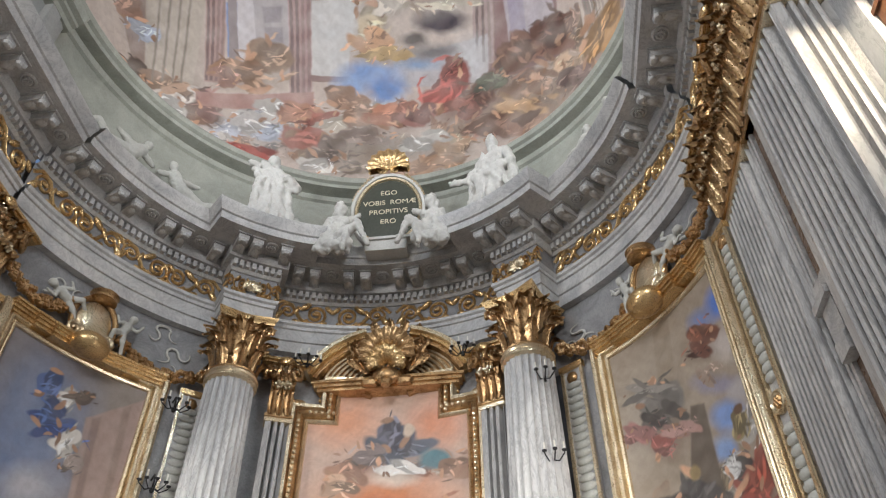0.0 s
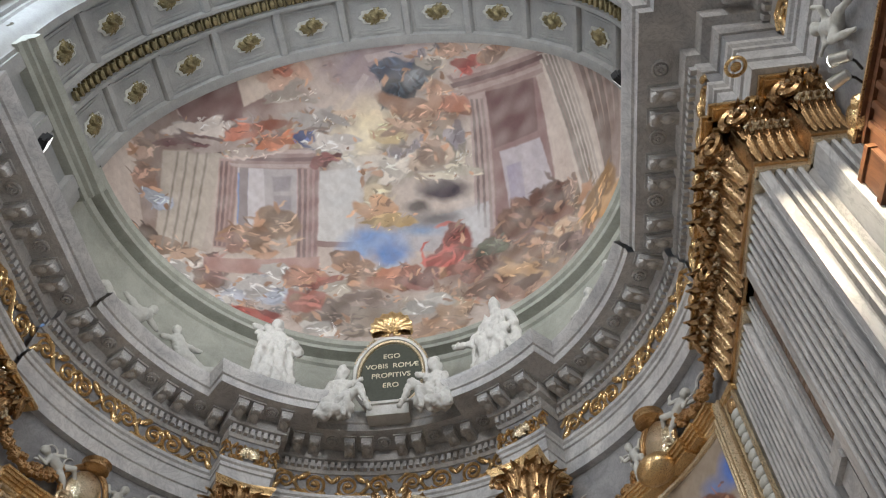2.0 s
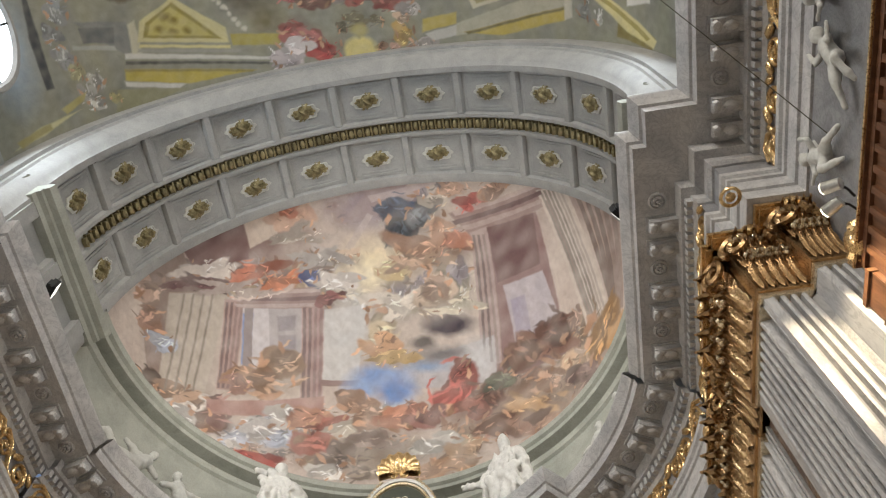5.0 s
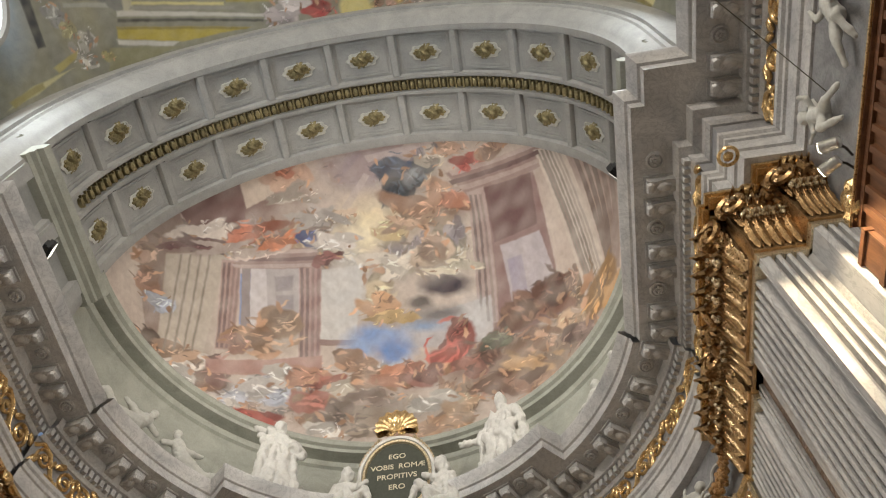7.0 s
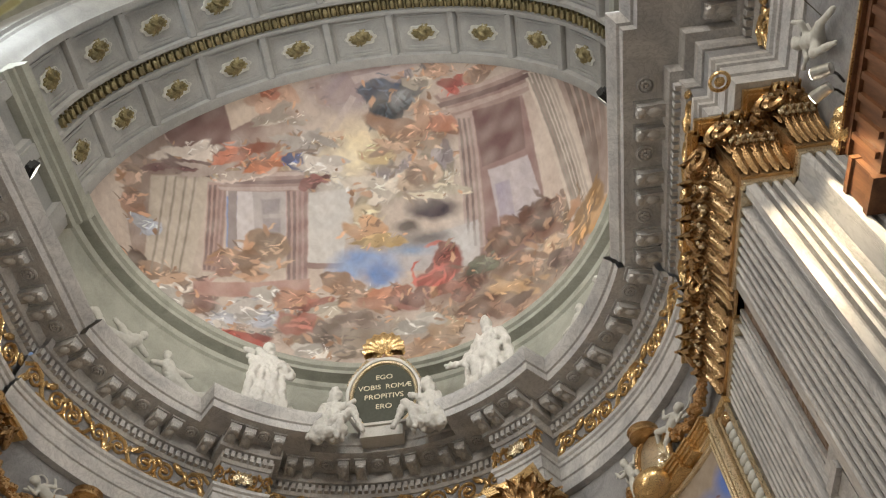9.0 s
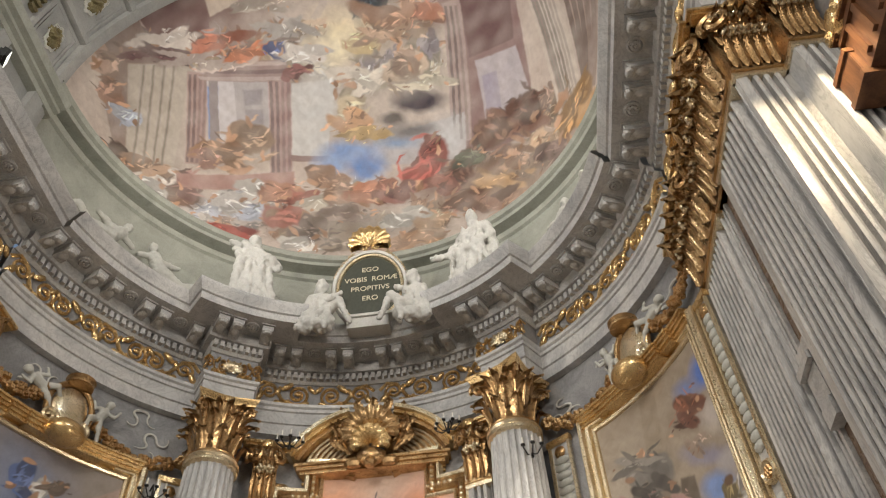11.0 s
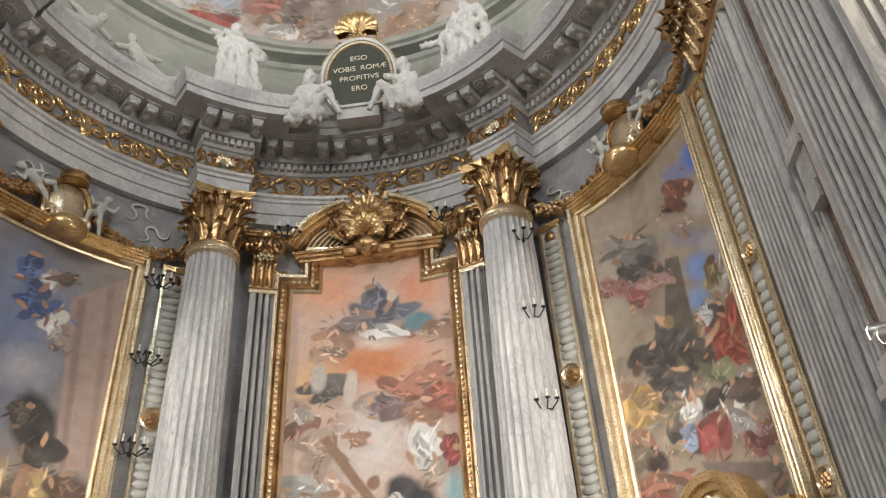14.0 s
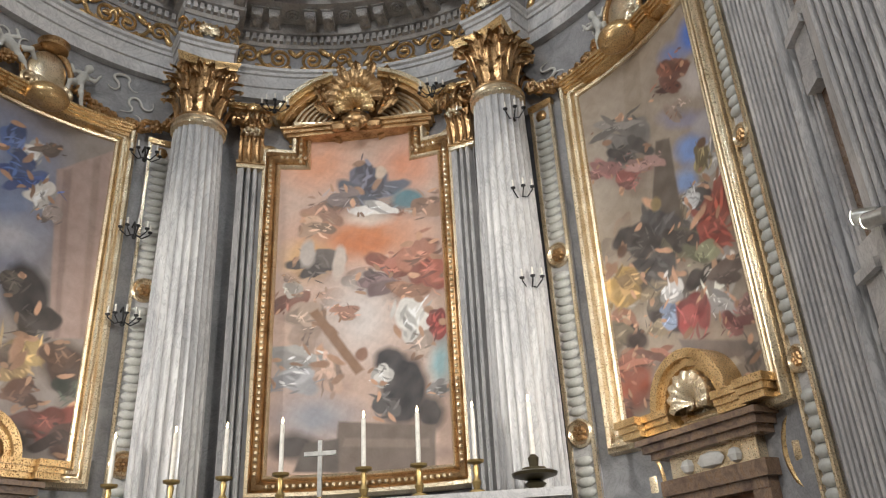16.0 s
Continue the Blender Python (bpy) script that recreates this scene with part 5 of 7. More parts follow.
def paint_east(c):
    c.wash((140, 126, 112), 0.5, 2.0)
    c.crowd(6.3, 9.5, 5.8, 8.2, 24, 0.26, [(120, 108, 96), (90, 82, 78), (190, 120, 90), (206, 196, 184), (150, 130, 100), (70, 62, 58)])
    c.blob(6.48, 9.91, 1.00, 2.19, -24, (176, 164, 150), 0.8)
    c.blob(6.98, 8.06, 1.24, 1.12, -21, (150, 136, 120), 0.8)
    c.blob(9.65, 11.44, 0.60, 0.48, -37, (92, 128, 208), 0.6)
    c.blob(8.97, 11.37, 0.58, 0.38, -35, (120, 140, 190), 0.8)
    c.blob(9.51, 10.45, 0.63, 0.47, -34, (198, 188, 182), 0.7)
    c.blob(9.05, 9.11, 0.68, 0.39, -29, (124, 152, 206), 0.6)
    c.blob(8.75, 8.57, 0.43, 0.34, -26, (134, 158, 202), 0.6)
    c.blob(8.97, 9.86, 0.99, 0.26, -31, (146, 142, 160), 0.6)
    c.blob(9.55, 9.39, 0.53, 0.34, -31, (176, 170, 172), 0.7)
    c.slab([(8.11, 9.82), (8.49, 9.69), (8.47, 7.36), (7.54, 7.73)], (104, 94, 84))
    c.slab([(7.54, 12.33), (8.05, 12.15), (7.56, 7.84), (7.11, 7.89)], (156, 142, 126))
    c.drape(8.78, 11.15, 0.33, (156, 84, 58), -34, stretch=1.50)
    c.drape(8.66, 10.80, 0.18, (112, 62, 48), -33, stretch=2.94)
    c.drape(8.88, 10.19, 0.14, (190, 160, 140), -32, stretch=2.48)
    c.drape(7.31, 10.45, 0.48, (120, 114, 108), -28, stretch=1.15)
    c.drape(6.94, 10.79, 0.19, (140, 132, 124), -27, stretch=3.60)
    c.drape(7.38, 9.92, 0.31, (90, 84, 80), -26, stretch=1.62)
    c.drape(6.71, 9.81, 0.22, (168, 108, 102), -24, stretch=2.77)
    c.drape(7.28, 9.34, 0.28, (176, 94, 84), -25, stretch=1.51)
    c.drape(7.71, 9.48, 0.18, (176, 130, 120), -26, stretch=2.46)
    c.drape(7.83, 7.99, 0.59, (86, 82, 82), 58, stretch=0.69)
    c.blob(7.87, 8.45, 0.19, 0.19, -24, (150, 130, 90))
    c.drape(8.47, 7.36, 0.33, (120, 112, 84), -22, stretch=1.84)
    c.drape(7.25, 7.84, 0.36, (72, 66, 62), -21, stretch=1.27)
    c.drape(7.46, 7.26, 0.47, (76, 72, 70), -19, stretch=0.96)
    c.drape(8.28, 7.56, 0.25, (70, 62, 56), -22, stretch=1.61)
    c.drape(9.37, 7.79, 0.60, (192, 74, 52), 55, stretch=0.80)
    c.drape(9.31, 7.25, 0.38, (176, 66, 50), -23, stretch=1.06)
    c.drape(8.92, 8.12, 0.29, (80, 70, 70), -25, stretch=1.22)
    c.drape(9.51, 8.61, 0.33, (206, 200, 194), 52, stretch=0.92)
    c.drape(9.30, 8.85, 0.29, (150, 130, 80), 51, stretch=0.81)
    c.blob(9.33, 9.08, 0.15, 0.13, -29, (96, 70, 50))
    c.drape(8.83, 8.23, 0.27, (196, 196, 196), -26, stretch=0.83)
    c.drape(6.63, 7.01, 0.63, (206, 158, 76), 68, stretch=0.47)
    c.drape(6.97, 7.05, 0.31, (196, 150, 84), -18, stretch=0.96)
    c.blob(6.79, 7.81, 0.15, 0.17, -19, (90, 66, 50))
    c.drape(7.94, 6.50, 0.40, (204, 200, 196), 67, stretch=0.59)
    c.drape(7.83, 6.13, 0.26, (140, 160, 196), -17, stretch=0.87)
    c.drape(9.06, 6.29, 0.41, (206, 192, 178), 60, stretch=0.85)
    c.drape(9.04, 5.92, 0.20, (196, 190, 186), -18, stretch=2.12)
    c.drape(8.36, 5.97, 0.43, (182, 72, 68), 63, stretch=0.81)
    c.drape(8.78, 7.01, 0.22, (150, 150, 110), -21, stretch=2.10)
    c.drape(9.40, 6.43, 0.26, (110, 90, 80), -21, stretch=1.35)
    c.drape(9.65, 5.71, 0.21, (170, 120, 110), -18, stretch=1.34)
    c.drape(9.37, 5.50, 0.20, (150, 80, 76), -17, stretch=1.88)
    c.slab([(7.25, 5.32), (10.19, 5.05), (10.02, 4.07), (7.32, 4.21)], (150, 140, 130))
    c.slab([(7.87, 5.61), (9.63, 5.12), (9.71, 4.90), (8.17, 4.99)], (120, 110, 104))
    c.slab([(7.57, 4.81), (9.15, 4.95), (9.26, 4.82), (7.66, 4.57)], (186, 178, 168))
    c.drape(9.52, 4.85, 0.38, (106, 96, 90), 70, stretch=0.36)
    c.blob(6.88, 5.81, 0.34, 0.27, -14, (56, 46, 42), 0.4)
    c.blob(6.63, 5.00, 0.63, 0.67, -11, (146, 78, 56), 0.4)
    c.drape(6.55, 5.36, 0.34, (156, 84, 60), -12, stretch=1.23)
    c.drape(7.11, 5.35, 0.16, (168, 100, 76), -13, stretch=3.24)
    c.drape(6.49, 4.58, 0.26, (120, 64, 48), -10, stretch=1.54)
    c.blob(6.26, 5.78, 0.23, 0.59, -13, (104, 92, 78), 0.6)



def paint_west(c):
    c.wash((140, 128, 116), 0.5, 2.0)
    c.blob(-8.6, 9.5, 1.9, 3.2, 0, (120, 134, 166), 0.8)
    c.blob(-8.25, 10.16, 0.99, 1.59, 23, (136, 148, 176), 0.8)
    c.blob(-8.10, 8.59, 0.82, 0.63, 18, (190, 188, 194), 0.8)
    c.blob(-7.69, 8.99, 0.48, 0.39, 18, (150, 152, 166), 0.8)
    c.slab([(-7.43, 10.49), (-6.20, 11.46), (-6.04, 6.72), (-7.01, 6.56)], (172, 148, 138))
    c.slab([(-7.29, 10.54), (-7.10, 10.67), (-6.79, 6.60), (-6.90, 6.58)], (150, 128, 120))
    c.slab([(-6.67, 11.06), (-6.49, 11.19), (-6.27, 6.69), (-6.39, 6.67)], (156, 134, 124))
    c.drape(-7.85, 10.01, 0.27, (56, 94, 186), 21, stretch=2.13)
    c.drape(-7.98, 10.63, 0.36, (222, 216, 208), 23, stretch=0.72)
    c.drape(-8.33, 10.27, 0.40, (70, 104, 180), 23, stretch=0.94)
    c.drape(-7.69, 10.94, 0.17, (110, 90, 76), 23, stretch=1.85)
    c.drape(-7.63, 9.77, 0.38, (214, 206, 196), 90, stretch=0.59)
    c.drape(-7.44, 9.34, 0.19, (150, 130, 120), 18, stretch=1.31)
    c.drape(-8.50, 10.90, 0.40, (76, 104, 170), 25, stretch=0.63)
    c.blob(-7.61, 7.44, 0.53, 0.81, 14, (48, 46, 46), 0.3)
    c.drape(-7.93, 7.61, 0.32, (90, 80, 70), 15, stretch=0.79)
    c.drape(-7.34, 6.81, 0.37, (56, 50, 46), 11, stretch=0.93)
    c.drape(-7.44, 6.18, 0.40, (206, 166, 92), 80, stretch=0.82)
    c.drape(-7.61, 5.74, 0.28, (190, 150, 90), 9, stretch=1.02)
    c.blob(-6.59, 6.01, 0.59, 0.61, 8, (70, 52, 42), 0.4)
    c.drape(-6.68, 6.25, 0.29, (120, 84, 60), 9, stretch=1.16)
    c.drape(-6.35, 5.56, 0.36, (74, 84, 70), 7, stretch=0.94)
    c.drape(-6.91, 4.85, 0.41, (146, 62, 46), 6, stretch=1.53)
    c.drape(-7.32, 5.32, 0.30, (110, 70, 50), 8, stretch=1.09)
    c.drape(-6.42, 4.49, 0.34, (80, 52, 42), 4, stretch=1.59)
    c.blob(-7.38, 4.41, 0.52, 0.44, 5, (60, 48, 40), 0.5)
    c.drape(-7.79, 6.18, 0.35, (80, 60, 50), 11, stretch=0.62)
    c.crowd(-10.2, -8.4, 4.2, 7.2, 12, 0.55, [(150, 70, 52), (80, 74, 70), (200, 160, 100), (190, 186, 180)])



def moulded(outline, prof, r, mat, parent, name, label=""):
    return bent_part(name, framed(Shape(), outline, [(-w, y) for w, y in prof]), r, mat, parent, label)


altar_painting = thing("altar_painting", "large altar painting, orange sky over grey and black shapes, gilded frame", "painting")
picture_sheet("canvas", altar_painting, -2.25, 2.25, 3.85, 12.85, 260, 520, paint_altar, (206, 178, 162), 5, ((0.997, -0.007, 0.074), (0.024, 0.998, -0.050)), (1.42, 11.94))
OUT = [(-2.19, 3.9), (2.19, 3.9), (2.19, 11.91), (1.4, 11.91), (1.4, 12.8), (-1.4, 12.8), (-1.4, 11.91), (-2.19, 11.91)]
moulded(OUT, [(-0.06, -0.10), (-0.04, -0.16), (0.02, -0.2), (0.06, -0.14), (0.07, -0.10)], R_WALL, GOLD_PALE, altar_painting, "inner_fillet", "pale gilt inner fillet")
moulded(OUT, [(0.07, -0.10), (0.09, -0.2), (0.16, -0.28), (0.26, -0.24), (0.30, -0.16)], R_WALL, GOLD_OLD, altar_painting, "carved_band")
moulded(OUT, [(0.30, -0.16), (0.34, -0.3), (0.42, -0.32), (0.46, -0.24), (0.48, 0.0)], R_WALL, GOLD_PALE, altar_painting, "outer_moulding")
for name, off, size, gap in (("egg_course", 0.20, 0.055, 0.15), ("bead_course", 0.50, 0.05, 0.13)):
    eggs = Shape()
    for (x0, z0), (x1, z1) in zip(OUT, OUT[1:] + OUT[:1]):
        L = hypot(x1 - x0, z1 - z0)
        nx, nz = (z1 - z0) / L, -(x1 - x0) / L
        if name == "bead_course" and abs(nx) < 0.5:
            continue
        n = int(L / gap)
        for k in range(n):
            t = (k + 0.5) / n
            eggs.ball((x0 + (x1 - x0) * t + nx * off, -0.27 if off < 0.3 else -0.1, z0 + (z1 - z0) * t + nz * off), size, 6)
    bent_part(name, eggs, R_WALL, GOLD_PALE if off < 0.3 else GOLD, altar_painting)["kind"] = "stuff"


def side_painting(sg, paint_it, label, ground, seed, lean):
    """A wall painting with its crowning moulding; sg: -1 west, 1 east."""
    th = thing("wall_painting", label, "painting", "paintings on the apse wall")
    u0, u1 = sorted((sg * 6.24, sg * 9.88))
    picture_sheet("canvas", th, u0 - 0.05, u1 + 0.05, 4.0, 11.9, 220, 460, paint_it, ground, seed, lean)
    out = [(u0, 4.05), (u1, 4.05), (u1, 11.85), (u0, 11.85)]
    moulded(out, [(-0.06, -0.1), (-0.05, -0.16), (0.0, -0.19), (0.05, -0.15), (0.06, -0.12)], R_WALL, GOLD_PALE, th, "inner_moulding", "pale gilt inner moulding")
    # white reflections on the outer bands are put into the paler gold
    moulded(out, [(0.06, -0.12), (0.09, -0.22), (0.15, -0.24), (0.19, -0.18), (0.22, -0.18), (0.26, -0.27), (0.34, -0.29), (0.38, -0.22), (0.42, -0.2), (0.45, 0.0)], R_WALL, GOLD_PALE, th, "outer_moulding", "gilded outer moulding")
    mid = sg * 8.08
    for k, (half, z0, z1, y) in enumerate(((2.05, 11.98, 12.28, -0.28), (1.45, 11.92, 12.22, -0.37), (1.0, 11.86, 12.16, -0.46))):
        s = Shape()
        for a, b, d in ((0.0, 0.28, 0.0), (0.28, 0.55, 0.05), (0.55, 0.8, 0.09), (0.8, 1.0, 0.13)):
            cut_box(s, mid - half - d * 0.5, mid + half + d * 0.5, y - d, 0.0, z0 + (z1 - z0) * a, z0 + (z1 - z0) * b)
        bent_part("crowning_moulding", s, R_WALL, GOLD, th, "gilded stepped crowning moulding")
    return th


side_painting(1, paint_east, "large wall painting, blue sky and red, yellow and grey shapes", (168, 154, 138), 11, ((0.982, -0.035, 0.368), (0.068, 1.020, -0.406)))
side_painting(-1, paint_west, "large wall painting, blue and pink above, dark red below", (150, 140, 134), 12, ((0.999, 0.010, -0.057), (-0.019, 0.993, -0.167)))

# ---- upright strips of gadroons between columns and paintings ----
def gadroon_strip(deg, width):
    th = thing("gadroon_strip", "upright grey marble panel with pale gadroons and gilded edges", "wall panel", "gadroon strips on the apse wall", m=at_ring(8.12, deg, 0))
    h = width / 2
    part("panel", Shape().box(-h, h, -0.06, 0.06, 0.6, 12.05), MARBLE, th)
    for x in (-h, h - 0.07):
        part("gilt_edge", Shape().box(x, x + 0.07, -0.12, 0.0, 0.6, 12.05), GOLD_PALE, th)
    part("gilt_cap", Shape().box(-h - 0.03, h + 0.03, -0.14, 0.0, 12.05, 12.2), GOLD, th)
    bead = Shape().ball((0, 0, 0), 1, 10, (h * 0.74, 0.09, 0.098))
    me = bead.mesh("gadroon", RELIEF)
    z = 0.8
    while z < 11.7:
        if min(abs(z - 4.15), abs(z - 8.1)) > 0.42:
            part("gadroon", me, None, th, m=pose(0, -0.07, z))
        z += 0.2
    for zz in (4.15, 8.1):
        s = Shape().lathe([(width * 0.47, 0.0), (width * 0.47, 0.07), (width * 0.4, 0.1), (width * 0.35, 0.06), (width * 0.3, 0.04), (width * 0.3, 0.02)], 24, pose(0, -0.06, zz, 90))
        ros = part("roundel", s, GOLD_PALE, th, "gilt roundel with a rosette")
        q = Shape()
        for k in range(7):
            a = 2 * pi * k / 6
            q.ball((0.16 * width * cos(a) if k < 6 else 0, -0.12, zz + (0.16 * width * sin(a) if k < 6 else 0)), 0.11 * width, 6)
        part("flower", q, GOLD_OLD, ros)
    part("top_ornament", Shape().ball((0, -0.1, 11.82), 0.16, 8, (1, 0.5, 1)), GOLD_OLD, th)
    return th


for sg in (-1, 1):
    gadroon_strip(sg * 36.4, 0.62)
    gadroon_strip(sg * 74.5, 0.46)
# shade of the recess beside each column, put in as a dark strip
for sg in (-1, 1):
    s = Shape().box(-0.22, 0.22, -0.04, 0.05, 0.5, 12.1)
    solid("shade_strip", s, RECESS_SHADE, "dark blue-grey strip painted as the shade in the recess beside the column", "wall panel", "dark strips", m=at_ring(8.13, sg * 33.6, 0))

# ---- sculpture: each figure is one plain mesh ----
def figure(name, limbs, label, category, group, m, mat, voxel=0.04, folds=0.05):
    s = Shape()
    for (x0, y0, z0, r0), (x1, y1, z1, r1) in limbs:
        L = Vector((x1 - x0, y1 - y0, z1 - z0)).length
        n = max(2, int(L / (0.4 * min(r0, r1))) + 1)
        for k in range(n + 1):
            t = k / n
            s.ball((x0 + (x1 - x0) * t, y0 + (y1 - y0) * t, z0 + (z1 - z0) * t), r0 + (r1 - r0) * t, 10)
    ob = solid(name, s, mat, label, category, group, m=m)
    re = ob.modifiers.new("fuse", "REMESH")
    re.mode, re.voxel_size, re.use_smooth_shade = "VOXEL", voxel, True
    tex = bpy.data.textures.get("folds") or bpy.data.textures.new("folds", "WOOD")
    tex.wood_type, tex.noise_scale, tex.turbulence, tex.noise_basis_2 = "BANDNOISE", 0.18, 7.0, "SIN"
    di = ob.modifiers.new("folds", "DISPLACE")
    di.texture, di.strength, di.mid_level, di.texture_coords = tex, folds, 0.5, "LOCAL"
    return ob


def limb(a, b):
    return (a, b)


def folds_of(x0, x1, z0, z1, y, n, seed):
    r = random.Random(seed)
    out = []
    for k in range(n):
        x = x0 + (x1 - x0) * k / (n - 1)
        out.append(((x * 1.15 + r.uniform(-0.1, 0.1), y + r.uniform(-0.06, 0.06), z0, 0.09), (x * 0.75 + r.uniform(-0.12, 0.12), y + 0.08, z1 + r.uniform(-0.3, 0.1), 0.045)))
    return out


DRAPED = folds_of(-0.5, 0.48, 0.15, 1.9, -0.36, 9, 1) + [((-0.75, -0.1, 2.3, 0.12), (0.55, -0.3, 1.7, 0.1)), ((-0.7, -0.15, 2.05, 0.1), (0.6, -0.35, 1.45, 0.09)), ((-0.9, -0.05, 2.6, 0.08), (0.1, 0, 2.5, 0.14))] + [limb((-0.30, 0, 0.2, 0.40), (-0.22, -0.05, 1.2, 0.34)), limb((0.28, 0, 0.2, 0.38), (0.2, -0.05, 1.2, 0.34)), limb((0, 0.05, 1.1, 0.44), (-0.02, 0.05, 2.1, 0.40)),
          limb((-0.42, 0, 2.15, 0.24), (0.42, 0, 2.15, 0.24)), limb((-0.45, 0, 2.1, 0.20), (-0.62, -0.25, 1.4, 0.16)), limb((-0.62, -0.25, 1.4, 0.18), (-0.75, -0.2, 0.5, 0.12)),
          limb((0.45, 0, 2.1, 0.20), (0.62, -0.3, 1.6, 0.15)), limb((0.62, -0.3, 1.6, 0.14), (0.2, -0.5, 1.75, 0.11)), limb((-0.08, -0.08, 2.45, 0.14), (-0.12, -0.12, 2.75, 0.22)),
          limb((-0.5, -0.2, 2.5, 0.10), (0.3, -0.3, 2.0, 0.12)), limb((-0.05, -0.38, 0.2, 0.12), (0.1, -0.36, 1.6, 0.10)), limb((-0.45, -0.3, 0.2, 0.1), (-0.3, -0.32, 1.5, 0.1)), limb((0.4, -0.3, 0.2, 0.1), (0.35, -0.34, 1.4, 0.1))]
SEATED = folds_of(-0.6, 0.6, 0.1, 1.0, -0.5, 9, 2) + folds_of(-0.3, 0.3, 1.0, 1.9, -0.28, 6, 3) + [limb((-0.22, -0.35, 0.1, 0.2), (-0.2, -0.3, 0.9, 0.26)), limb((0.28, -0.3, 0.1, 0.2), (0.25, -0.3, 0.9, 0.26)), limb((0, 0.05, 0.7, 0.42), (0, 0.1, 1.5, 0.38)), limb((-0.36, 0.05, 1.75, 0.21), (0.36, 0.05, 1.75, 0.21)),
          limb((0, 0, 2.0, 0.12), (0, -0.04, 2.3, 0.2)), limb((0, 0, 2.42, 0.1), (0, 0, 2.5, 0.06)), limb((-0.4, 0, 1.7, 0.16), (-0.75, -0.2, 1.2, 0.13)), limb((-0.75, -0.2, 1.2, 0.11), (-1.35, -0.3, 1.35, 0.08)),
          limb((0.42, 0, 1.7, 0.17), (0.7, -0.1, 1.25, 0.14)), limb((0.7, -0.1, 1.25, 0.12), (0.4, -0.35, 1.05, 0.1)), limb((-0.7, -0.1, 1.1, 0.12), (-0.55, -0.2, 0.2, 0.16)), limb((0.6, 0.05, 1.2, 0.16), (0.55, 0, 0.1, 0.24)), limb((-0.35, -0.45, 0.9, 0.14), (0.35, -0.45, 0.85, 0.14))]
ANGEL = folds_of(-0.6, 0.2, -0.2, 1.0, -0.32, 7, 4) + [limb((0.0, 0.1, 0.45, 0.34), (-0.1, 0.05, 1.2, 0.3)), limb((-0.35, 0.05, 1.45, 0.17), (0.2, 0, 1.45, 0.17)), limb((-0.1, 0, 1.65, 0.1), (-0.02, -0.1, 1.9, 0.19)), limb((-0.08, -0.1, 2.0, 0.2), (-0.2, 0.05, 1.8, 0.16)),
         limb((0.1, -0.25, 0.5, 0.22), (0.55, -0.55, 0.85, 0.16)), limb((0.55, -0.55, 0.85, 0.14), (0.95, -0.5, 0.05, 0.09)), limb((0, -0.3, 0.45, 0.2), (0.25, -0.6, 0.4, 0.16)), limb((0.25, -0.6, 0.4, 0.14), (0.15, -0.65, -0.35, 0.09)),
         limb((-0.4, 0, 1.4, 0.14), (-0.5, -0.2, 0.8, 0.13)), limb((-0.5, -0.1, 0.9, 0.22), (-0.45, -0.2, 0.0, 0.26)), limb((0.2, 0, 1.45, 0.13), (0.55, -0.05, 1.7, 0.09)), limb((-0.3, -0.4, 0.0, 0.2), (0.3, -0.45, 0.05, 0.2))]
CHERUB = [limb((0, 0, 0.3, 0.16), (0, 0, 0.62, 0.15)), limb((0, -0.02, 0.9, 0.14), (0, -0.02, 0.94, 0.14)), limb((-0.06, 0, 0.25, 0.12), (-0.22, -0.2, 0.02, 0.09)), limb((-0.22, -0.2, 0.02, 0.08), (-0.1, -0.02, -0.35, 0.055)),
          limb((0.07, 0, 0.25, 0.12), (0.22, -0.1, -0.05, 0.09)), limb((0.22, -0.1, -0.05, 0.08), (0.42, -0.02, -0.34, 0.055)), limb((-0.14, 0, 0.66, 0.07), (-0.28, -0.14, 0.42, 0.055)), limb((-0.28, -0.14, 0.42, 0.05), (-0.44, -0.12, 0.6, 0.045)), limb((0.14, 0, 0.66, 0.07), (0.32, -0.1, 0.62, 0.055)), limb((0.32, -0.1, 0.62, 0.05), (0.36, -0.1, 0.9, 0.045)), limb((0.05, 0.1, 0.62, 0.07), (0.28, 0.16, 0.9, 0.05))]
RECLINE = [limb((-0.7, 0, 0.3, 0.22), (0.1, 0, 0.5, 0.3)), limb((0.1, 0, 0.5, 0.28), (0.45, 0, 1.0, 0.24)), limb((0.6, -0.05, 1.35, 0.17), (0.62, -0.05, 1.4, 0.17)), limb((-0.7, 0, 0.3, 0.18), (-1.3, -0.05, 0.7, 0.13)), limb((-1.3, -0.05, 0.7, 0.12), (-1.7, 0, 0.2, 0.08)), limb((-0.6, 0, 0.2, 0.17), (-1.5, 0, 0.1, 0.1)), limb((0.45, 0, 1.0, 0.14), (1.0, -0.05, 0.75, 0.09)), limb((0.2, 0.05, 0.9, 0.2), (-0.5, 0.1, 1.2, 0.08))]


def mirrored(limbs):
    return [((-a[0], *a[1:]), (-b[0], *b[1:])) for a, b in limbs]


figure("statue", DRAPED, "white stucco statue in heavy drapery on the cornice", "statue", "statues on the cornice", at_ring(6.48, -29.6, 17.0) @ Matrix.Diagonal((0.92, 1, 1.02, 1)) @ Matrix.Rotation(-0.1, 4, "Y"), WHITE)
figure("statue", SEATED, "white stucco seated statue with one arm stretched out", "statue", "statues on the cornice", at_ring(6.48, 30.3, 17.0) @ Matrix.Diagonal((1.02, 1.0, 1.34, 1)), WHITE)
figure("statue", ANGEL, "white stucco angel seated beside the tablet", "statue", "angels beside the tablet", at_ring(6.16, -12.3, 16.25) @ Matrix.Diagonal((0.86, 0.86, 0.92, 1)), WHITE, 0.04)
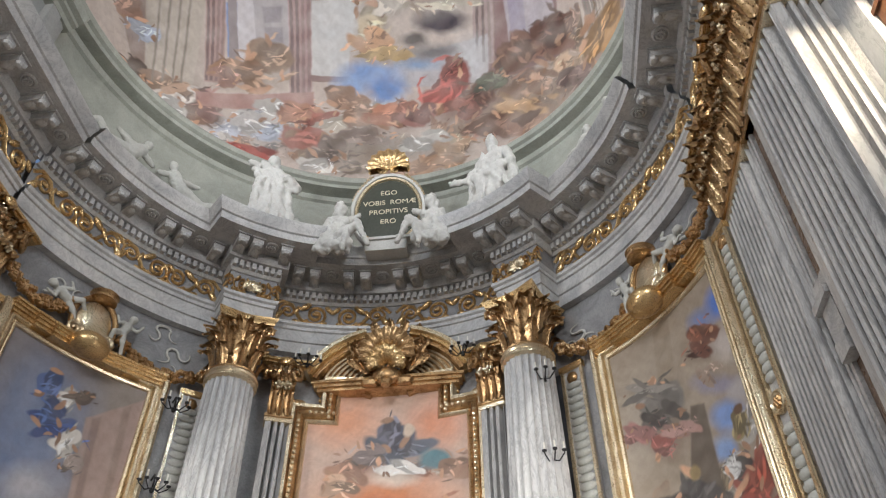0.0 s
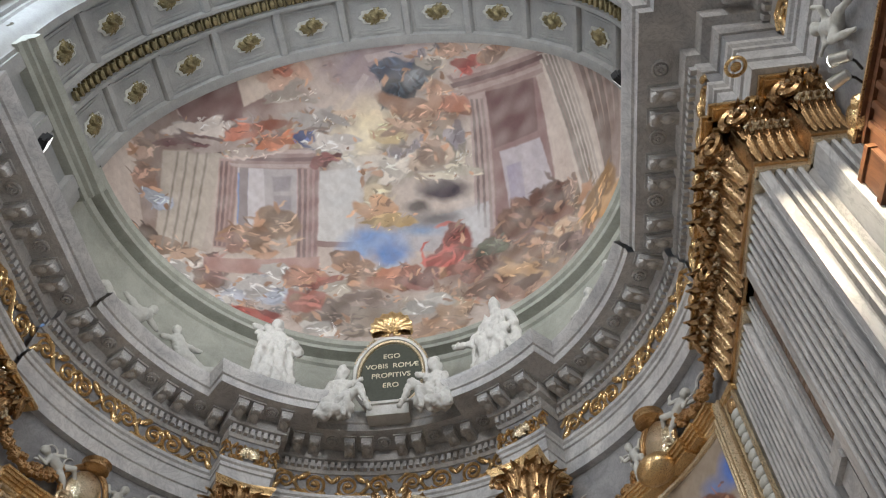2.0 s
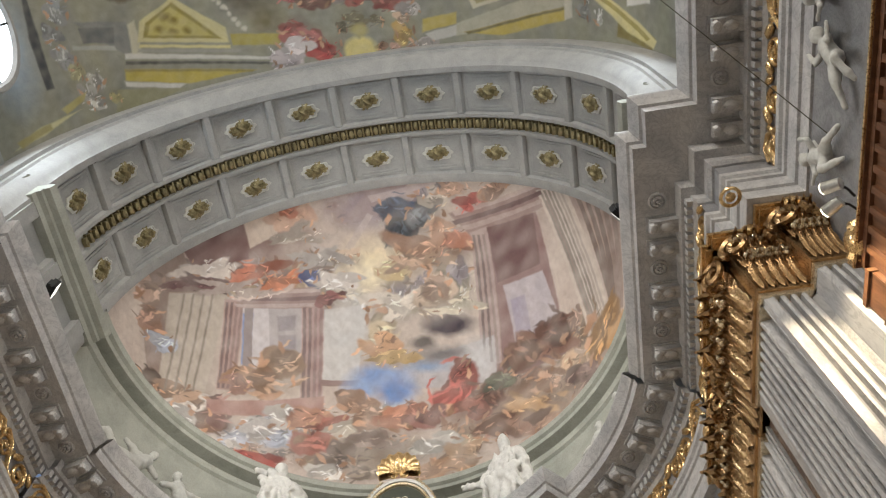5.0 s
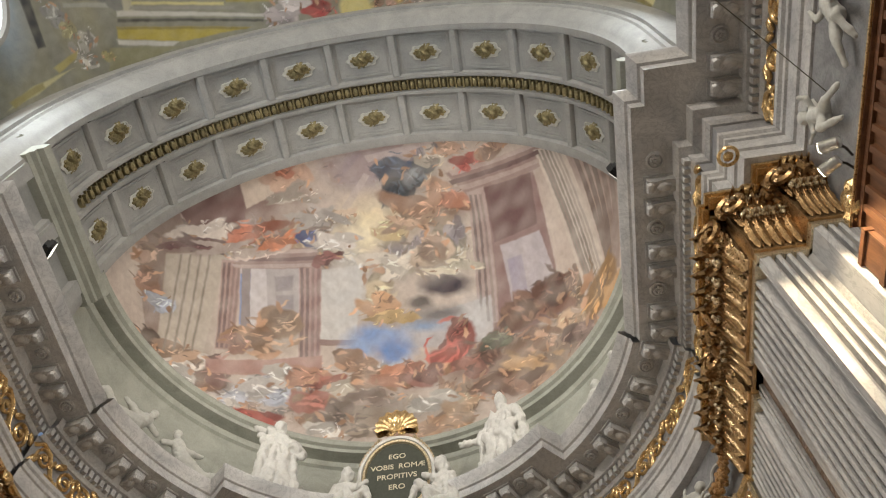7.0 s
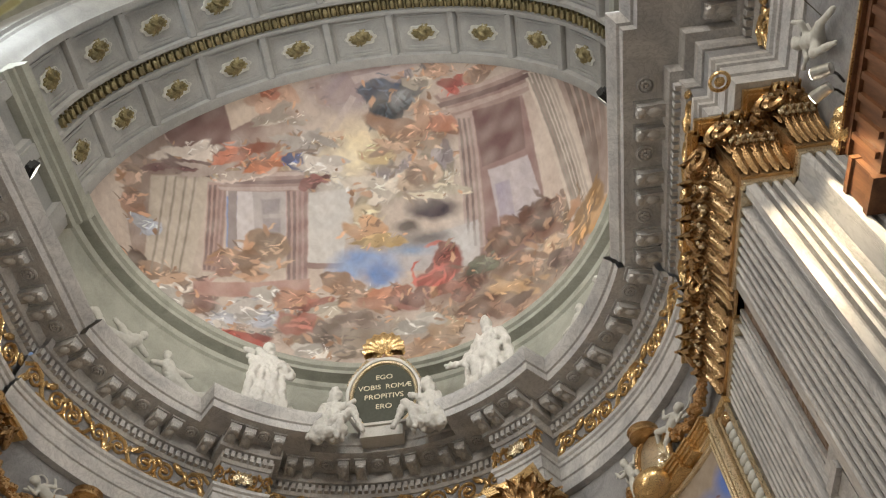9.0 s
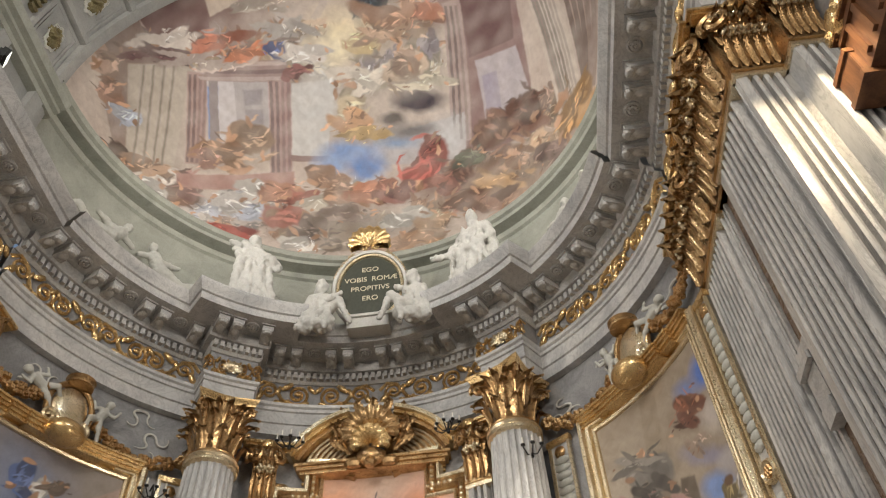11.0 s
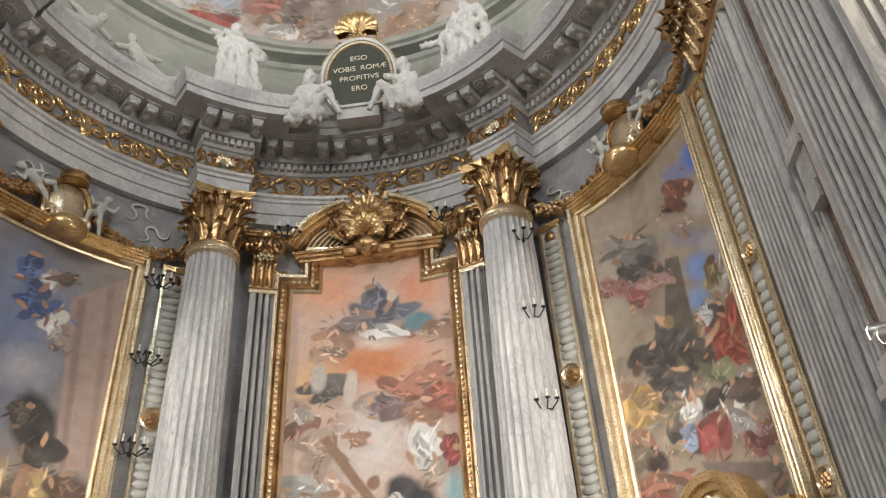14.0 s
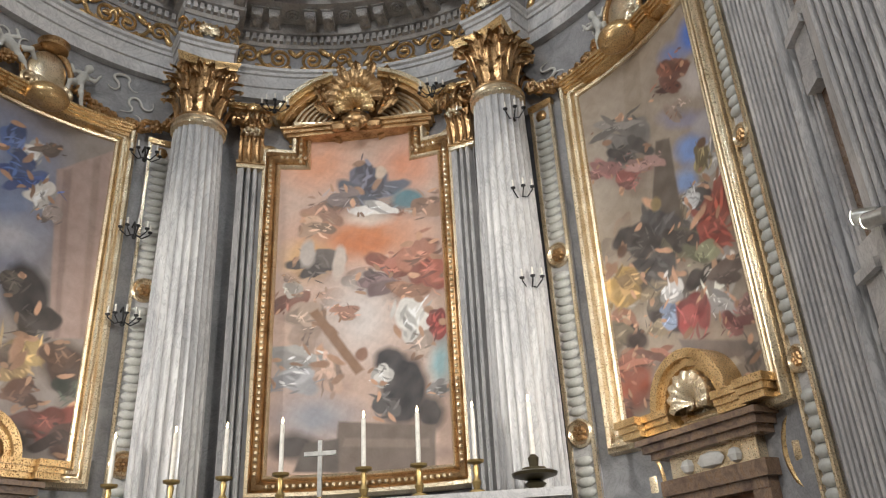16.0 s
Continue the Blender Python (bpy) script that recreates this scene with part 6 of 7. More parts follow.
figure("statue", mirrored(ANGEL), "white stucco angel leaning on the tablet", "statue", "angels beside the tablet", at_ring(6.16, 12.3, 16.25) @ Matrix.Diagonal((0.86, 0.86, 0.92, 1)), WHITE, 0.04)
for deg, flip, z in ((-66, 0, 17.55), (-51, 1, 17.5), (-20, 1, 17.3), (17, 0, 17.3), (50, 0, 17.5), (66, 1, 17.55)):
    figure("relief_figure", mirrored(RECLINE) if flip else RECLINE, "pale stucco reclining figure in relief on the attic", "relief", "reliefs on the attic", at_ring(7.41, deg, z) @ Matrix.Diagonal((0.85, 0.8, 0.85, 1)), RELIEF, 0.045, 0.03)

# ---- tablet with its inscription ----
tablet = thing("tablet", "dark green oval tablet with gilt letters, gilded frame and shell", "tablet", m=at_ring(6.36, 0.0, 18.2) @ Matrix.Rotation(radians(8), 4, "X") @ Matrix.Diagonal((1.1, 1.0, 1.04, 1)))
oval = [(sin(2 * pi * k / 48), cos(2 * pi * k / 48)) for k in range(48)]
part("field", Shape().grid([[(x * 0.86, y, z * 1.17) for x, z in oval] for y in (-0.02, 0.1)], True, True), TABLET, tablet)
for name, mat, w0, steps in (("inner_ring", GOLD_PALE, 0.0, ((0.84, -0.02), (0.86, -0.09), (0.92, -0.1), (0.94, -0.03))), ("outer_ring", WHITE, 0.0, ((0.94, -0.03), (0.95, -0.12), (1.03, -0.14), (1.08, -0.05), (1.08, 0.12)))):
    part(name, Shape().grid([[(x * r, y, z * (r + 0.31)) for x, z in oval] for r, y in steps], True), mat, tablet)
sh = part("shell", Shape().add(shell_shape(0.66, 9, 200, 0.42), pose(0, -0.06, 1.5, 0)), GOLD, tablet, "gilded scallop shell")
for sg in (-1, 1):
    g = Shape()
    for k in range(9):
        g.ball((sg * (0.5 + 0.5 * sin(k * 0.16)), -0.1, 1.25 - 0.1 * k), 0.075 - 0.003 * k, 6)
    part("drop_garland", g, GOLD_PALE, tablet)
for line, x, z in (("EGO", 0, 0.66), ("VOBIS", -0.40, 0.30), ("ROM\u00c6", 0.40, 0.30), ("PROPITIVS", 0, -0.04), ("ERO", 0, -0.40)):
    cu = bpy.data.curves.new("inscription", "FONT")
    cu.body, cu.size, cu.align_x, cu.align_y, cu.extrude = line, 0.235, "CENTER", "CENTER", 0.008
    tmp = bpy.data.objects.new("inscription", cu)
    me = bpy.data.meshes.new_from_object(tmp)
    bpy.data.objects.remove(tmp)
    me.materials.clear()
    me.materials.append(LETTER)
    part("inscription", me, None, tablet, "pale gilt capital letters", m=pose(x, -0.035, z, 90))
part("plinth", Shape().box(-0.55, 0.55, -0.35, 0.3, -1.62, -1.22).box(-0.65, 0.65, -0.42, 0.3, -1.28, -1.2), WHITE, tablet)

# ---- broken pediment over the altar painting ----
ped = thing("pediment", "gilded segmental pediment with a great shell and ribbed fans", "pediment", m=at_ring(7.96, 0, 0) @ Matrix.Diagonal((1.15, 1, 1, 1)))
CZ, RP = 12.44, 2.12


def arc_bar(a0, a1, r0, r1, y0, y1, n=14):
    return Shape().grid([[(r * sin(radians(a0 + (a1 - a0) * k / n)), y, CZ + r * cos(radians(a0 + (a1 - a0) * k / n))) for r, y in ((r0, y1), (r0, y0), (r1, y0), (r1, y1))] for k in range(n + 1)], True, True)


for sg in (-1, 1):
    for r0, r1, y0, mat in ((1.82, 1.92, -0.42, GOLD_OLD), (1.92, 2.02, -0.54, GOLD), (2.02, 2.14, -0.66, GOLD_PALE)):
        part("arc_moulding", arc_bar(sg * 15, sg * 68, r0, r1, y0, 0.1), mat, ped)
    part("tympanum", arc_bar(sg * 14, sg * 66, 0.5, 1.84, -0.12, 0.1), GOLD_OLD, ped)
    for k in range(10):
        c = (sg * (0.35 + 0.02 * k), 12.95)
        r = 0.42 + 0.115 * k
        pts = [(c[0] + sg * r * sin(radians(a)), -0.2 + 0.006 * k, c[1] + r * cos(radians(a))) for a in range(18, 95, 8)]
        pts = [p for p in pts if hypot(p[0], p[2] - CZ) < 1.86 and p[2] > 12.98]
        if len(pts) > 2:
            part("rib", Shape().tube(pts, 0.036, 6), GOLD_PALE, ped)
    part("end_scroll", Shape().add(scroll(0.34, 0.06, 30, 1.7), Matrix.Translation((sg * 2.2, -0.2, 12.3)) @ Matrix.Diagonal((sg, 1, 1, 1))), GOLD_PALE, ped)
    lf = Shape()
    for k in range(10):
        lf.add(leaf(0.36, 0.10, 0.2), Matrix.Translation((sg * (0.5 + 0.1 * (k % 3)), -0.42 - 0.04 * (k % 2), 13.2 + 0.09 * k)) @ Matrix.Rotation(sg * (0.5 + 0.16 * (k % 5)), 4, "Y"))
    part("foliage", lf, GOLD_OLD, ped, sharp=60)
base = Shape()
for z0, z1, d in ((12.72, 12.82, 0.0), (12.82, 12.92, 0.07), (12.92, 13.0, 0.13)):
    base.box(-1.66 - d, 1.66 + d, -0.34 - d, 0.1, z0, z1)
part("base_moulding", base, GOLD_OLD, ped)
part("upper_shell", Shape().add(shell_shape(0.74, 11, 210, 0.5), pose(0, -0.38, 13.68, 22)), GOLD_OLD, ped, "gilded scallop shell")
part("lower_shell", Shape().add(shell_shape(0.5, 9, 220, 0.6), pose(0, -0.58, 13.26, 22)), GOLD, ped, "gilded scallop shell")
part("clasp", Shape().ball((0, -0.5, 12.98), 0.27, 10, (1.3, 0.8, 1)).ball((-0.4, -0.42, 12.86), 0.2, 8, (1.2, 0.7, 0.8)).ball((0.4, -0.42, 12.86), 0.2, 8, (1.2, 0.7, 0.8)).ball((0, -0.6, 12.72), 0.16, 8), GOLD_OLD, ped)
crest = Shape()
for k in range(7):
    a = radians(-60 + 20 * k)
    crest.add(leaf(0.36, 0.11, 0.16), Matrix.Translation((0.85 * sin(a), -0.45, 13.72 + 0.8 * cos(a))) @ Matrix.Rotation(a, 4, "Y"))
part("crest", crest, GOLD_OLD, ped, sharp=60)

# ---- shields with cherubs over the wall paintings, garlands ----
def shield(deg):
    th = thing("shield", "gilded oval shield under a crown, over a gilt globe", "shield", "shields over the wall paintings", m=at_ring(7.96, deg, -0.28))
    part("plate", Shape().ball((0, -0.12, 13.08), 1, 18, (0.46, 0.13, 0.6)), GOLD_PALE, th)
    rim = [(0.56 * sin(2 * pi * k / 30), -0.14, 13.08 + 0.70 * cos(2 * pi * k / 30)) for k in range(31)]
    part("rim", Shape().tube(rim, 0.075, 8), GOLD_OLD, th)
    part("crown", Shape().lathe([(0.30, 13.68), (0.34, 13.70), (0.34, 13.77), (0.30, 13.79), (0.36, 13.88), (0.27, 13.87), (0.2, 13.8)], 20, pose(0, -0.2, 0)), GOLD_OLD, th)
    for sg in (-1, 1):
        part("scroll", Shape().add(scroll(0.22, 0.06), Matrix.Translation((sg * 0.42, -0.25, 12.62)) @ Matrix.Diagonal((sg, 1, 1, 1))), GOLD_PALE, th)
    part("globe", Shape().ball((0, -0.42, 12.28), 0.42, 18, (1.15, 0.9, 0.72)), GOLD, th)
    return th


def garland(d0, d1, z0, z1, sag):
    s, rng = Shape(), random.Random(int(d0 * 10))
    for k in range(46):
        t = k / 45
        z = z0 - 0.2 + (z1 - z0) * t - sag * 4 * t * (1 - t)
        for q in range(3):
            p = on_ring(7.94 - rng.random() * 0.12, d0 + (d1 - d0) * t + rng.uniform(-0.5, 0.5), z + rng.uniform(-0.14, 0.14))
            s.ball(p, 0.055 + 0.045 * rng.random(), 6)
    return solid("garland", s, GOLD_OLD, "gilded garland of fruit and flowers on the wall", "garland", "garlands on the apse wall")


def ribbon(deg, z, seed):
    rng = random.Random(seed)
    a, q, pts = rng.uniform(0, 6), Vector((0, 0, 0)), []
    turn = rng.choice((-1, 1))
    for k in range(34):
        a += turn * (0.16 + 0.30 * sin(k * 0.33 + seed) ** 2)
        if k % 13 == 12:
            turn = -turn
        q = q + Vector((cos(a), 0, sin(a) * 0.8)) * 0.055
        pts.append(on_ring(8.10, deg, z) + Matrix.Rotation(-radians(deg), 3, "Z") @ q)
    return solid("ribbon", Shape().tube(pts, 0.024, 5, lambda t: 0.5 + sin(pi * t)), WHITE, "white stucco ribbon curling on the slate wall", "ribbon", "ribbons on the apse wall")


for sg in (-1, 1):
    shield(sg * 57.6)
    garland(sg * 52.5, sg * 34.5, 13.0, 12.95, 0.45)
    garland(sg * 62.0, sg * 76.0, 13.2, 13.3, 0.45)
    figure("cherub", CHERUB if sg < 0 else mirrored(CHERUB), "white stucco cherub beside the shield", "statue", "cherubs beside the shields", at_ring(7.86, sg * 52.8, 12.72) @ Matrix.Rotation(-sg * 0.35, 4, "Y") @ Matrix.Diagonal((0.82, 0.8, 0.82, 1)), RELIEF, 0.03, 0.015)
    figure("cherub", mirrored(CHERUB) if sg < 0 else CHERUB, "white stucco cherub beside the shield", "statue", "cherubs beside the shields", at_ring(7.86, sg * 61.6, 12.95) @ Matrix.Rotation(sg * 1.2, 4, "Y") @ Matrix.Diagonal((0.82, 0.8, 0.82, 1)), RELIEF, 0.03, 0.015)
    for k, (d, z) in enumerate(((47, 13.45), (42, 12.75), (39, 13.3), (66, 13.5), (69, 12.6), (48, 12.45))):
        ribbon(sg * d, z, k + (7 if sg > 0 else 0))

# ---- gilt arch with a shell below each wall painting, door surround ----
def low_arch(deg):
    th = thing("arched_crest", "gilded arch with a shell breaking the painting's frame", "ornament", "gilded arches below the wall paintings", m=at_ring(8.11, deg, 0))
    for r0, r1, y in ((0.52, 0.62, -0.36), (0.62, 0.76, -0.46), (0.76, 0.92, -0.56)):
        n = 18
        part("arch_moulding", Shape().grid([[(r * cos(pi * k / n), yy, 4.06 + r * sin(pi * k / n)) for r, yy in ((r0, 0.1), (r0, y), (r1, y), (r1, 0.1))] for k in range(n + 1)], True, True), GOLD, th)
    for sg in (-1, 1):
        for k, (x0, x1, y) in enumerate(((0.55, 1.35, -0.46), (1.2, 1.7, -0.62))):
            s = Shape()
            for z0, z1, d in ((3.72, 3.84, 0.0), (3.84, 3.95, 0.05), (3.95, 4.08, 0.1)):
                s.box(*sorted((sg * x0, sg * (x1 + d))), y - d, 0.1, z0, z1)
            part("arm_moulding", s, GOLD, th)
    part("shell", Shape().add(shell_shape(0.52, 9, 220, 0.5), pose(0, -0.3, 4.05)), GOLD_PALE, th, "gilt scallop shell")
    return th


def doorway(deg):
    th = thing("doorway", "brown breccia marble door surround with gilt panels", "doorway", "doorways below the wall paintings", m=at_ring(8.11, deg, 0))
    for z0, z1, d in ((3.30, 3.42, 0.0), (3.42, 3.56, 0.1), (3.56, 3.66, 0.18)):
        part("cornice", Shape().box(-1.25 - d, 1.25 + d, -0.42 - d, 0.1, z0, z1), BRECCIA, th)
    part("frieze_panel", Shape().box(-1.0, 1.0, -0.22, 0.1, 2.92, 3.3), GOLD_PALE, th)
    part("relief", Shape().ball((0, -0.25, 3.1), 0.2, 8, (1.6, 0.5, 0.7)).ball((-0.55, -0.24, 3.08), 0.13, 8).ball((0.55, -0.24, 3.08), 0.13, 8), WHITE, th)
    for z0, z1, x, y in ((2.66, 2.92, 1.2, -0.34), (2.5, 2.66, 1.1, -0.26)):
        part("lintel", Shape().box(-x, x, y, 0.1, z0, z1), BRECCIA, th)
    for sg in (-1, 1):
        part("jamb", Shape().box(*sorted((sg * 0.75, sg * 1.1)), -0.24, 0.1, 0, 2.5), BRECCIA, th)
        ov = part("oval_relief", Shape().ball((sg * 1.78, 0.0, 2.95), 1, 14, (0.36, 0.14, 0.55)), GOLD_PALE, th, "gilt oval relief")
        part("rim", Shape().tube([(sg * 1.78 + 0.4 * sin(2 * pi * k / 24), -0.06, 2.95 + 0.6 * cos(2 * pi * k / 24)) for k in range(25)], 0.05, 6), GOLD, ov)
    part("door_leaf", Shape().box(-0.75, 0.75, -0.02, 0.1, 0, 2.5), WOOD, th)
    return th


for sg in (-1, 1):
    low_arch(sg * 58.0)
    doorway(sg * 58.0)

# ---- high altar with its candles ----
altar = thing("altar", "marble high altar with a long candle shelf", "altar", m=pose(-0.15, 5.0, 0))
part("mensa", Shape().box(-2.6, 2.6, -0.6, 0.5, 0, 1.05), BRECCIA, altar)
part("shelf", Shape().box(-4.5, 4.4, -0.25, 0.3, 0, 2.75).box(-4.6, 4.5, -0.32, 0.35, 2.75, 2.9), MARBLE, altar)


def candle_stick(x, y, z0, z1, z2):
    th = thing("candlestick", "brass candlestick with a tall lit white candle", "candlestick", "candlesticks on the altar", m=pose(x, y, 0))
    h = z1 - z0
    part("stem", Shape().lathe([(0.16, z0), (0.14, z0 + 0.06), (0.05, z0 + 0.15 * h), (0.09, z0 + 0.35 * h), (0.04, z0 + 0.5 * h), (0.06, z0 + 0.75 * h), (0.04, z0 + 0.86 * h), (0.15, z0 + 0.92 * h), (0.16, z1), (0.05, z1 + 0.01)], 16), BRASS, th)
    c = part("candle", Shape().lathe([(0.045, z1), (0.042, z2 - 0.02), (0.03, z2)], 12), WAX, th)
    part("flame", Shape().lathe([(0.006, z2 + 0.005), (0.026, z2 + 0.04), (0.02, z2 + 0.08), (0.004, z2 + 0.13)], 8), FLAME, c)
    return th


for x, z2 in ((-4.22, 4.36), (-3.01, 4.4), (-2.0, 4.4), (-0.92, 4.42), (0.64, 4.42), (1.66, 4.45), (2.7, 4.46)):
    candle_stick(x, 5.0, 2.9, 3.5, z2)
big = thing("large_candlestick", "dark bronze candlestick with a broad dish and a candle", "candlestick", m=pose(3.75, 5.0, -0.13))
part("stem", Shape().lathe([(0.3, 2.9), (0.28, 2.95), (0.1, 3.0), (0.14, 3.08), (0.2, 3.14), (0.12, 3.2), (0.40, 3.28), (0.42, 3.33), (0.36, 3.36), (0.25, 3.35), (0.22, 3.42), (0.08, 3.44), (0.1, 3.6), (0.05, 3.66)], 24), BRONZE, big)
part("candle", Shape().lathe([(0.05, 3.66), (0.045, 4.62), (0.03, 4.64)], 12), WAX, big)
part("flame", Shape().lathe([(0.006, 4.645), (0.026, 4.68), (0.02, 4.72), (0.004, 4.77)], 8), FLAME, big)
cross = thing("altar_cross", "silvered altar cross on the candle shelf", "cross", m=pose(-0.18, 5.0, -0.07))
part("upright", Shape().box(-0.04, 0.04, -0.03, 0.03, 2.95, 4.12), SILVER, cross)
part("arm", Shape().box(-0.3, 0.3, -0.034, 0.034, 3.84, 3.92), SILVER, cross)
part("foot", Shape().lathe([(0.2, 2.9), (0.18, 2.94), (0.06, 3.0), (0.05, 3.1)], 16), BRASS, cross)

# ---- iron sconces with small candles ----
def sconce(m):
    th = thing("sconce", "small dark iron sconce with white candles", "sconce", "sconces on the apse wall", m=m)
    part("stem", Shape().tube([(0, 0.25, 0.3), (0, 0.0, 0.32), (0, -0.12, 0.1), (0, -0.12, -0.1)], 0.022, 6).ball((0, -0.12, -0.12), 0.06, 8), IRON, th)
    for k in range(5):
        a = pi * (0.05 + 0.9 * k / 4)
        x, y = 0.34 * cos(a), -0.12 - 0.3 * sin(a)
        arm = part("arm", Shape().tube([(0, -0.12, -0.05), (x * 0.5, -0.12 + (y + 0.12) * 0.5, -0.14), (x, y, -0.02), (x, y, 0.04)], 0.016, 5).lathe([(0.05, 0.03), (0.055, 0.06), (0.02, 0.06)], 8, pose(x, y, 0)), IRON, th)
        part("candle", Shape().lathe([(0.022, 0.06), (0.02, 0.24)], 8, pose(x, y, 0)), WAX, arm)
    return th


for z in (11.35, 9.25, 7.1):
    sconce(at_ring(7.91, -39.4, z + 0.15))
    sconce(at_ring(7.2, 35.0, z + 0.1))
for sg in (-1, 1):
    sconce(at_ring(7.46, sg * 16.5, 13.3))

# ---- floodlights, spotlights ----
def floodlight(m, label="black floodlight standing on the cornice", group="floodlights on the cornice"):
    th = thing("floodlight", label, "floodlight", group, m=m)
    part("housing", Shape().box(-0.2, 0.2, -0.1, 0.06, 0.08, 0.38).box(-0.16, 0.16, 0.06, 0.12, 0.12, 0.34), IRON, th)
    part("lens", Shape().box(-0.17, 0.17, -0.112, -0.1, 0.11, 0.35), LAMPGLASS, th)
    part("bracket", Shape().box(-0.23, -0.2, -0.03, 0.03, 0.0, 0.25).box(0.2, 0.23, -0.03, 0.03, 0.0, 0.25).box(-0.23, 0.23, -0.03, 0.03, -0.02, 0.0), IRON, th)
    return th


LAMPGLASS = plain("lamp_lens", (0.95, 0.92, 0.85), 0.2, 0, 2.0)
floodlight(pose(-6.6, -2.67, 16.99, 0, 0, 135))
floodlight(pose(6.6, -2.58, 16.99, 0, 0, -135))


def spotlight(m, label, glow):
    th = thing("spotlight", label, "spotlight", "spotlights on the choir wall", m=m)
    part("barrel", Shape().lathe([(0.06, -0.16), (0.09, -0.14), (0.10, 0.12), (0.085, 0.14)], 16), SILVER, th)
    part("lens", Shape().lathe([(0.085, 0.142), (0.07, 0.15), (0.02, 0.152)], 16), glow, th, "glowing lens")
    part("arm", Shape().tube([(0, 0, -0.1), (0.12, 0.02, -0.18), (0.28, 0.02, -0.2)], 0.02, 6), IRON, th)
    return th


GLOW = plain("lit_lens", (1.0, 0.94, 0.82), 0.3, 0, 20.0)
for eye, tgt in (((7.7, -1.05, 4.88), (-1.5, 8, 8)), ((7.7, -1.25, 4.75), (3, 8, 6)), ((8.6, -4.9, 11.62), (-3, 3, 22)), ((8.6, -4.6, 11.55), (-2, 6, 15))):
    spotlight(look(eye, tgt) @ pose(0, 0, 0, 180), "white spotlight on the choir wall", GLOW)

# ---- organ case, stucco figures and wall relief beside it ----
organ = thing("organ_case", "brown walnut organ case with lattice and gilt lines", "organ", m=pose(0.34, 0.2, 0.1))
part("gallery", Shape().box(8.56, 9.35, -12, -4.06, 10.12, 11.0), WOOD, organ)
part("cornice", Shape().box(8.44, 9.35, -12, -3.98, 11.0, 11.1).box(8.5, 9.35, -12, -4.02, 10.9, 11.0), WOOD, organ)
part("end_block", Shape().box(8.46, 9.35, -4.1, -3.56, 10.05, 10.72).box(8.42, 9.35, -4.12, -3.54, 10.62, 10.72).box(8.42, 9.35, -4.12, -3.54, 10.0, 10.12), WOOD, organ)
for k in range(24):
    y = -4.3 - 0.3 * k
    part("slat", Shape().box(8.5, 8.56, y - 0.1, y, 10.2, 10.88), WOOD, organ)
part("gilt_line", Shape().box(8.41, 8.46, -12, -3.97, 11.02, 11.06), GOLD, organ)
part("ornament", Shape().ball((8.5, -4.3, 11.2), 0.2, 10, (0.7, 1.2, 1.2)).ball((8.48, -4.1, 11.12), 0.13, 8).ball((8.48, -4.55, 11.18), 0.13, 8), GOLD, organ)
SIDE = Matrix.Rotation(-pi / 2, 4, "Z")
for y, z, k in ((-6.3, 12.7, 0), (-4.9, 12.9, 1), (-7.6, 13.0, 1)):
    figure("cherub", CHERUB if k else mirrored(CHERUB), "white stucco cherub on the choir wall", "statue", "cherubs on the choir wall", Matrix.Translation((9.2, y, z)) @ SIDE @ Matrix.Rotation(0.4 - 0.8 * k, 4, "Y") @ Matrix.Diagonal((1.0, 0.9, 1.05, 1)), RELIEF, 0.035, 0.02)
ring = thing("ceiling_rosette", "gilded ring under the entablature", "rosette", m=pose(7.95, -3.95, 13.97))
part("ring", Shape().tube([(0.17 * cos(2 * pi * k / 24), 0.17 * sin(2 * pi * k / 24), 0) for k in range(25)], 0.035, 6), GOLD, ring)
part("flower", Shape().ball((0, 0, -0.01), 0.1, 8, (1, 1, 0.5)), GOLD, ring)
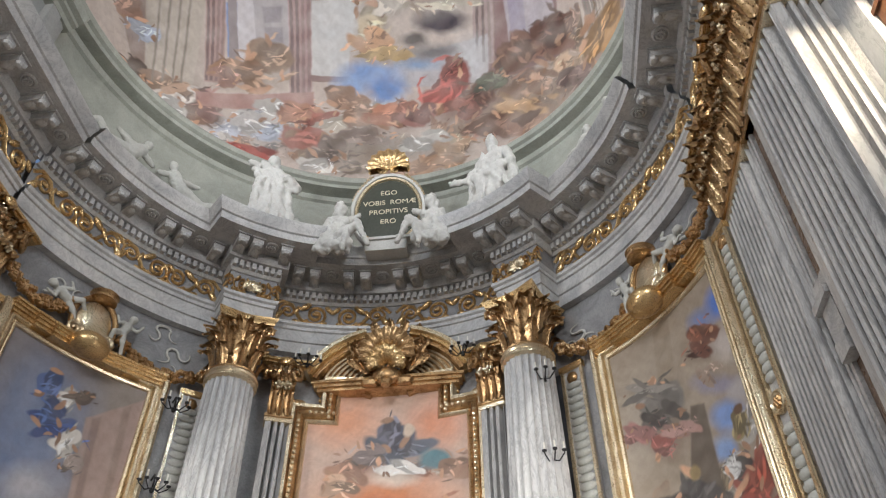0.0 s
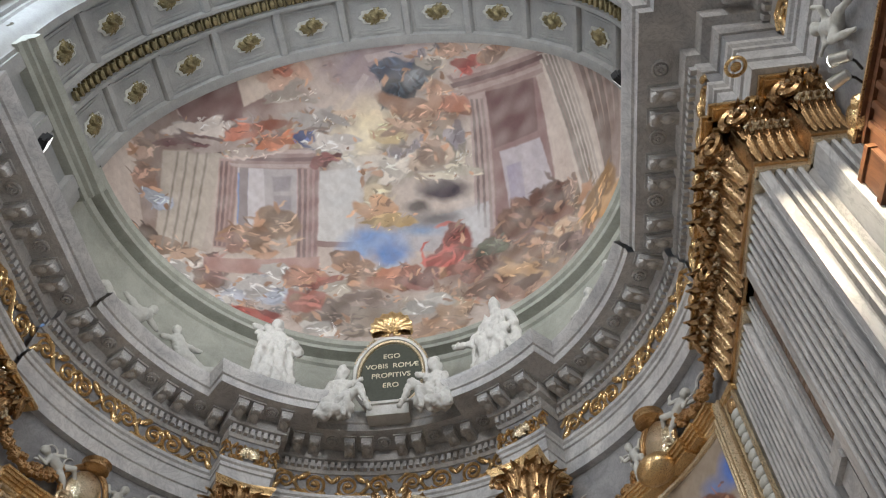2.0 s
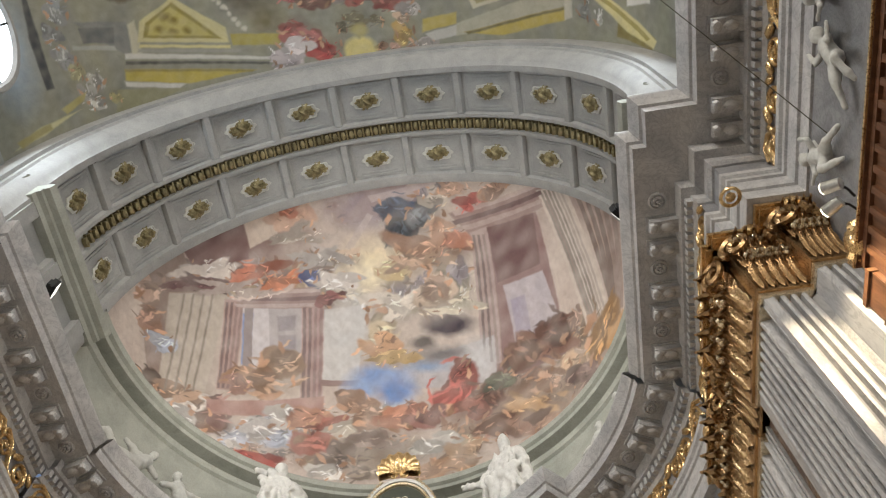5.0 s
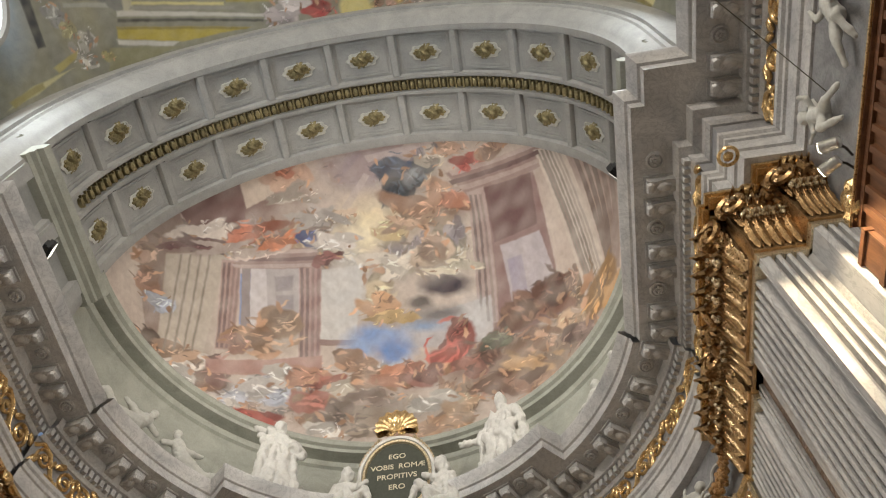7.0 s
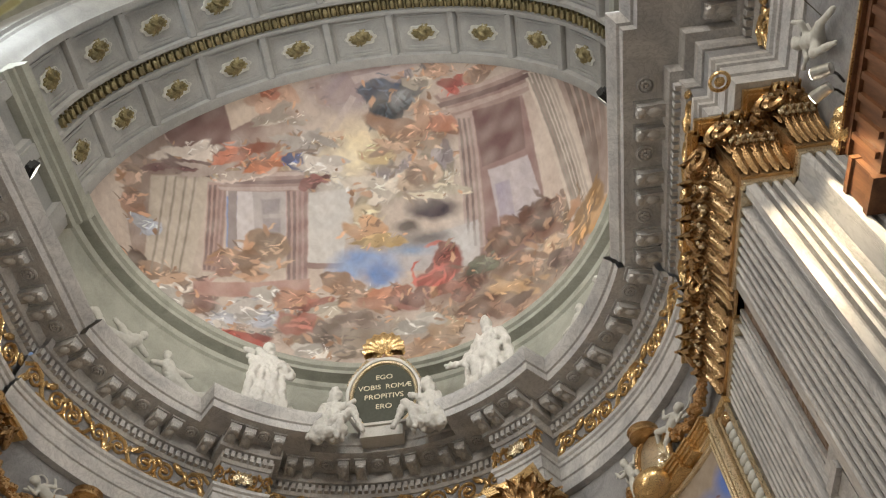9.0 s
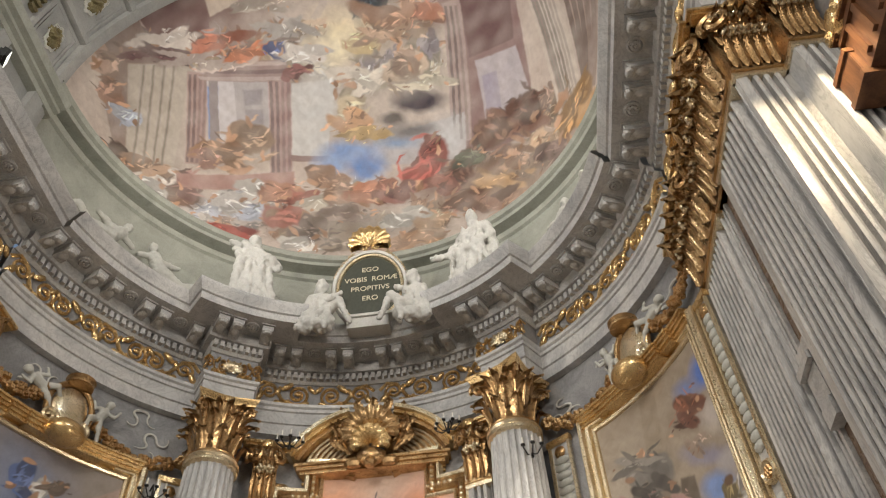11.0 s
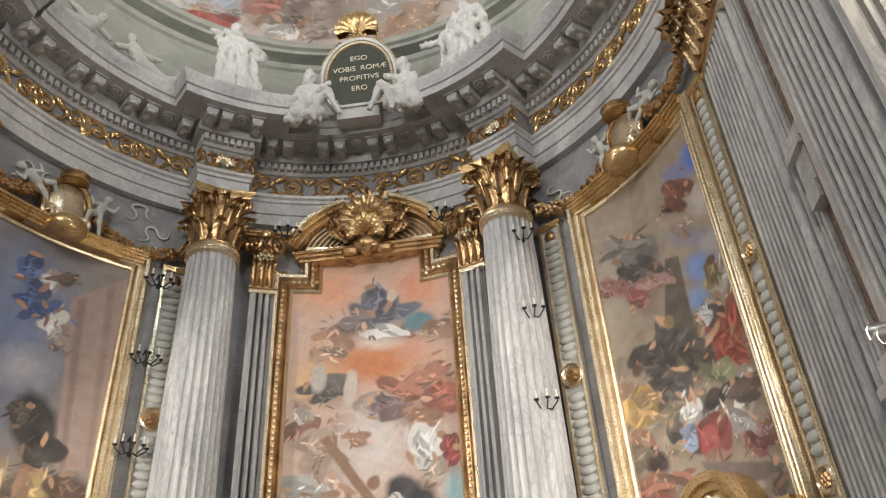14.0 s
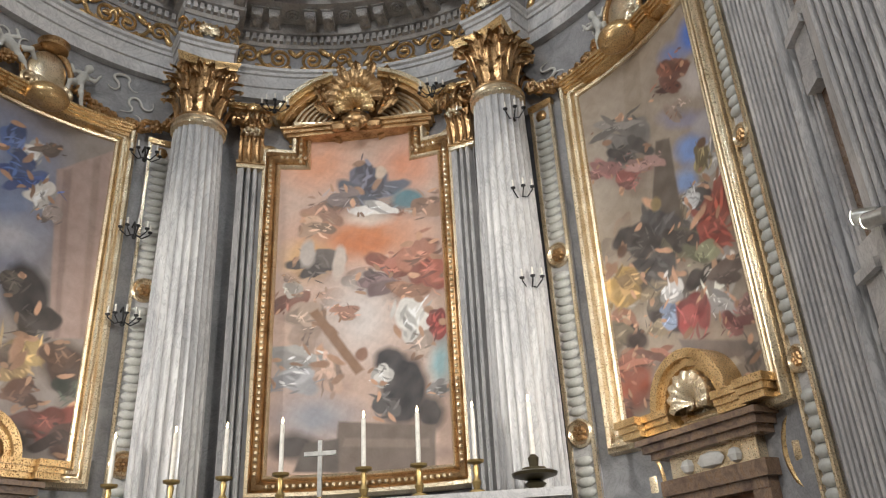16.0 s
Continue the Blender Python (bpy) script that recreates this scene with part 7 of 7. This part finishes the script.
for side in (-1, 1):
    panel = thing("wall_relief", "marble relief panel between the pilasters", "wall panel", "relief panels on the choir walls", m=Matrix.Translation((side * 8.08, -0.36, 0)) @ (EAST if side > 0 else WEST))
    part("field", Shape().box(-0.38, 0.38, -0.02, 0.06, 1.0, 13.8), BRECCIA, panel)
    for x in (-0.38, -0.24, 0.16, 0.3):
        part("moulding", Shape().box(x, x + 0.08, -0.09, 0.05, 1.0, 13.8), MARBLE, panel)
    for z in (4.4, 8.1):
        part("bracket", Shape().box(-0.3, 0.3, -0.25, 0.05, z, z + 0.14).box(-0.24, 0.24, -0.16, 0.05, z - 0.6, z).box(-0.2, 0.2, -0.2, 0.05, z - 0.9, z - 0.6).box(-0.33, 0.33, -0.12, 0.05, z + 0.14, z + 0.5), MARBLE, panel)
    flat_capital(panel, 0.62, 12.25, 13.98, Matrix.Translation((0, -0.1, 0)), 3)

# thin cable hanging across the cornice
cable_pts = [Vector((7.32, -7.28, 16.30)).lerp(Vector((9.50, -4.91, 13.20)), k / 12) for k in range(13)]
for k, q in enumerate(cable_pts):
    q.z -= 0.012 * k * (12 - k) / 6
solid("cable", Shape().tube(cable_pts, 0.009, 5), BRONZE, "thin black cable slung from the cornice to the wall", "cable")

# ---- lunette windows in the vault ----
PANE = plain("daylit_glass", (0.80, 0.90, 1.0), 0.2, 0, 3.0)
for side in (-1, 1):
    win = thing("window_1" if side < 0 else "window_2", "arched clerestory window with daylight behind it", "window", kind="structure", m=pose(side * 8.55, -8.2, 21.0))
    arcp = [(-1.5, 0.0)] + [(-1.5 * cos(pi * k / 16), 0.6 + 1.5 * sin(pi * k / 16)) for k in range(17)] + [(1.5, 0.0)]
    part("pane", Shape().grid([[(x, y, z) for y, z in arcp] for x in (-0.02, 0.02)], True, True), PANE, win)
    part("window_frame", Shape().tube([(0, y, z) for y, z in arcp + arcp[:1]], 0.14, 6), STUCCO, win)
    part("bars", Shape().box(-0.04, 0.04, -0.03, 0.03, 0, 2.05).box(-0.04, 0.04, -1.45, 1.45, 0.6, 0.66), IRON, win)
